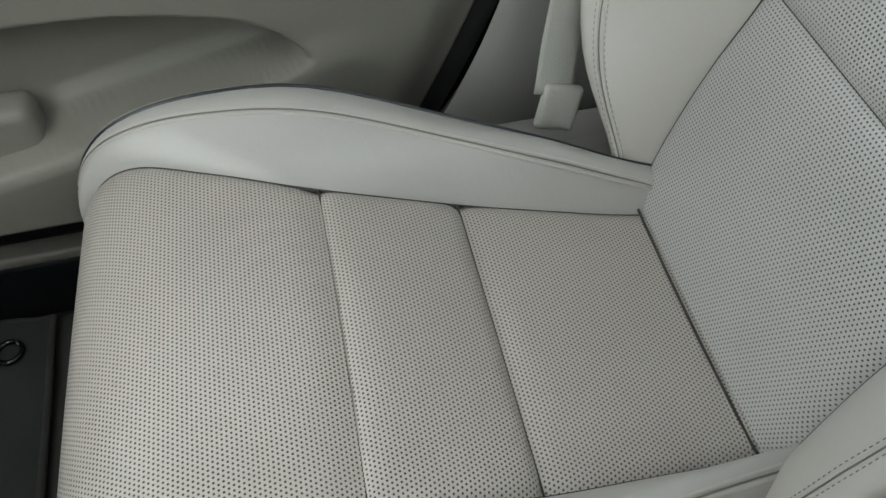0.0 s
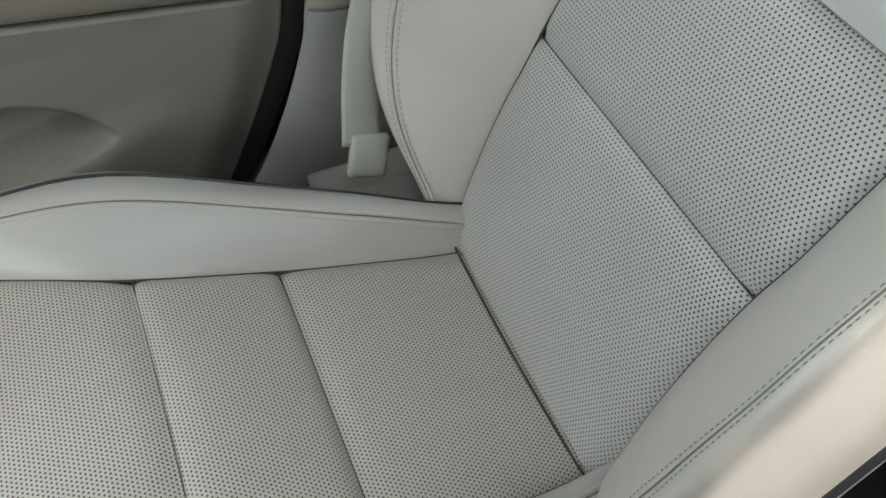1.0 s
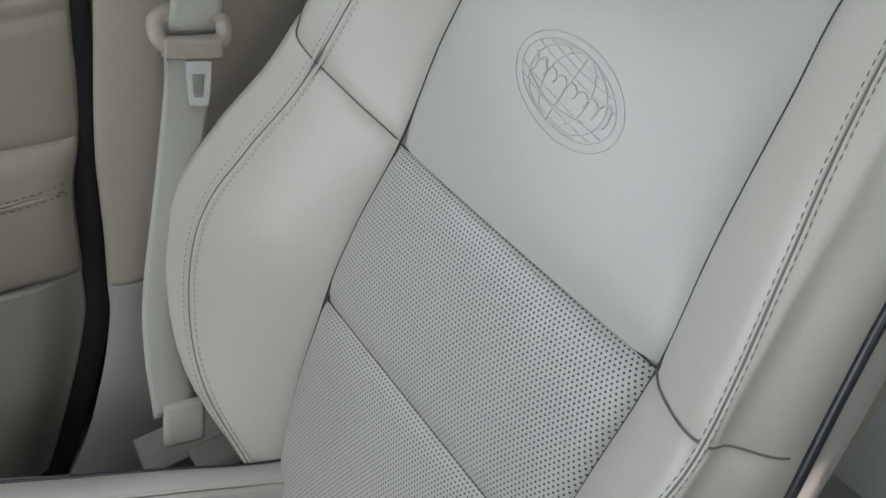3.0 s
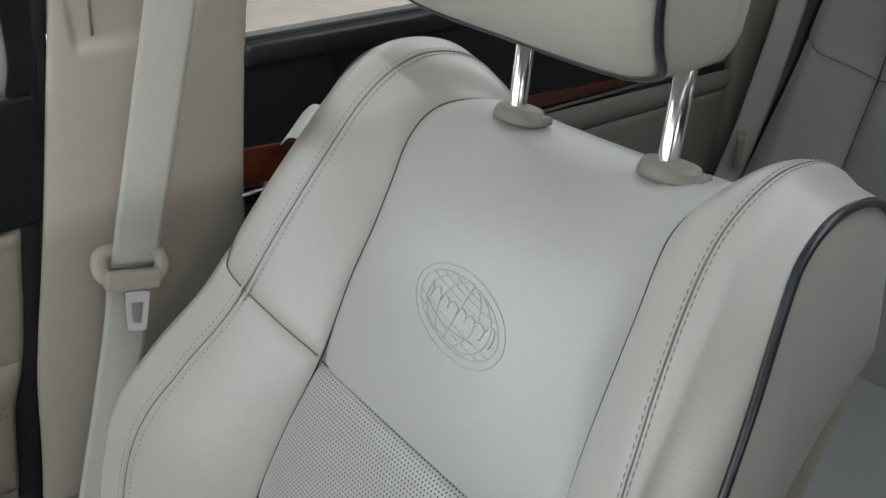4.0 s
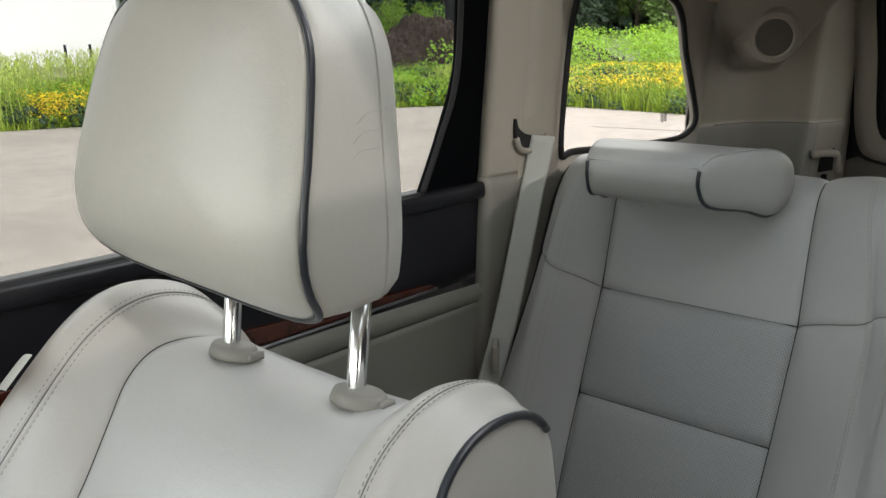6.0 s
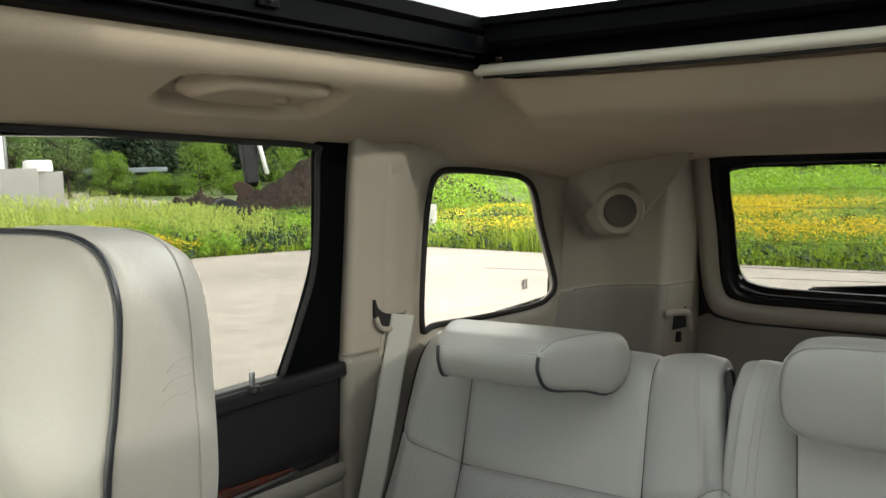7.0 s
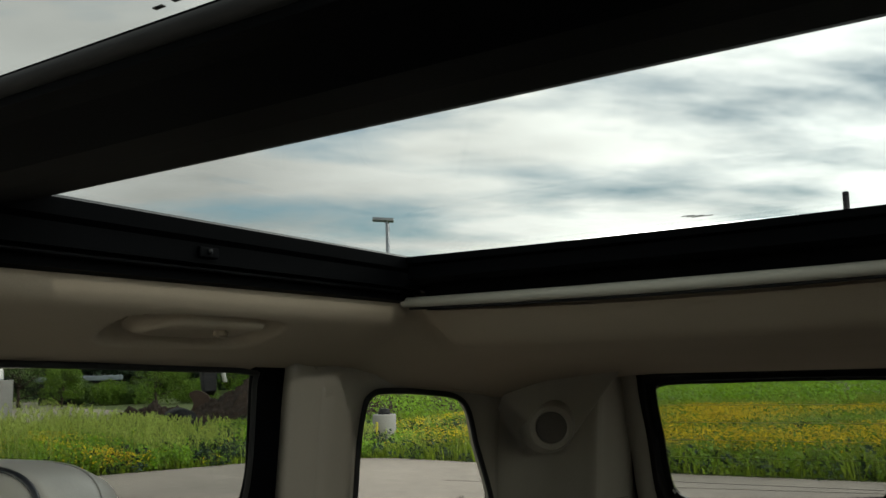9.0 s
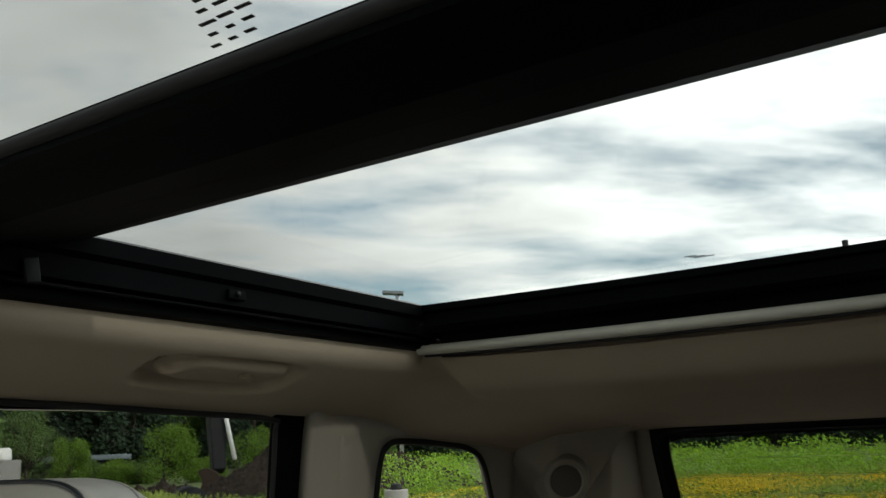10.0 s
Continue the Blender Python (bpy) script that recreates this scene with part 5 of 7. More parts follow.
FRONT_CUSHION = Shell([
    (0.020, 0.598, 0.345, 0.130, 0.148, 0.026, 0.180),
    (0.060, 0.605, 0.345, 0.130, 0.152, 0.030, 0.188),
    (0.110, 0.615, 0.345, 0.133, 0.160, 0.038, 0.197),
    (0.180, 0.634, 0.345, 0.138, 0.175, 0.046, 0.216),
    (0.257, 0.656, 0.345, 0.144, 0.194, 0.043, 0.244),
    (0.379, 0.698, 0.346, 0.152, 0.228, 0.034, 0.278),
    (0.470, 0.709, 0.347, 0.182, 0.242, 0.026, 0.284),
    (0.540, 0.703, 0.348, 0.212, 0.252, 0.015, 0.286),
    (0.585, 0.676, 0.348, 0.221, 0.254, 0.009, 0.288),
    (0.607, 0.625, 0.348, 0.221, 0.254, 0.009, 0.286),
    (0.605, 0.560, 0.348, 0.221, 0.254, 0.009, 0.284),
    (0.590, 0.490, 0.348, 0.221, 0.254, 0.009, 0.282)], False, {
    ("ridge", 1): [(0.5, 0.20), (1, 0.25), (1.5, 0.285), (2, 0.292), (3, 0.295), (3.5, 0.312), (4, 0.33), (5, 0.325), (6, 0.335), (7, 0.36), (8, 0.43)]})


def side_skin(name, front, rear, bulge, mat, parent, label=""):
    """A padded side between two curves with the same number of points."""
    verts, faces = [], []
    k = 8
    for f, r in zip(front, rear):
        for i in range(k + 1):
            t = i / k
            verts.append(f.lerp(r, t) + Vector((bulge * math.sin(math.pi * t), 0, 0)))
    w = k + 1
    for j in range(len(front) - 1):
        for i in range(k):
            faces.append((j * w + i, j * w + i + 1, (j + 1) * w + i + 1, (j + 1) * w + i))
    return from_data(name, verts, faces, mat, parent, label)


def front_seat():
    seat = thing("front_passenger_seat", "light grey-beige leather front seat with perforated inserts and dark piping", "car seat")
    b, c = FRONT_BACK, FRONT_CUSHION
    # cushion
    from_data("cushion", *tube_data([(0.35, 0.08, 0.53), (0.35, 0.55, 0.56)], 0.07, 12), M_SEAM, seat, "foam cushion core under the leather")
    insert_panel(c, "cushion_panel", 0.0, 4.0, M_PERF_CUSHION, seat, "rear perforated leather cushion panel", 0.004)
    insert_panel(c, "cushion_panel", 4.0, 5.0, M_PERF_CUSHION, seat, "middle perforated leather cushion panel", 0.006)
    insert_panel(c, "cushion_panel", 5.0, 11.0, M_PERF_CUSHION, seat, "front perforated leather cushion panel rolling over the edge", 0.003, open_end=True)
    for sgn in (1, -1):
        bolster_panel(c, "cushion_bolster", sgn, 0.0, 11.0, 0, M_LEATHER_CUSHION, seat, "smooth leather cushion bolster", nv=60)
        for sh in (-0.0035, 0.0035):
            tube("seam_ridge", crest_line(c, sgn, 0.2, 8.5, sh * 0.86, -0.0008), 0.0018, M_LEATHER, seat, n=8)
        tube("stitched_seam", crest_line(c, sgn, 0.2, 8.5, 0.0, 0.0002), 0.0008, M_SEAM2, seat, n=6)
        front = [c.point(sgn * c.at(v)[6], v, -0.012) for v in steps(0, 11, 40)]
        rear = [Vector((c.at(v)[2] + sgn * (c.at(v)[6] - 0.01), min(c.at(v)[0], 0.585), 0.43)) for v in steps(0, 11, 40)]
        side_skin("cushion_side", front, rear, sgn * 0.004, M_LEATHER, seat)
    # backrest
    insert_panel(b, "backrest_panel", 0.2, 3.0, M_PERF, seat, "lower perforated leather backrest panel", 0.008)
    insert_panel(b, "backrest_panel", 3.0, 5.0, M_PERF, seat, "middle perforated leather backrest panel", 0.007)
    insert_panel(b, "backrest_panel", 5.0, 12.0, M_PANEL, seat, "smooth upper leather panel with an embossed oval", 0.004, open_end=True, nv=80, dip=0.017)
    for sgn in (1, -1):
        bolster_panel(b, "backrest_bolster", sgn, 0.0, 5.0, 0.9 if sgn > 0 else 0.2, M_LEATHER, seat, "lower leather backrest bolster", nv=56)
        bolster_panel(b, "backrest_bolster", sgn, 5.0, 12.0, 0.9 if sgn > 0 else 0.2, M_LEATHER, seat, "upper leather backrest wing", nv=56, top=True)
        for sh in (-0.0035, 0.0035):
            tube("seam_ridge", crest_line(b, sgn, 0.5, 10.4, sh * 0.62, -0.0007), 0.0014, M_LEATHER, seat, n=8)
        tube("stitched_seam", crest_line(b, sgn, 0.5, 10.4, 0.0, 0.0002), 0.0007, M_SEAM2, seat, n=6)
        for sh in (-0.0040, 0.0040):
            stitches("stitching", crest_line(b, sgn, 0.5, 10.2, sh, 0.0004), seat, normal=(0, 0.87, 0.5), r=0.00036, pitch=0.0058, gap=0.0024, mat=M_SEAM2)
        edge = [b.point(sgn * b.widths(v, sgn)[3], v, b.edge(v)) for v in steps(0.5, 12, 70)]
        tube("piping", [p + Vector((sgn * 0.0015, 0, 0)) for p in edge[:61]], 0.0034, M_PIPING, seat, "dark leather piping")
        rear = []
        for v in steps(0.5, 12, 70):
            r = ((v - 0.5) / 11.5) ** 1.15
            rear.append(Vector((b.at(v)[2] + sgn * (0.215 + (0.03 if sgn > 0 else 0)), -0.06 - 0.325 * r, 0.50 + 0.53 * r)))
        side_skin("backrest_side", edge, rear, sgn * 0.014, M_LEATHER, seat, "smooth leather backrest side")
    grid("backrest_rear", lambda u, q: Vector((0.352 + 0.02 * q + u * 0.225, -0.06 - 0.325 * q - 0.012 * (1 - u * u), 0.50 + 0.54 * q)),
         steps(-1, 1, 8), steps(0, 1, 10), M_TRIM, seat, "hard beige seat back")
    seam_lines(b, (3.0, 5.0), seat, 9.6, 0.3)
    seam_lines(c, (4.0, 5.0), seat, 10.5, 0.2)
    for sgn in (1, -1):
        cross_joint(b, sgn, 5.0, 0.9 if sgn > 0 else 0.2, seat)
        rim = []
        for v in steps(0.2, 8.6, 60):
            w, h = c.across(v, 0.62 if sgn > 0 else 0.94)
            rim.append(c.point(sgn * w, v, h + 0.0004))
        tube("piping", rim, 0.0022, M_PIPING, seat, "dark leather piping", n=6)
    # dark tube laid where cushion and backrest would shade each other
    tube("gap_shadow", [(0.212 + 0.275 * t, 0.080 + 0.006 * math.sin(math.pi * t) ** 0.5, 0.607 + 0.008 * math.sin(math.pi * t) ** 0.5) for t in steps(0, 1, 24)], 0.0014, M_SEAM, seat, "dark tube drawn as the shade between cushion and backrest", n=8)
    # embossed oval
    def on_panel(p, q):
        """p across, q up, in metres from the middle of the oval, on the upper panel."""
        p, q = p * 0.985 - q * 0.174, q * 0.985 + p * 0.174
        v = 6.12 + q / 0.0945
        y, z, cx = b.at(v)[:3]
        wi = b.seam(v, 1 if p > -0.006 else -1)
        u = (p + 0.006) / wi
        return b.point(p + 0.006, v, 0.004 * (1 - u * u) - 0.017 * math.exp(-((v - 8.6) / 1.7) ** 2) * (1 - u * u) + 0.0004)

    emblem = new("embossed_emblem")
    emblem.parent = seat
    def oval(a, b):
        return [on_panel(a * math.cos(t), b * math.sin(t)) for t in steps(0, 2 * math.pi, 91)[:-1]]

    tube("oval_rim", oval(0.0585, 0.0305), 0.0008, M_EMBOSS, emblem, n=6, closed=True, flat=0.5)
    tube("oval_rim", oval(0.0515, 0.0250), 0.0006, M_EMBOSS, emblem, n=6, closed=True, flat=0.5)
    for k in (-0.80, -0.45, 0.0, 0.45, 0.80):
        tube("globe_line", [on_panel(0.051 * k * math.cos(a), 0.0245 * math.sin(a)) for a in steps(-math.pi / 2, math.pi / 2, 24)], 0.00034, M_EMBOSS, emblem, n=5)
    for k in (-0.78, -0.55, -0.30, 0.42, 0.66, 0.85):
        tube("globe_line", [on_panel(x * 0.051 * math.sqrt(1 - k * k), 0.025 * k - 0.002 * (1 - x * x)) for x in steps(-1, 1, 14)], 0.00034, M_EMBOSS, emblem, n=5)
    # flowing script, as plain loops
    script = []
    for t in steps(0, 1, 260):
        w = 2 * math.pi * 7.5 * t
        tall = 0.0085 if t < 0.14 else (0.0070 if t > 0.86 else 0.0042)
        script.append(on_panel(-0.044 + 0.086 * t - 0.0030 * math.sin(w), 0.0055 - 0.0075 * t - tall * math.cos(w) * 0.8))
    tube("script_stroke", script, 0.00075, M_EMBOSS, emblem, n=5)
    tube("script_underline", [on_panel(-0.028 + 0.066 * t, -0.0085 - 0.006 * math.sin(t * 3)) for t in steps(0, 1, 24)], 0.0007, M_EMBOSS, emblem, n=5)
    # seat base
    box("seat_base", 0.44, 0.48, 0.20, pose(0.35, 0.30, 0.40), M_BLACK, seat, "black seat base and rails", 0.02)
    box("base_foot", 0.05, 0.56, 0.09, pose(0.17, 0.30, 0.265), M_BLACK, seat, "", 0.006)
    box("base_foot", 0.05, 0.56, 0.09, pose(0.53, 0.30, 0.265), M_BLACK, seat, "", 0.006)
    tube("recline_pivot", [(0.13, 0.03, 0.53), (0.57, 0.03, 0.53)], 0.03, M_BLACK, seat)
    # headrest
    head_rest(seat)
    # fabric label sewn into the outer seam
    grid("care_label", lambda u, q: Vector((0.584 + 0.030 * u, -0.170 + 0.028 * (1 - q) + 0.004 * u, 1.168 - 0.026 * (1 - q) - 0.012 * u + 0.003 * math.sin(4 * u))), steps(0, 1, 5), steps(0, 1, 5), M_WEB, seat, "small white care label sewn in the seam")
    return seat


def rounded_loft(name, outline, layers, mat, parent, label="", bend=None):
    """A padded solid: the outline (list of (x, z)) scaled and moved layer by layer: (scale, y shift, x shift, z shift)."""
    n = len(outline)
    cx = sum(p[0] for p in outline) / n
    cz = sum(p[1] for p in outline) / n
    verts, faces = [], []
    for sc, dy, dx, dz in layers:
        for x, z in outline:
            zz = cz + (z - cz) * sc + dz
            verts.append((cx + (x - cx) * sc + dx, dy + (bend(zz, dy) if bend else 0), zz))
    for j in range(len(layers) - 1):
        for k in range(n):
            faces.append((j * n + k, j * n + (k + 1) % n, (j + 1) * n + (k + 1) % n, (j + 1) * n + k))
    faces.append(tuple(range(n))[::-1])
    faces.append(tuple((len(layers) - 1) * n + k for k in range(n)))
    return from_data(name, verts, faces, mat, parent, label)


def head_rest(seat):
    hr = new("headrest")
    hr.parent = seat
    tagged(hr, "tall leather headrest with dark piping round its face")
    key = [(0.244, 1.282), (0.243, 1.38), (0.250, 1.452), (0.284, 1.484), (0.375, 1.489), (0.452, 1.482), (0.506, 1.445), (0.541, 1.374), (0.547, 1.315), (0.519, 1.267), (0.395, 1.253), (0.270, 1.250)]
    outline = [(p.x, p.y) for p in spline([(x, z, 0) for x, z in key], 72, True)]
    y0 = -0.226

    def bend(z, y):
        """The face bulges below its middle and leans back above."""
        b = lerp_table([(1.240, -0.016), (1.255, -0.009), (1.278, 0.005), (1.302, 0.011), (1.334, 0.008), (1.370, 0.0), (1.412, -0.007), (1.442, -0.011), (1.490, -0.012)], z)[0]
        return b * smooth(y0 - 0.075, y0 - 0.005, y)

    face = [(0.02, y0 + 0.020, 0, 0), (0.3, y0 + 0.019, 0, 0), (0.6, y0 + 0.0165, 0, 0), (0.8, y0 + 0.013, 0, 0), (0.92, y0 + 0.008, 0, 0), (0.98, y0 + 0.003, 0, 0), (1.0, y0 - 0.001, 0, 0)]
    rounded_loft("face_panel", outline, face, M_REST, hr, "smooth leather headrest face", bend)
    body = [(1.0, y0 - 0.001, 0, 0), (1.012, y0 - 0.012, 0, 0), (1.02, y0 - 0.035, 0, 0), (1.015, y0 - 0.06, 0.0, 0), (0.99, y0 - 0.080, 0.0, -0.002), (0.94, y0 - 0.096, 0, -0.004), (0.85, y0 - 0.107, 0, -0.006), (0.6, y0 - 0.117, 0, -0.006), (0.05, y0 - 0.122, 0, -0.006)]
    rounded_loft("side_panel", outline, body, M_REST, hr, "leather headrest side and rear, faintly scuffed", bend)
    cx = sum(p[0] for p in outline) / 72
    cz = sum(p[1] for p in outline) / 72
    tube("rear_seam", [(cx + (x - cx) * 1.002, y0 - 0.072, cz + (z - cz) * 1.002 - 0.001) for x, z in outline], 0.0012, M_REST, hr, "raised seam round the rear", n=6, closed=True)
    tube("piping", [(cx + (x - cx) * 1.004, y0 - 0.002 + bend(z, y0), cz + (z - cz) * 1.004) for x, z in outline], 0.0029, M_PIPING, hr, "dark leather piping", closed=True)
    for k in range(3):
        z0 = 1.362 + 0.013 * k
        tube("scuff", [(0.2405 - 0.0012 * (1 - abs(t - 0.5)) - 0.0005 * k, -0.262 - 0.030 * t - 0.004 * k, z0 + 0.012 * t + 0.003 * math.sin(5 * t)) for t in steps(0, 1, 6)], 0.00016, M_THREAD, hr, "faint grey scuff line", n=4)
    for x in (0.459, 0.289):
        tube("post", [(x, -0.293, 1.12), (x, -0.300, 1.165), (x + 0.002, -0.322, 1.29)], 0.0082, M_CHROME, hr, "polished chrome post", n=20)
        bm = cyl_bm(0.026, 0.022, 0.013, pose(x - 0.004, -0.300, 1.163, 10) @ Matrix.Diagonal((1.12, 0.8, 1, 1)), 40, 0.004)
        box("release_tab", 0.014, 0.018, 0.008, pose(x - 0.027, -0.304, 1.161, 10, 6, 10), M_COLLAR, hr, "", 0.003, 2)
        part("collar", bm, M_COLLAR, hr, "grey plastic post collar")


front_seat()

REAR_BACK = Shell([
    (-0.880, 0.600, 0.345, 0.150, 0.235, 0.020, 0.315),
    (-0.905, 0.680, 0.346, 0.152, 0.245, 0.024, 0.315),
    (-0.945, 0.770, 0.348, 0.155, 0.252, 0.028, 0.312),
    (-0.990, 0.857, 0.350, 0.158, 0.256, 0.030, 0.305),
    (-1.030, 0.945, 0.351, 0.160, 0.257, 0.030, 0.296),
    (-1.065, 1.020, 0.352, 0.161, 0.256, 0.028, 0.290),
    (-1.105, 1.100, 0.360, 0.162, 0.250, 0.024, 0.284),
    (-1.138, 1.165, 0.366, 0.163, 0.240, 0.020, 0.278),
    (-1.165, 1.200, 0.368, 0.163, 0.235, 0.014, 0.272),
    (-1.200, 1.212, 0.369, 0.163, 0.230, 0.010, 0.270),
    (-1.245, 1.195, 0.369, 0.163, 0.230, 0.008, 0.268),
    (-1.270, 1.130, 0.368, 0.163, 0.230, 0.006, 0.268)], True)


def rear_unit(name, label, shift, scale, with_bolsters):
    seat = thing(name, label, "car seat", group="rear seat units")
    rows = [(y, z, c - 0.352 + shift + (0.352 - 0.352), wi * scale, wc * scale, hc, wo * scale) for _, y, z, c, wi, wc, hc, wo in REAR_BACK.rows]
    b = Shell(rows, True)
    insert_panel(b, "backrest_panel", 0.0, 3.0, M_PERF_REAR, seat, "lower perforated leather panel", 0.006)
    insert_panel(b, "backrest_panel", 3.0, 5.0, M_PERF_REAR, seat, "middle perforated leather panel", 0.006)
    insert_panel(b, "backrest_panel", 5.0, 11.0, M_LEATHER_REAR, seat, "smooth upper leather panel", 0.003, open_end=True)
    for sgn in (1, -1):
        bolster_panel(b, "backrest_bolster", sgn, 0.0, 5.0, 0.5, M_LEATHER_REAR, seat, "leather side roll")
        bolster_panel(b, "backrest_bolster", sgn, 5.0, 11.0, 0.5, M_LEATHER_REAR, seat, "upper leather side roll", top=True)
        for sh in (-0.004, 0.004):
            stitches("stitching", crest_line(b, sgn, 0.5, 8.5, sh, 0.0008), seat, normal=(0, 0.87, 0.5))
        edge = [b.point(sgn * b.at(v)[6], v, -0.012) for v in steps(0.0, 11, 50)]
        tube("piping", edge, 0.0036, M_PIPING, seat, "dark leather piping")
        rear = [Vector((p.x - sgn * 0.01, -1.0 - 0.27 * i / 50, 0.60 + 0.53 * i / 50)) for i, p in enumerate(edge)]
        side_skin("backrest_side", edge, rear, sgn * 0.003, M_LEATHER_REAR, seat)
    seam_lines(b, (3.0, 5.0), seat, 9.0, 0.0)
    for sgn in (1, -1):
        cross_joint(b, sgn, 5.0, 0.5, seat)
    w = b.at(4)[6] - 0.01
    grid("backrest_rear", lambda u, q: Vector((shift + 0.012 * q + u * w, -1.0 - 0.27 * q, 0.60 + 0.53 * q)), steps(-1, 1, 4), steps(0, 1, 6), M_CARPET, seat, "carpeted seat rear")
    # seat cushion
    def cush(u, q):
        y = -0.93 + 0.52 * q
        z = 0.64 + 0.06 * q - 0.10 * max(0, (q - 0.82) / 0.18) ** 2 + pinch((1 - abs(u)) * w, 0.02, 0.02)
        return Vector((shift + u * w, y, z))
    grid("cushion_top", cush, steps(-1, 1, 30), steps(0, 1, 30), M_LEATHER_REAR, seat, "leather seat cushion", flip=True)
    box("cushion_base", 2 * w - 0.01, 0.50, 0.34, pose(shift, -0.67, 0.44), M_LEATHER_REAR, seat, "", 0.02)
    return seat, b


rear_unit("rear_seat_unit", "grey-beige leather rear seat with perforated insert and dark piping", 0.352, 1.0, True)
rear_unit("rear_seat_unit", "leather rear centre seat beside the narrow gap", -0.164, 0.82, True)
# black filler tube added for the shade in the gap beside the seat
gap = thing("seat_edge_gap", "black strip drawn as the dark gap between the rear seat and the side trim", "seal")
tube("gap_strip", [REAR_BACK.point(REAR_BACK.at(v)[6] + 0.010, v, -0.022) for v in steps(0.0, 10.2, 60)], 0.010, M_RUBBER, gap, n=8)


def folded_headrest():
    hr = thing("folded_headrest", "leather rear headrest folded forward with dark piping on its end", "headrest")
    # side outline in (y, z), from the front top edge round to the hinge
    key = [(-0.957, 1.2560), (-0.951, 1.246), (-0.952, 1.226), (-0.972, 1.200), (-1.04, 1.185), (-1.09, 1.170), (-1.145, 1.178), (-1.170, 1.208), (-1.152, 1.246), (-1.08, 1.268), (-0.995, 1.270), (-0.970, 1.264)]
    o = [(p.x, p.y) for p in spline([(y, z, 0) for y, z in key], 44, True)]
    cy, cz = -1.06, 1.220
    xs = [(0.2345, 0.35), (0.2355, 0.55), (0.2375, 0.75), (0.2405, 0.88), (0.245, 0.96), (0.251, 1.0), (0.27, 1.01), (0.385, 1.03), (0.50, 1.01), (0.522, 1.0), (0.529, 0.96), (0.533, 0.88), (0.536, 0.75), (0.5375, 0.55), (0.5385, 0.35)]

    def taper(x, y):
        """The pad narrows towards its free end."""
        return 0.385 + (x - 0.385) * (0.60 + 0.40 * smooth(-0.04, 0.17, -0.95 - y))

    verts, faces = [], []
    n = len(o)
    for x, sc in xs:
        for y, z in o:
            yy = cy + (y - cy) * sc
            verts.append((taper(x, yy), yy, cz + (z - cz) * sc))
    for j in range(len(xs) - 1):
        for k in range(n):
            faces.append((j * n + k, j * n + (k + 1) % n, (j + 1) * n + (k + 1) % n, (j + 1) * n + k))
    faces += [tuple(range(n))[::-1], tuple((len(xs) - 1) * n + k for k in range(n))]
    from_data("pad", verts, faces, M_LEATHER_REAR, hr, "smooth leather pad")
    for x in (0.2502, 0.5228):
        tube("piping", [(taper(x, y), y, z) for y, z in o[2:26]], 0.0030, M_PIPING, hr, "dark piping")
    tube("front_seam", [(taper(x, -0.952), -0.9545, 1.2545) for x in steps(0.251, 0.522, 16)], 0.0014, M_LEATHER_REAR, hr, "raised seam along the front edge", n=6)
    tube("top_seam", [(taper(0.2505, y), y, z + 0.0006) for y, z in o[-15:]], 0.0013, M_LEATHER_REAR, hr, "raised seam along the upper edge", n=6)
    for x in (0.30, 0.43):
        tube("hinge_post", [(x, -1.15, 1.14), (x, -1.15, 1.2)], 0.007, M_BLACK, hr)
    return hr


folded_headrest()


def centre_headrest():
    hr = thing("rear_centre_headrest", "upright leather headrest above the rear centre seat", "headrest")
    key = [(-0.012, 1.17), (-0.005, 1.22), (-0.018, 1.262), (-0.06, 1.278), (-0.15, 1.280), (-0.24, 1.278), (-0.275, 1.262), (-0.288, 1.22), (-0.28, 1.17), (-0.24, 1.15), (-0.15, 1.145), (-0.05, 1.15)]
    o = [(p.x, p.y) for p in spline([(x, z, 0) for x, z in key], 60, True)]
    y0 = -1.075
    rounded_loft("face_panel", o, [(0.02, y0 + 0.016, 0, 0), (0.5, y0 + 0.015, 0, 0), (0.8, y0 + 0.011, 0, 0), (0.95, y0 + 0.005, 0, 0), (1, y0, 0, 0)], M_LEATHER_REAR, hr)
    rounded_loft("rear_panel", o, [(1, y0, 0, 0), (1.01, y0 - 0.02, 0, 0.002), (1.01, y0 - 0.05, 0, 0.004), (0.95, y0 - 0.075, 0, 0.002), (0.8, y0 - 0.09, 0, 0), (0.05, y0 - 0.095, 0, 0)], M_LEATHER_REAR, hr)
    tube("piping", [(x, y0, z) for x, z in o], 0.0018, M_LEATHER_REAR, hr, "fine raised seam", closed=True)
    for x in (-0.10, -0.20):
        tube("post", [(x, y0 - 0.05, 1.10), (x, y0 - 0.05, 1.17)], 0.006, M_BLACK, hr)


centre_headrest()

# ---------------------------------------------------------------- outside
M_CONC = material("weathered concrete", (0.272, 0.240, 0.215), rough=0.9, vary=0.34, scale=0.5, fine=4, fine_vary=0.24, bump=0)
M_SOILG = material("meadow soil and turf", (0.075, 0.11, 0.025), rough=1.0, vary=0.4, scale=0.6, fine=14, fine_vary=0.4, bump=0.5)
M_DIRT = material("dark heaped earth", (0.028, 0.018, 0.014), rough=1.0, vary=0.45, scale=1.2, fine=8, fine_vary=0.5, bump=0.8)
M_GRASS = material("grass blades", (0.170, 0.240, 0.014), rough=0.75, vary=0.4, scale=0.8, fine=6, fine_vary=0.3, bump=0)
M_GRASSL = material("pale seeding grass", (0.30, 0.38, 0.085), rough=0.75, vary=0.3, scale=0.8, fine=6, fine_vary=0.3, bump=0)
M_FLOWER = material("yellow flowers", (0.72, 0.54, 0.02), rough=0.7, vary=0.25, scale=2, fine=20, bump=0)
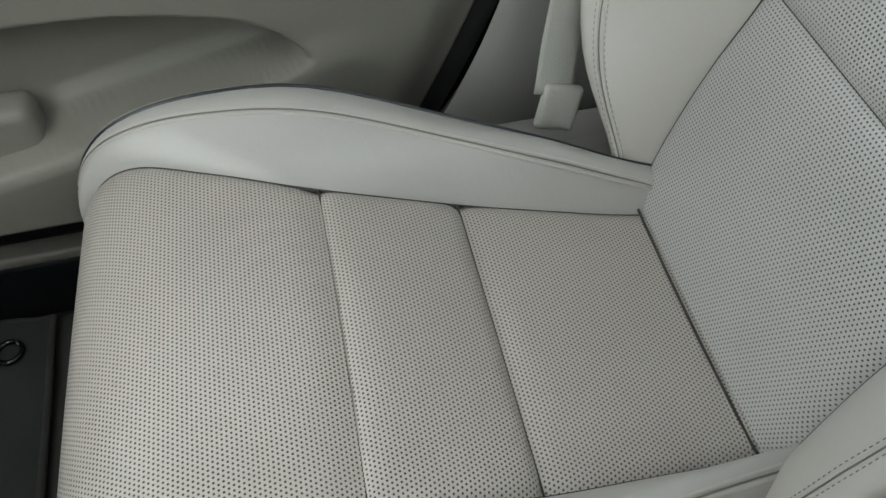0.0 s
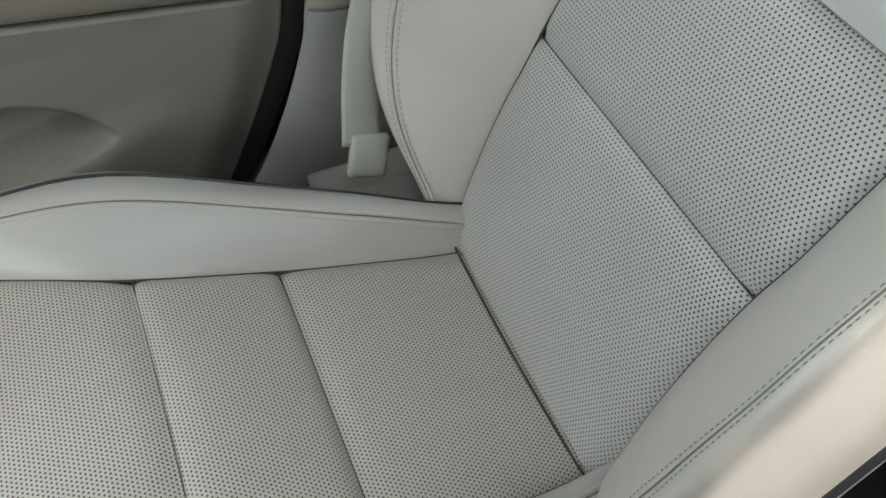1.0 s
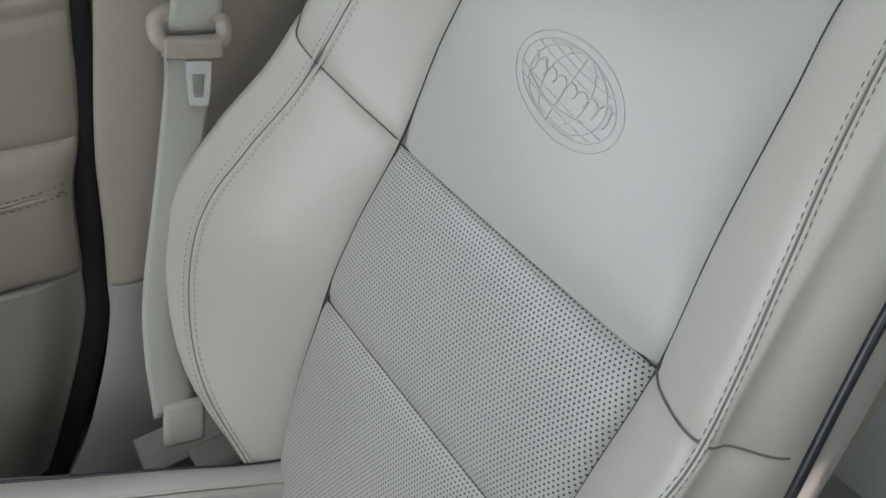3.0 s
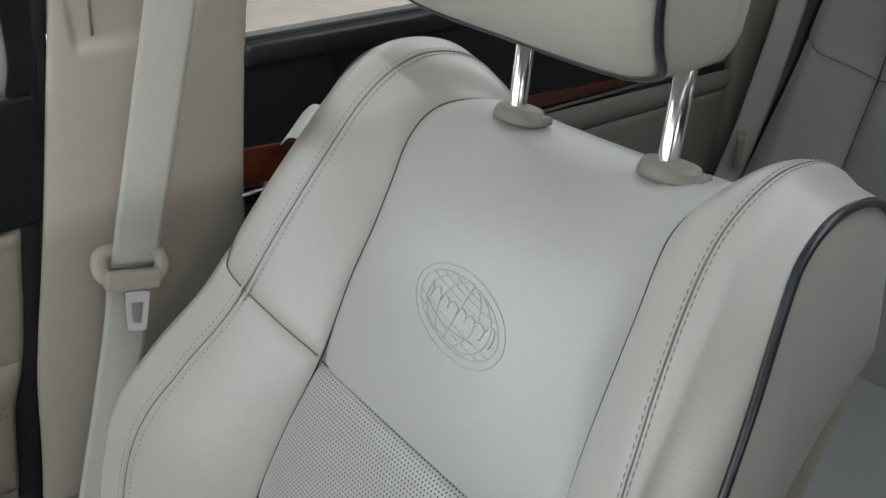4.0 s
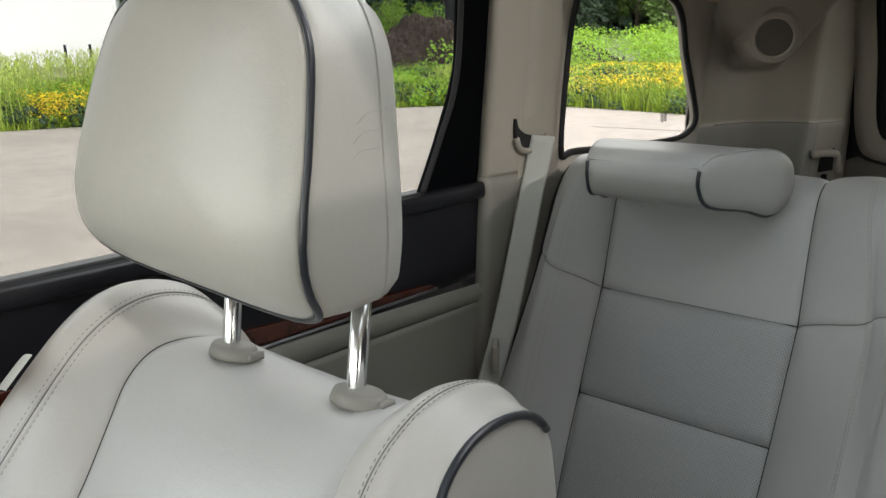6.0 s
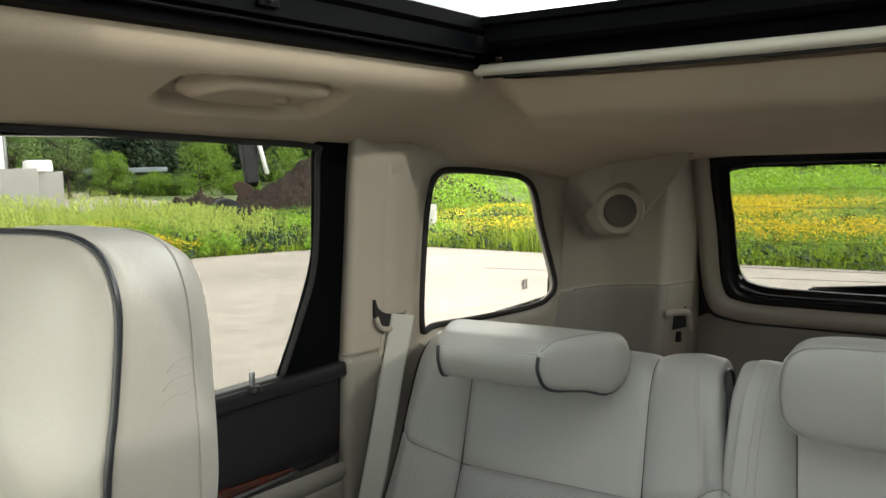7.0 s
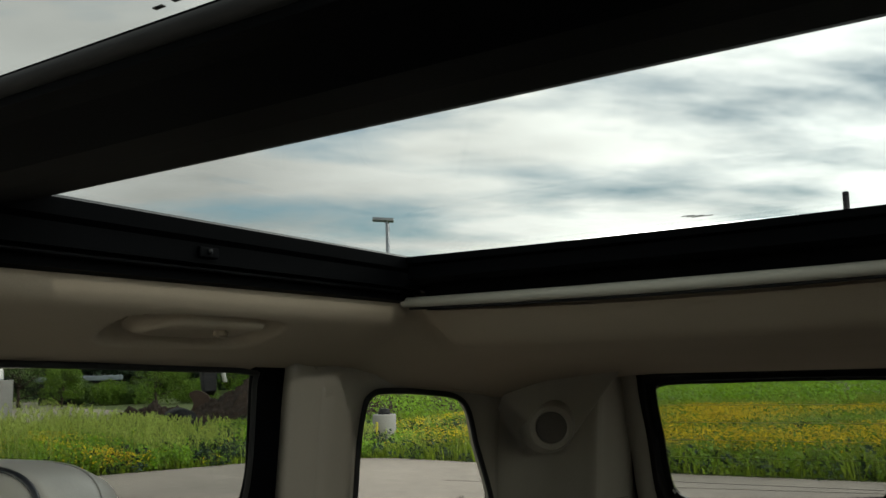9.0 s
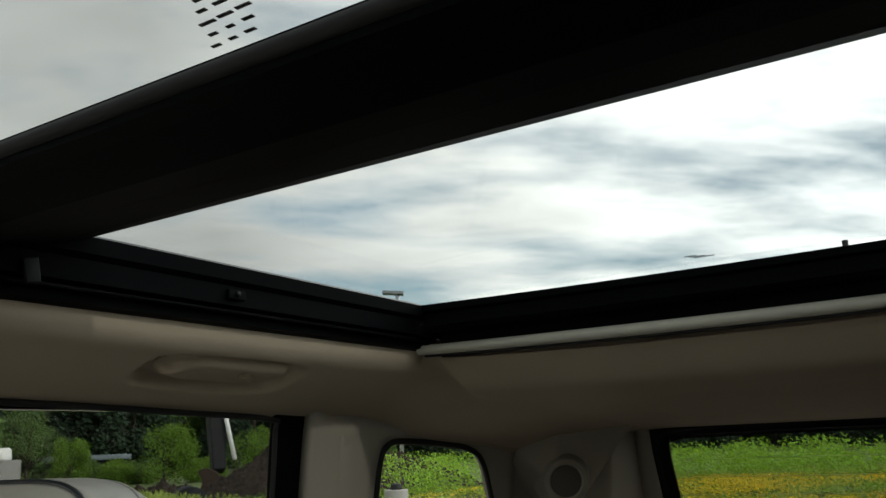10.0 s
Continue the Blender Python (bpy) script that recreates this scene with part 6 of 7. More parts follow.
M_LEAF = material("broad leaves", (0.085, 0.155, 0.03), rough=0.65, vary=0.45, scale=0.5, fine=3, fine_vary=0.4, bump=0)
M_LEAFL = material("bright shrub leaves", (0.115, 0.205, 0.026), rough=0.65, vary=0.35, scale=0.7, fine=3, fine_vary=0.3, bump=0)
M_WEED = material("bright green weeds", (0.17, 0.32, 0.035), rough=0.65, vary=0.4, scale=0.6, fine=3, fine_vary=0.4, bump=0)
M_LEAFD = material("dark wood foliage", (0.026, 0.054, 0.028), rough=0.8, vary=0.5, scale=0.3, fine=2, fine_vary=0.4, bump=0)


def leafy(m, colour, share):
    """Thin leaves let some of the light through."""
    n, l = m.node_tree.nodes, m.node_tree.links
    pieces, shade, mul = n.new("ShaderNodeNewGeometry"), n.new("ShaderNodeMapRange"), n.new("ShaderNodeMixRGB")
    shade.inputs["To Min"].default_value, shade.inputs["To Max"].default_value = 0.25, 1.75
    mul.blend_type = "MULTIPLY"
    mul.inputs[0].default_value = 1.0
    l.new(pieces.outputs["Random Per Island"], shade.inputs["Value"])
    l.new(n["Principled BSDF"].inputs["Base Color"].links[0].from_socket, mul.inputs[1])
    l.new(shade.outputs[0], mul.inputs[2])
    l.new(mul.outputs[0], n["Principled BSDF"].inputs["Base Color"])
    tl, mx = n.new("ShaderNodeBsdfTranslucent"), n.new("ShaderNodeMixShader")
    tl.inputs[0].default_value = (*colour, 1)
    mx.inputs[0].default_value = share
    l.new(n["Principled BSDF"].outputs[0], mx.inputs[1])
    l.new(tl.outputs[0], mx.inputs[2])
    l.new(mx.outputs[0], n["Material Output"].inputs[0])


leafy(M_GRASS, (0.26, 0.36, 0.04), 0.22)
leafy(M_GRASSL, (0.45, 0.52, 0.15), 0.30)
leafy(M_WEED, (0.30, 0.50, 0.04), 0.35)
leafy(M_LEAFL, (0.22, 0.36, 0.04), 0.35)
leafy(M_FLOWER, (0.80, 0.60, 0.02), 0.35)
M_BARK = material("bark", (0.06, 0.045, 0.035), rough=0.95, vary=0.3, scale=3)
M_WHITE = material("white painted metal", (0.70, 0.71, 0.72), rough=0.6, vary=0.04, scale=0.5, fine=6)
M_PRECAST = material("pale precast concrete", (0.28, 0.28, 0.28), rough=0.85, vary=0.12, scale=2, fine=20)
M_MACHINE = material("dark machine paint", (0.012, 0.013, 0.016), rough=0.6, vary=0.3, scale=1, spec=0.2)
M_RUST = material("rusty bucket", (0.040, 0.022, 0.016), rough=0.8, vary=0.4, scale=3)
M_BLUEROOF = material("blue grey sheet roof", (0.16, 0.20, 0.24), rough=0.5, vary=0.1)

ground = part("ground", box_bm(900, 900, 0.4, pose(0, 0, -0.26)), M_SOILG)
tagged(ground, "green meadow ground reaching to the horizon", "ground", kind="structure")
pad = [(-40, 30), (-40, -11.9), (0.6, -12.0), (3.1, -12.05), (6.7, -12.55), (8.6, -12.75), (9.7, -12.45), (10.9, -11.2), (12.0, -9.1), (12.8, -7.6), (14.5, -4.5), (17, 0), (24, 30)]
pav = plate("pavement", [(x, y, -0.06) for x, y in pad], M_CONC, (0, 0, 0.06), None, "", closed_spline=False)
tagged(pav, "pale worn concrete yard under the car", "pavement", kind="structure")
for nm_y, nm_slope, x0, x1 in ((-11.03, 0.106, -8.0, 6.2),):
    box("joint", x1 - x0, 0.010, 0.004, pose((x0 + x1) / 2, nm_y + nm_slope * (x0 + x1) / 2, 0.0015, 0, 0, 6.05), M_DIRT, pav, "dark joint between slabs", 0)
far = plate("far_pavement", [(31.5, -27.0, -0.06), (44, -31.5, -0.06), (56, -38, -0.06), (80, -48, -0.06), (120, -30, -0.06), (120, 40, -0.06), (42, 40, -0.06), (26, -5, -0.06), (27, -17, -0.06)], M_CONC, (0, 0, 0.03), None, "", closed_spline=False)
tagged(far, "pale concrete lane beyond the grass strip", "pavement", kind="structure")


def inside(poly, x, y):
    c = False
    for (x0, y0), (x1, y1) in zip(poly, poly[1:] + poly[:1]):
        if (y0 > y) != (y1 > y) and x < (x1 - x0) * (y - y0) / (y1 - y0) + x0:
            c = not c
    return c


FARP = [(31.5, -27.0), (44, -31.5), (56, -38), (80, -48), (120, -30), (120, 40), (42, 40), (26, -5), (27, -17)]


def tallness(x, y):
    """The strip beside the yard is tall towards the lane and low beside the earth heap."""
    return 0.42 + 0.63 * smooth(47.0, 58.0, math.degrees(math.atan2(x + 0.3, 0.13 - y))) if x > 9 else 1.0


def blades(name, mat, count, region, height, width, label, seed, keep=lambda x, y: True, lean=0.3):
    """A stand of bent blades, as one mesh."""
    rng = random.Random(seed)
    verts, faces = [], []
    made = 0
    while made < count:
        x, y = rng.uniform(region[0], region[1]), rng.uniform(region[2], region[3])
        if inside(pad, x, y) or inside(FARP, x, y) or not keep(x, y):
            made += 0.2
            continue
        clump = 0.60 + 1.1 * noise.noise(Vector((x * 0.55, y * 0.55, seed))) + 0.5 * noise.noise(Vector((x * 1.7, y * 1.7, seed + 5)))
        h = height * rng.uniform(0.55, 1.1) * max(0.35, clump + 0.25) * tallness(x, y)
        a = rng.uniform(0, 6.283)
        dx, dy = math.cos(a), math.sin(a)
        w = width * rng.uniform(0.6, 1.3)
        b = rng.uniform(0, 6.283)
        lx, ly = math.cos(b) * h * lean * rng.random(), math.sin(b) * h * lean * rng.random()
        k = len(verts)
        verts += [(x - dx * w, y - dy * w, -0.06), (x + dx * w, y + dy * w, -0.06), (x + dx * w * 0.7 + lx * 0.4, y + dy * w * 0.7 + ly * 0.4, h * 0.6), (x - dx * w * 0.7 + lx * 0.4, y - dy * w * 0.7 + ly * 0.4, h * 0.6), (x + lx, y + ly, h)]
        faces += [(k, k + 1, k + 2, k + 3), (k + 3, k + 2, k + 4)]
        made += 1
    ob = from_data(name, verts, faces, mat, None, "", smooth=False)
    return tagged(ob, label, "grass", kind="stuff")


def heads(name, mat, count, region, z0, z1, size, label, seed, dens=0.0, patch=0.3):
    """Small flower heads of four petals each, as one mesh."""
    rng = random.Random(seed)
    verts, faces = [], []
    n = 0
    while n < count:
        x, y = rng.uniform(region[0], region[1]), rng.uniform(region[2], region[3])
        if inside(pad, x, y) or inside(FARP, x, y) or noise.noise(Vector((x * patch, y * patch * 1.5, seed))) < dens + rng.uniform(-0.15, 0.15):
            n += 0.1
            continue
        z = rng.uniform(z0, z1) * tallness(x, y)
        s = size * rng.uniform(0.6, 1.3)
        k = len(verts)
        t = rng.uniform(-0.5, 0.5)
        verts += [(x - s, y, z), (x, y - s, z + t * s), (x + s, y, z), (x, y + s, z - t * s), (x, y, z - s * 0.8), (x, y, z + s * 0.5)]
        faces += [(k, k + 1, k + 5), (k + 1, k + 2, k + 5), (k + 2, k + 3, k + 5), (k + 3, k, k + 5), (k, k + 4, k + 1), (k + 2, k + 4, k + 3)]
        n += 1
    ob = from_data(name, verts, faces, mat, None, "", smooth=False)
    return tagged(ob, label, "flowers", kind="stuff")


RIGHT = (9, 26, -26, -4)
BACK = (-10, 14, -34, -11.9)
blades("grass_strip", M_GRASS, 70000, RIGHT, 0.40, 0.014, "tall green meadow grass beside the yard", 1, lean=0.9)
blades("grass_strip", M_GRASSL, 4500, (10, 22, -20, -5), 0.78, 0.006, "pale seeding grass standing taller", 2, lean=0.6)
blades("meadow_grass", M_GRASS, 80000, BACK, 0.36, 0.013, "green meadow grass behind the yard", 3, lean=0.9)
blades("meadow_grass", M_GRASSL, 45000, (-10, 14, -30, -13), 0.46, 0.006, "pale grass stems in the meadow", 4, lean=0.7)
heads("meadow_flowers", M_FLOWER, 75000, (-10, 14, -24.5, -13.4), 0.20, 0.46, 0.016, "yellow wildflowers in the meadow", 6, -0.04)
heads("meadow_flowers", M_FLOWER, 24000, (10, 18, -17, -6), 0.14, 0.50, 0.021, "yellow wildflowers in the grass strip", 7, 0.14, 0.8)


def plumes(name, mat, count, region, label, seed):
    """Tall thin stems, each with a drooping feathery head of small spikelets, in loose groups."""
    rng = random.Random(seed)
    verts, faces = [], []
    n = 0
    while n < count:
        x, y = rng.uniform(region[0], region[1]), rng.uniform(region[2], region[3])
        if inside(pad, x, y) or inside(FARP, x, y) or noise.noise(Vector((x * 0.5, y * 0.5, seed))) < rng.uniform(-0.1, 0.3):
            n += 0.05
            continue
        h = rng.uniform(0.75, 1.25) * (0.15 + 0.85 * tallness(x, y))
        a, lean = rng.uniform(0, 6.283), rng.uniform(0.05, 0.30)
        dx, dy = math.cos(a), math.sin(a)
        at = lambda t: Vector((x + dx * lean * h * t * t, y + dy * lean * h * t * t, h * (t - 0.10 * t ** 4)))
        k = len(verts)
        for t in (0.0, 0.35, 0.7, 1.0):
            p = at(t)
            verts += [p + Vector((-dy * 0.0035, dx * 0.0035, 0)), p + Vector((dy * 0.0035, -dx * 0.0035, 0))]
        faces += [(k + 2 * j, k + 2 * j + 1, k + 2 * j + 3, k + 2 * j + 2) for j in range(3)]
        for _ in range(16):
            t = rng.uniform(0.70, 1.02)
            b = rng.uniform(0, 6.283)
            out = 0.11 * h * (1.05 - t) / 0.35 * rng.uniform(0.2, 1.0) + 0.008
            p = at(t) + Vector((math.cos(b) * out, math.sin(b) * out, rng.uniform(-0.02, 0.03)))
            l, w = rng.uniform(0.018, 0.034), 0.008
            q = Vector((-math.sin(b), math.cos(b), 0)) * w
            k = len(verts)
            verts += [p + Vector((0, 0, l)), p + q, p - Vector((0, 0, l)), p - q]
            faces.append((k, k + 1, k + 2, k + 3))
        n += 1
    ob = from_data(name, verts, faces, mat, None, "", smooth=False)
    return tagged(ob, label, "grass", kind="stuff")


plumes("seed_heads", M_GRASSL, 2600, (9.5, 20, -16, -5), "pale feathery grass seed heads", 8)


def leaf_cloud(verts, faces, rng, centre, radius, count, size, squash=0.9):
    for _ in range(count):
        while True:
            p = Vector((rng.uniform(-1, 1), rng.uniform(-1, 1), rng.uniform(-1, 1)))
            if 0.35 < p.length < 1:
                break
        p = Vector((p.x * radius, p.y * radius, p.z * radius * squash)) + Vector(centre)
        n = Vector((rng.gauss(0, 1), rng.gauss(0, 1), rng.gauss(0, 1) + 0.6)).normalized()
        a = n.orthogonal().normalized()
        b = n.cross(a)
        s = size * rng.uniform(0.6, 1.4)
        k = len(verts)
        verts += [p - a * s, p - b * s * 0.55, p + a * s, p + b * s * 0.55 + n * s * 0.2]
        faces.append((k, k + 1, k + 2, k + 3))


def tree(name, label, x, y, height, spread, mat, seed, clumps=16, leaves=130, size=0.28, trunk=True, category="tree", low=0.25):
    rng = random.Random(seed)
    t = thing(name, label, category)
    t.location = (x, y, -0.06)
    tv, tf = [], []
    top = Vector((rng.uniform(-0.3, 0.3), rng.uniform(-0.3, 0.3), height * 0.75))
    r0 = height * 0.018 + 0.03
    trunk_pts = [Vector((0, 0, 0)), top * 0.4 + Vector((rng.uniform(-0.2, 0.2), 0, 0)), top]
    verts, faces = [], []
    v, f = tube_data(spline(trunk_pts, 8), r0, 7)
    for i in range(8):
        for k in range(7):
            c = sum((v[i * 7 + q] for q in range(7)), Vector()) / 7
            v[i * 7 + k] = c + (v[i * 7 + k] - c) * (1 - 0.8 * i / 8)
    tv += v
    tf += f
    for c in range(clumps):
        a = rng.uniform(0, 6.283)
        hz = rng.uniform(low, 0.95)
        rr = spread * math.sqrt(max(0.05, 1 - ((hz - 0.5) / 0.55) ** 2)) * rng.uniform(0.35, 0.85)
        p = Vector((math.cos(a) * rr, math.sin(a) * rr, height * hz))
        leaf_cloud(verts, faces, rng, p, spread * rng.uniform(0.28, 0.5), leaves, size)
        base = len(tv)
        v, f = tube_data([Vector((0, 0, height * hz * 0.6)), p], r0 * 0.3, 5)
        tv += v
        tf += [tuple(q + base for q in face) for face in f]
    from_data("trunk", tv, tf, M_BARK, t, "branching trunk")
    from_data("crown", verts, faces, mat, t, "leafy crown", smooth=False)
    return t


def at_bearing(az, dist):
    a = radians(az)
    return 0.0 - 0.3 + dist * math.sin(a), 0.13 - dist * math.cos(a)


# leafy weeds among the grass at the edge of the yard
tufts = thing("grass_weeds", "leafy green weeds among the grass", "weeds", kind="stuff")
wv, wf = [], []
rw = random.Random(41)
for k in range(5200):
    x, y = rw.uniform(-9, 19), rw.uniform(-22, -5)
    if inside(pad, x, y) or inside(FARP, x, y):
        continue
    r = rw.uniform(0.12, 0.38) * (0.4 + 0.6 * tallness(x, y)) * (0.75 + 0.9 * abs(noise.noise(Vector((x * 0.4, y * 0.4, 5)))))
    leaf_cloud(wv, wf, rw, (x, y, r * 0.9 - 0.04), r, 30, 0.034, 1.1)
from_data("foliage", wv, wf, M_LEAFL, tufts, smooth=False)
# dark green herbs, their dark colour also standing for shade between tufts
clumps = {M_LEAFD: [[], []], M_WEED: [[], []]}
for k in range(5200):
    x, y = rw.uniform(9, 17), rw.uniform(-16, -4)
    v = noise.noise(Vector((x * 0.9, y * 0.9, 77)))
    if inside(pad, x, y) or inside(FARP, x, y) or abs(v) < 0.12:
        continue
    r = rw.uniform(0.08, 0.20) if v > 0 else rw.uniform(0.12, 0.30) * (0.3 + 0.7 * tallness(x, y))
    leaf_cloud(*clumps[M_LEAFD if v > 0 else M_WEED], rw, (x, y, r * (0.9 if v > 0 else 1.3)), r, 24, 0.032, 1.2)
for mat, label in ((M_LEAFD, "dark green low herbs in the grass strip"), (M_WEED, "bright green leafy tufts in the grass strip")):
    tuft = thing("strip_herbs", label, "weeds", kind="stuff")
    from_data("foliage", *clumps[mat], mat, tuft, smooth=False)
# dark foliage added as the shade low in the grass
herbs = thing("gap_herbs", "low herbs coloured dark for the shade between the grass", "weeds", kind="stuff")
wv, wf = [], []
for k in range(2200):
    x, y = rw.uniform(-9, 19), rw.uniform(-20, -5)
    if inside(pad, x, y) or inside(FARP, x, y):
        continue
    r = rw.uniform(0.10, 0.28)
    leaf_cloud(wv, wf, rw, (x, y, r * 0.8 - 0.04), r, 34, 0.04, 0.9)
from_data("foliage", wv, wf, M_LEAFD, herbs, smooth=False)
# bank of weeds behind the meadow
weeds = thing("weed_bank", "bright green leafy weeds behind the meadow", "weeds", kind="stuff")
wv, wf = [], []
rw = random.Random(31)
for k in range(560):
    az = rw.uniform(-36, 42)
    x, y = at_bearing(az, rw.uniform(26.5, 48))
    if inside(FARP, x, y):
        continue
    r = rw.uniform(0.5, 1.0)
    leaf_cloud(wv, wf, rw, (x, y, r * 0.62), r, 150, 0.055, 0.85)
from_data("foliage", wv, wf, M_WEED, weeds, smooth=False)

# shrubs and small trees in front of the wood
rng = random.Random(11)
SHRUBS = ((57.9, 60, 4.7, 2.1, 0), (55.6, 58, 2.9, 1.2, 1), (50.0, 56, 3.3, 1.9, 1), (44.0, 58, 3.0, 2.0, 1), (41.8, 60, 2.8, 2.0, 1), (61.0, 64, 4.8, 2.0, 0), (63.5, 66, 5.4, 2.2, 0),
          (54.8, 62, 1.5, 1.3, 0), (52.6, 60, 1.3, 1.4, 1), (51.5, 60, 1.2, 1.3, 0), (47.4, 57, 1.4, 1.4, 1), (59.6, 58, 1.8, 1.3, 0))
for az, d, h, s, bright in SHRUBS:
    x, y = at_bearing(az, d)
    tree("shrub", "bright green leafy shrub at the edge of the wood" if bright else "mid green leafy shrub at the edge of the wood", x, y, h, s, M_LEAFL if bright else M_LEAF, rng.randrange(999), clumps=24, leaves=320, size=0.055, category="shrub", low=0.10)
# the wood behind
for k in range(46):
    az = -32 + 104 * k / 45 + rng.uniform(-1, 1)
    d = rng.uniform(78, 102)
    x, y = at_bearing(az, d)
    tree("forest_tree", "tall dark green tree of the wood behind", x, y, rng.uniform(10.0, 12.5), rng.uniform(3.0, 4.5), M_LEAFD if rng.random() < 0.8 else M_LEAF, rng.randrange(999), clumps=22, leaves=170, size=0.27, low=0.08)
bank = thing("wood_edge", "dense dark wood closing the horizon", "wood", kind="stuff")
wv, wf = [], []
rw = random.Random(21)
for k in range(110):
    az = -60 + 140 * k / 109
    x, y = at_bearing(az, 112 + rw.uniform(-5, 5))
    for q in range(3):
        leaf_cloud(wv, wf, rw, (x, y, 2.5 + 4.5 * q), 5.0, 170, 1.25)
from_data("foliage", wv, wf, M_LEAFD, bank, smooth=False)


# earth mound
def mound(name, cx, cy, rx, ry, h, seed, label):
    def fn(u, q):
        r = q
        a = 2 * math.pi * u
        bump = 1 + 0.25 * noise.noise(Vector((math.cos(a) * 1.5, math.sin(a) * 1.5, seed)))
        x, y = cx + rx * r * math.cos(a) * bump, cy + ry * r * math.sin(a) * bump
        z = h * 0.85 * (1 - r * r) ** 1.3 * (1 + 0.45 * noise.noise(Vector((x * 0.6, y * 0.6, seed)))) + 0.25 * noise.noise(Vector((x * 1.7, y * 1.7, seed + 3))) * (1 - r) + 0.30 * abs(noise.noise(Vector((x * 2.3, y * 2.3, seed + 5)))) + 0.22 * abs(noise.noise(Vector((x * 5, y * 5, seed)))) + 0.08 * noise.noise(Vector((x * 11, y * 11, seed)))
        return Vector((x, y, z - 0.08 - 0.1 * r))
    ob = grid(name, fn, steps(0, 1, 200), steps(1, 0.001, 70), M_DIRT, None, "", smooth=False)
    return tagged(ob, label, "earth mound")


mx, my = at_bearing(41.2, 33)
mound("earth_mound", mx, my, 5.2, 3.6, 1.75, 3, "large heap of dark brown dug earth")
mx, my = at_bearing(50.3, 27)
mound("earth_heap", mx, my, 2.6, 1.8, 0.75, 8, "low row of brown earth clods")
mx, my = at_bearing(37.0, 36)
mound("earth_mound", mx, my, 5.0, 3.0, 1.5, 13, "dark heap of dug earth behind the grass")

# culvert pipe lying in the grass
px, py = at_bearing(48.4, 24)
pipe = thing("drain_pipe", "dark corrugated drain pipe lying in the grass", "pipe")
vv, ff = tube_data([(px, py, 0.27), (px + 1.6, py - 1.2, 0.27)], 0.42, 24)
from_data("pipe_shell", vv, ff, M_MACHINE, pipe, "dark plastic shell").modifiers.new("wall", "SOLIDIFY").thickness = 0.04
for k in range(5):
    t = 0.1 + 0.2 * k
    c = Vector((px + 1.6 * t, py - 1.2 * t, 0.27))
    sd = Vector((1.6, -1.2, 0)).normalized().cross(Vector((0, 0, 1)))
    tube("pipe_rib", [c + sd * (0.43 * math.cos(a)) + Vector((0, 0, 0.43 * math.sin(a))) for a in steps(0, 6.2832, 21)[:-1]], 0.03, M_MACHINE, pipe, closed=True)

# precast marker drum
dx, dy = at_bearing(35.4, 18.4)
drum = thing("concrete_drum", "white precast concrete drum with a dark cap by the yard", "drum")
part("drum_body", cyl_bm(0.25, 0.25, 0.72, pose(dx, dy, 0.30), 28, 0.02), M_PRECAST, drum)
part("drum_cap", cyl_bm(0.14, 0.10, 0.12, pose(dx, dy, 0.72), 20, 0.02), M_MACHINE, drum, "dark cap")
bx, by = at_bearing(35.9, 18.12)
box("drum_stripe", 0.04, 0.04, 0.30, pose(bx, by, 0.36), M_FLOWER, drum, "faded yellow stripe", 0.004)

# street lamp
lx, ly = at_bearing(35.0, 45)
lamp = thing("street_lamp", "grey yard lamp on a tall square pole", "street lamp")
box("lamp_pole", 0.16, 0.16, 9.7, pose(lx, ly, 4.8), M_STEEL, lamp, "grey steel pole", 0.01)
box("lamp_head", 1.15, 0.45, 0.20, pose(lx + 0.25, ly + 0.05, 9.72, 0, -4, 35), M_STEEL, lamp, "flat lamp head", 0.04)
box("lamp_arm", 0.30, 0.10, 0.08, pose(lx + 0.05, ly, 9.60, 0, 0, 35), M_STEEL, lamp, "", 0.01)

# excavator arm reaching over the mound
ex = thing("excavator", "dark excavator with boom, stick and bucket at the earth heap", "excavator")


def B(az, dist, z):
    x, y = at_bearing(az, dist)
    return Vector((x, y, z))


def beam_between(name, a, b, w0, w1, mat, parent, label=""):
    verts, faces = [], []
    d = (b - a).normalized()
    s = d.cross(Vector((0, 0, 1))).normalized()
    u = s.cross(d)
    for p, w in ((a, w0), (a.lerp(b, 0.5), (w0 + w1) / 2 * 1.05), (b, w1)):
        for q, r in ((-1, -1), (1, -1), (1, 1), (-1, 1)):
            verts.append(p + s * (q * w * 0.45) + u * (r * w * 0.5))
    for j in range(2):
        for k in range(4):
            faces.append((j * 4 + k, j * 4 + (k + 1) % 4, (j + 1) * 4 + (k + 1) % 4, (j + 1) * 4 + k))
    faces += [(3, 2, 1, 0), (8, 9, 10, 11)]
    ob = from_data(name, verts, faces, mat, parent, label, smooth=False)
    b2 = ob.modifiers.new("edge", "BEVEL")
    b2.width = 0.04
    return ob


beam_between("boom", B(47.10, 36.5, 3.9), B(41.00, 37.5, 3.3), 0.75, 1.0, M_MACHINE, ex, "dark boom")
beam_between("stick", B(47.10, 36.5, 4.0), B(46.80, 35.5, 0.9), 0.85, 0.55, M_MACHINE, ex, "dark stick")
tube("hydraulic_rod", [B(46.65, 35.9, 3.7), B(45.80, 35.0, 1.35)], 0.09, M_WHITE, ex, "bright hydraulic rod")
tube("hydraulic_rod", [B(47.10, 36.3, 4.1), B(46.60, 36.0, 3.5)], 0.10, M_WHITE, ex, "bright hydraulic joint")
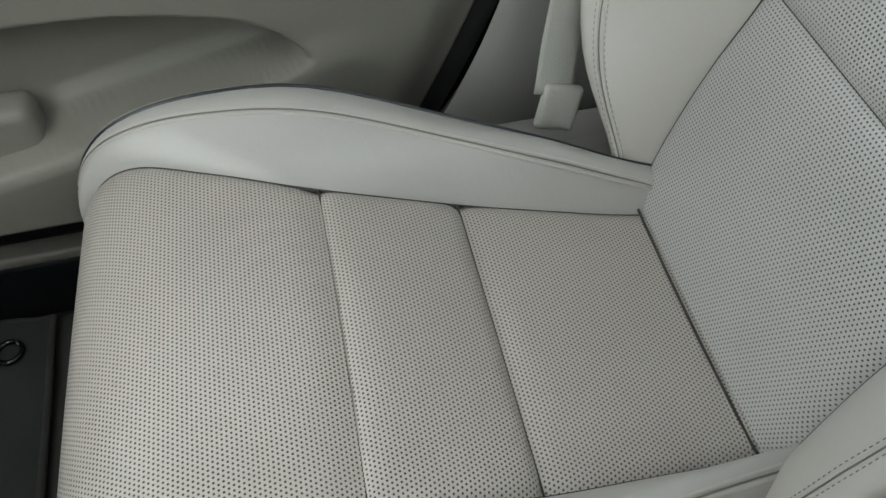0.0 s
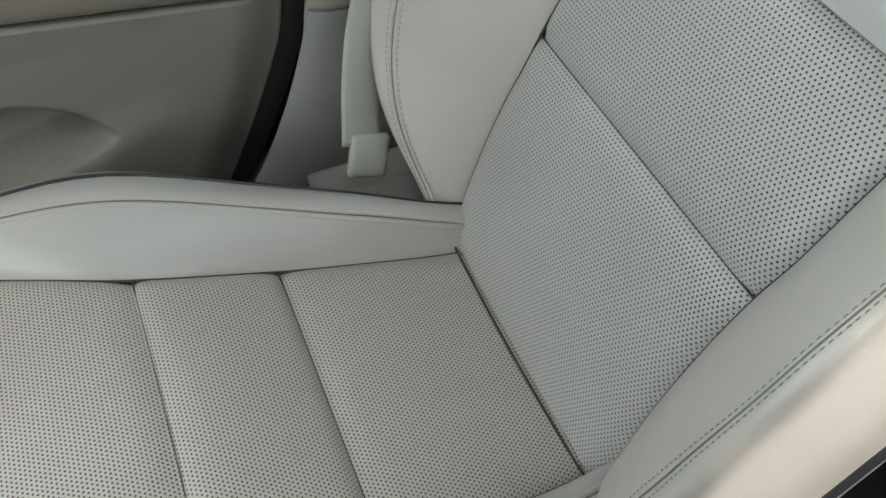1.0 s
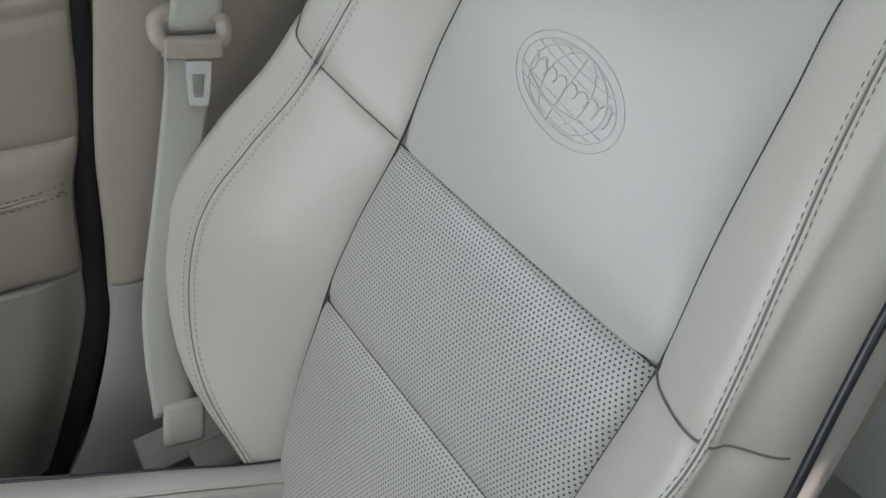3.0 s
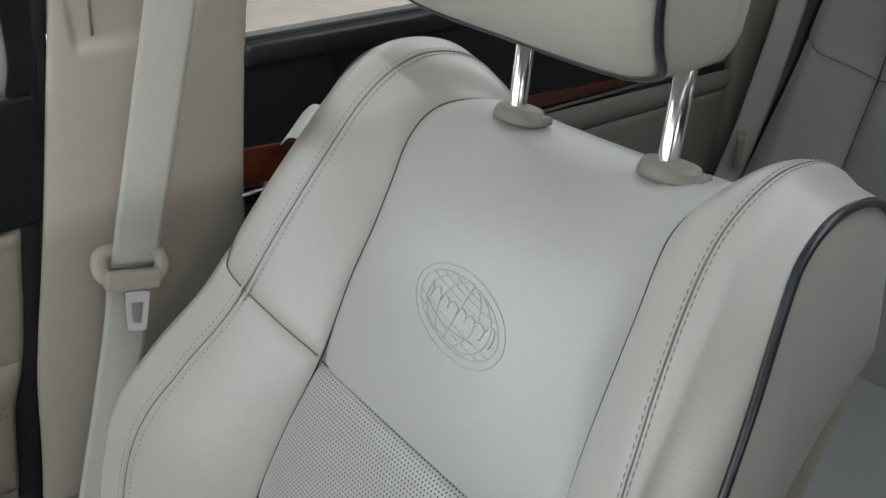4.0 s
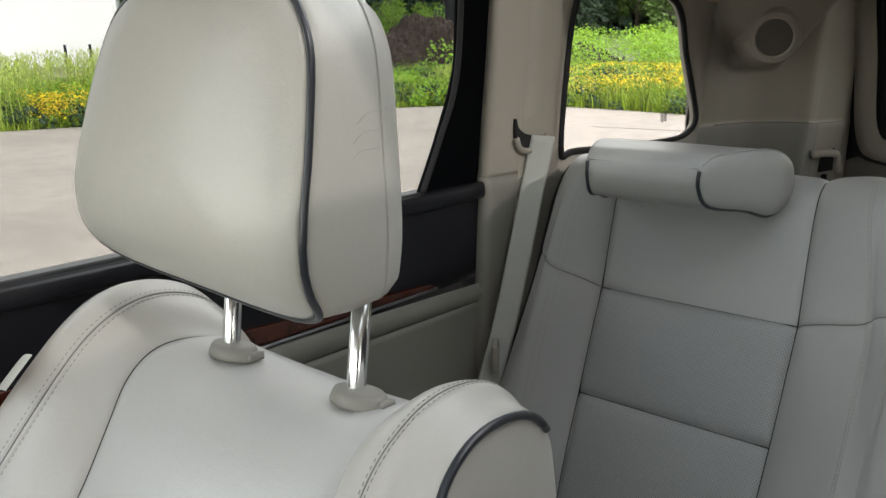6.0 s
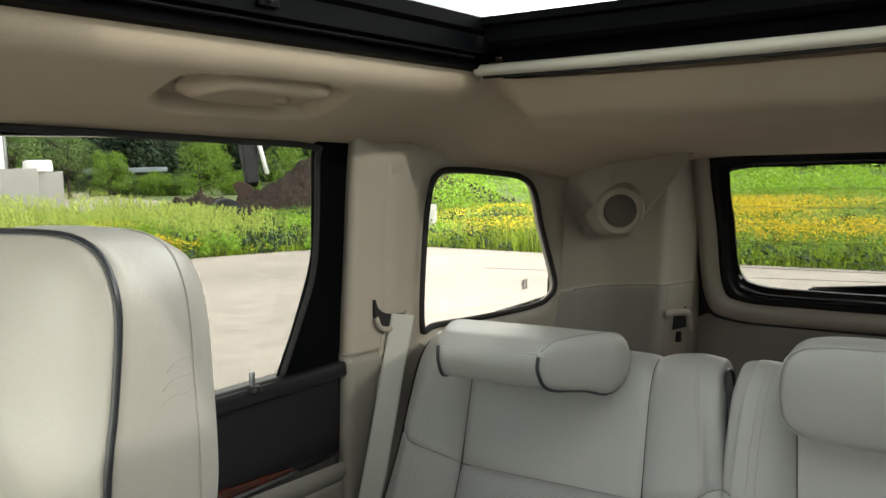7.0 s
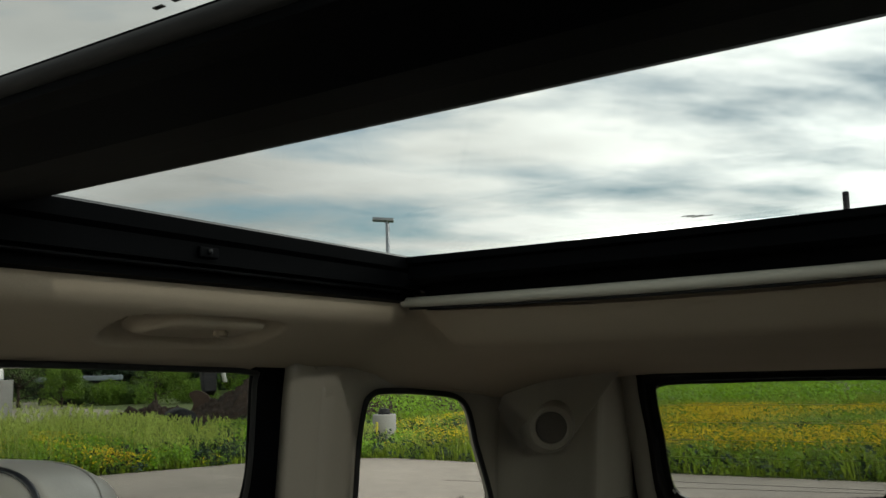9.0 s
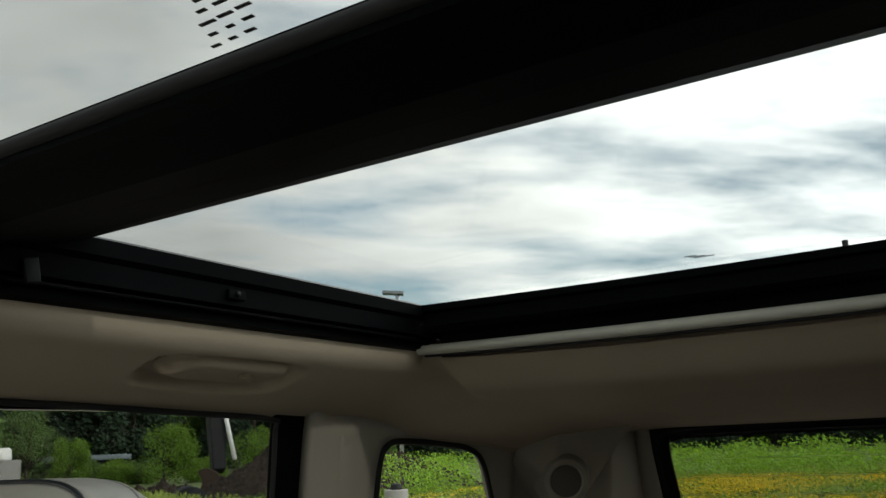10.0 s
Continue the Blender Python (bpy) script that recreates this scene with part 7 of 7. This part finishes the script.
for k in range(2):
    c = B(45.0 - 0.9 * k, 36.2, 3.60)
    box("boom_marking", 0.42, 0.02, 0.16, Matrix.Translation(c) @ pose(0, 0, 0, 0, 6, 44.5), M_WHITE, ex, "white marking bar", 0)
bk = [(0.0, 0.0), (0.5, 0.15), (0.85, 0.55), (0.8, 1.05), (0.4, 1.3), (0.1, 1.2), (0.25, 0.8), (0.1, 0.4)]
c0 = B(47.75, 34.4, -0.25)
plate("bucket", [c0 + Vector((-0.75 * p[0] + 0.2, -0.75 * p[0] + 0.2, p[1])) for p in bk], M_RUST, (0.6, -0.6, 0), ex, "rusty bucket", 40)
box("cab_body", 2.6, 2.2, 1.9, Matrix.Translation(B(39.0, 39, 1.7)) @ pose(0, 0, 0, 0, 0, 40), M_MACHINE, ex, "machine body", 0.1)
for s in (-1, 1):
    box("crawler", 3.2, 0.6, 0.8, Matrix.Translation(B(39.0 + s * 1.3, 39, 0.36)) @ pose(0, 0, 0, 0, 0, 40), M_RUBBER, ex, "", 0.2)

# white building, concrete blocks and low far roof
wx, wy = at_bearing(67.0, 52)
wb = thing("white_building", "tall white clad building beyond the lane", "building")
part("wall", box_bm(12, 10, 9, Matrix.Translation((wx, wy, 4.3)) @ pose(0, 0, 0, 0, 0, -30), 0.05), M_WHITE, wb, "white cladding", smooth=False)
box("corner_strip", 0.12, 0.12, 9, Matrix.Translation(B(61.3, 47.2, 4.4)), M_STEEL, wb, "grey corner strip", 0.01)
for az, d, w, h, nm in ((60.8, 40, 1.6, 1.9, "block"), (60.0, 43, 2.6, 1.75, "block")):
    c = B(az, d, h / 2 - 0.06)
    blk = thing("concrete_block", "large grey concrete block at the lane", "concrete block")
    box("block_body", w, 1.0, h, Matrix.Translation(c) @ pose(0, 0, 0, 0, 0, 62), M_PRECAST, blk, "", 0.03)
tank = thing("white_tank", "small white tank standing on the block", "tank")
part("tank_body", cyl_bm(0.65, 0.6, 0.55, Matrix.Translation(B(59.6, 43, 1.95)), 24, 0.1), M_WHITE, tank)
for az in (64.6, 63.2):
    post = thing("fence_post", "dark post beside the lane", "post", group="posts by the lane")
    tube("post_shaft", [B(az, 38, -0.06), B(az, 38, 1.1)], 0.06, M_MACHINE, post)
sh = thing("far_shed", "low shed with a blue grey roof in front of the wood", "shed")
c = B(54.6, 66, 0)
box("shed_wall", 5.0, 4.0, 1.6, Matrix.Translation(c + Vector((0, 0, 0.75))) @ pose(0, 0, 0, 0, 0, 55), M_MACHINE, sh, "dark wall", 0.02)
box("shed_roof", 5.6, 4.6, 0.35, Matrix.Translation(c + Vector((0, 0, 1.72))) @ pose(0, 0, 0, 0, 0, 55), M_BLUEROOF, sh, "blue grey roof", 0.05)
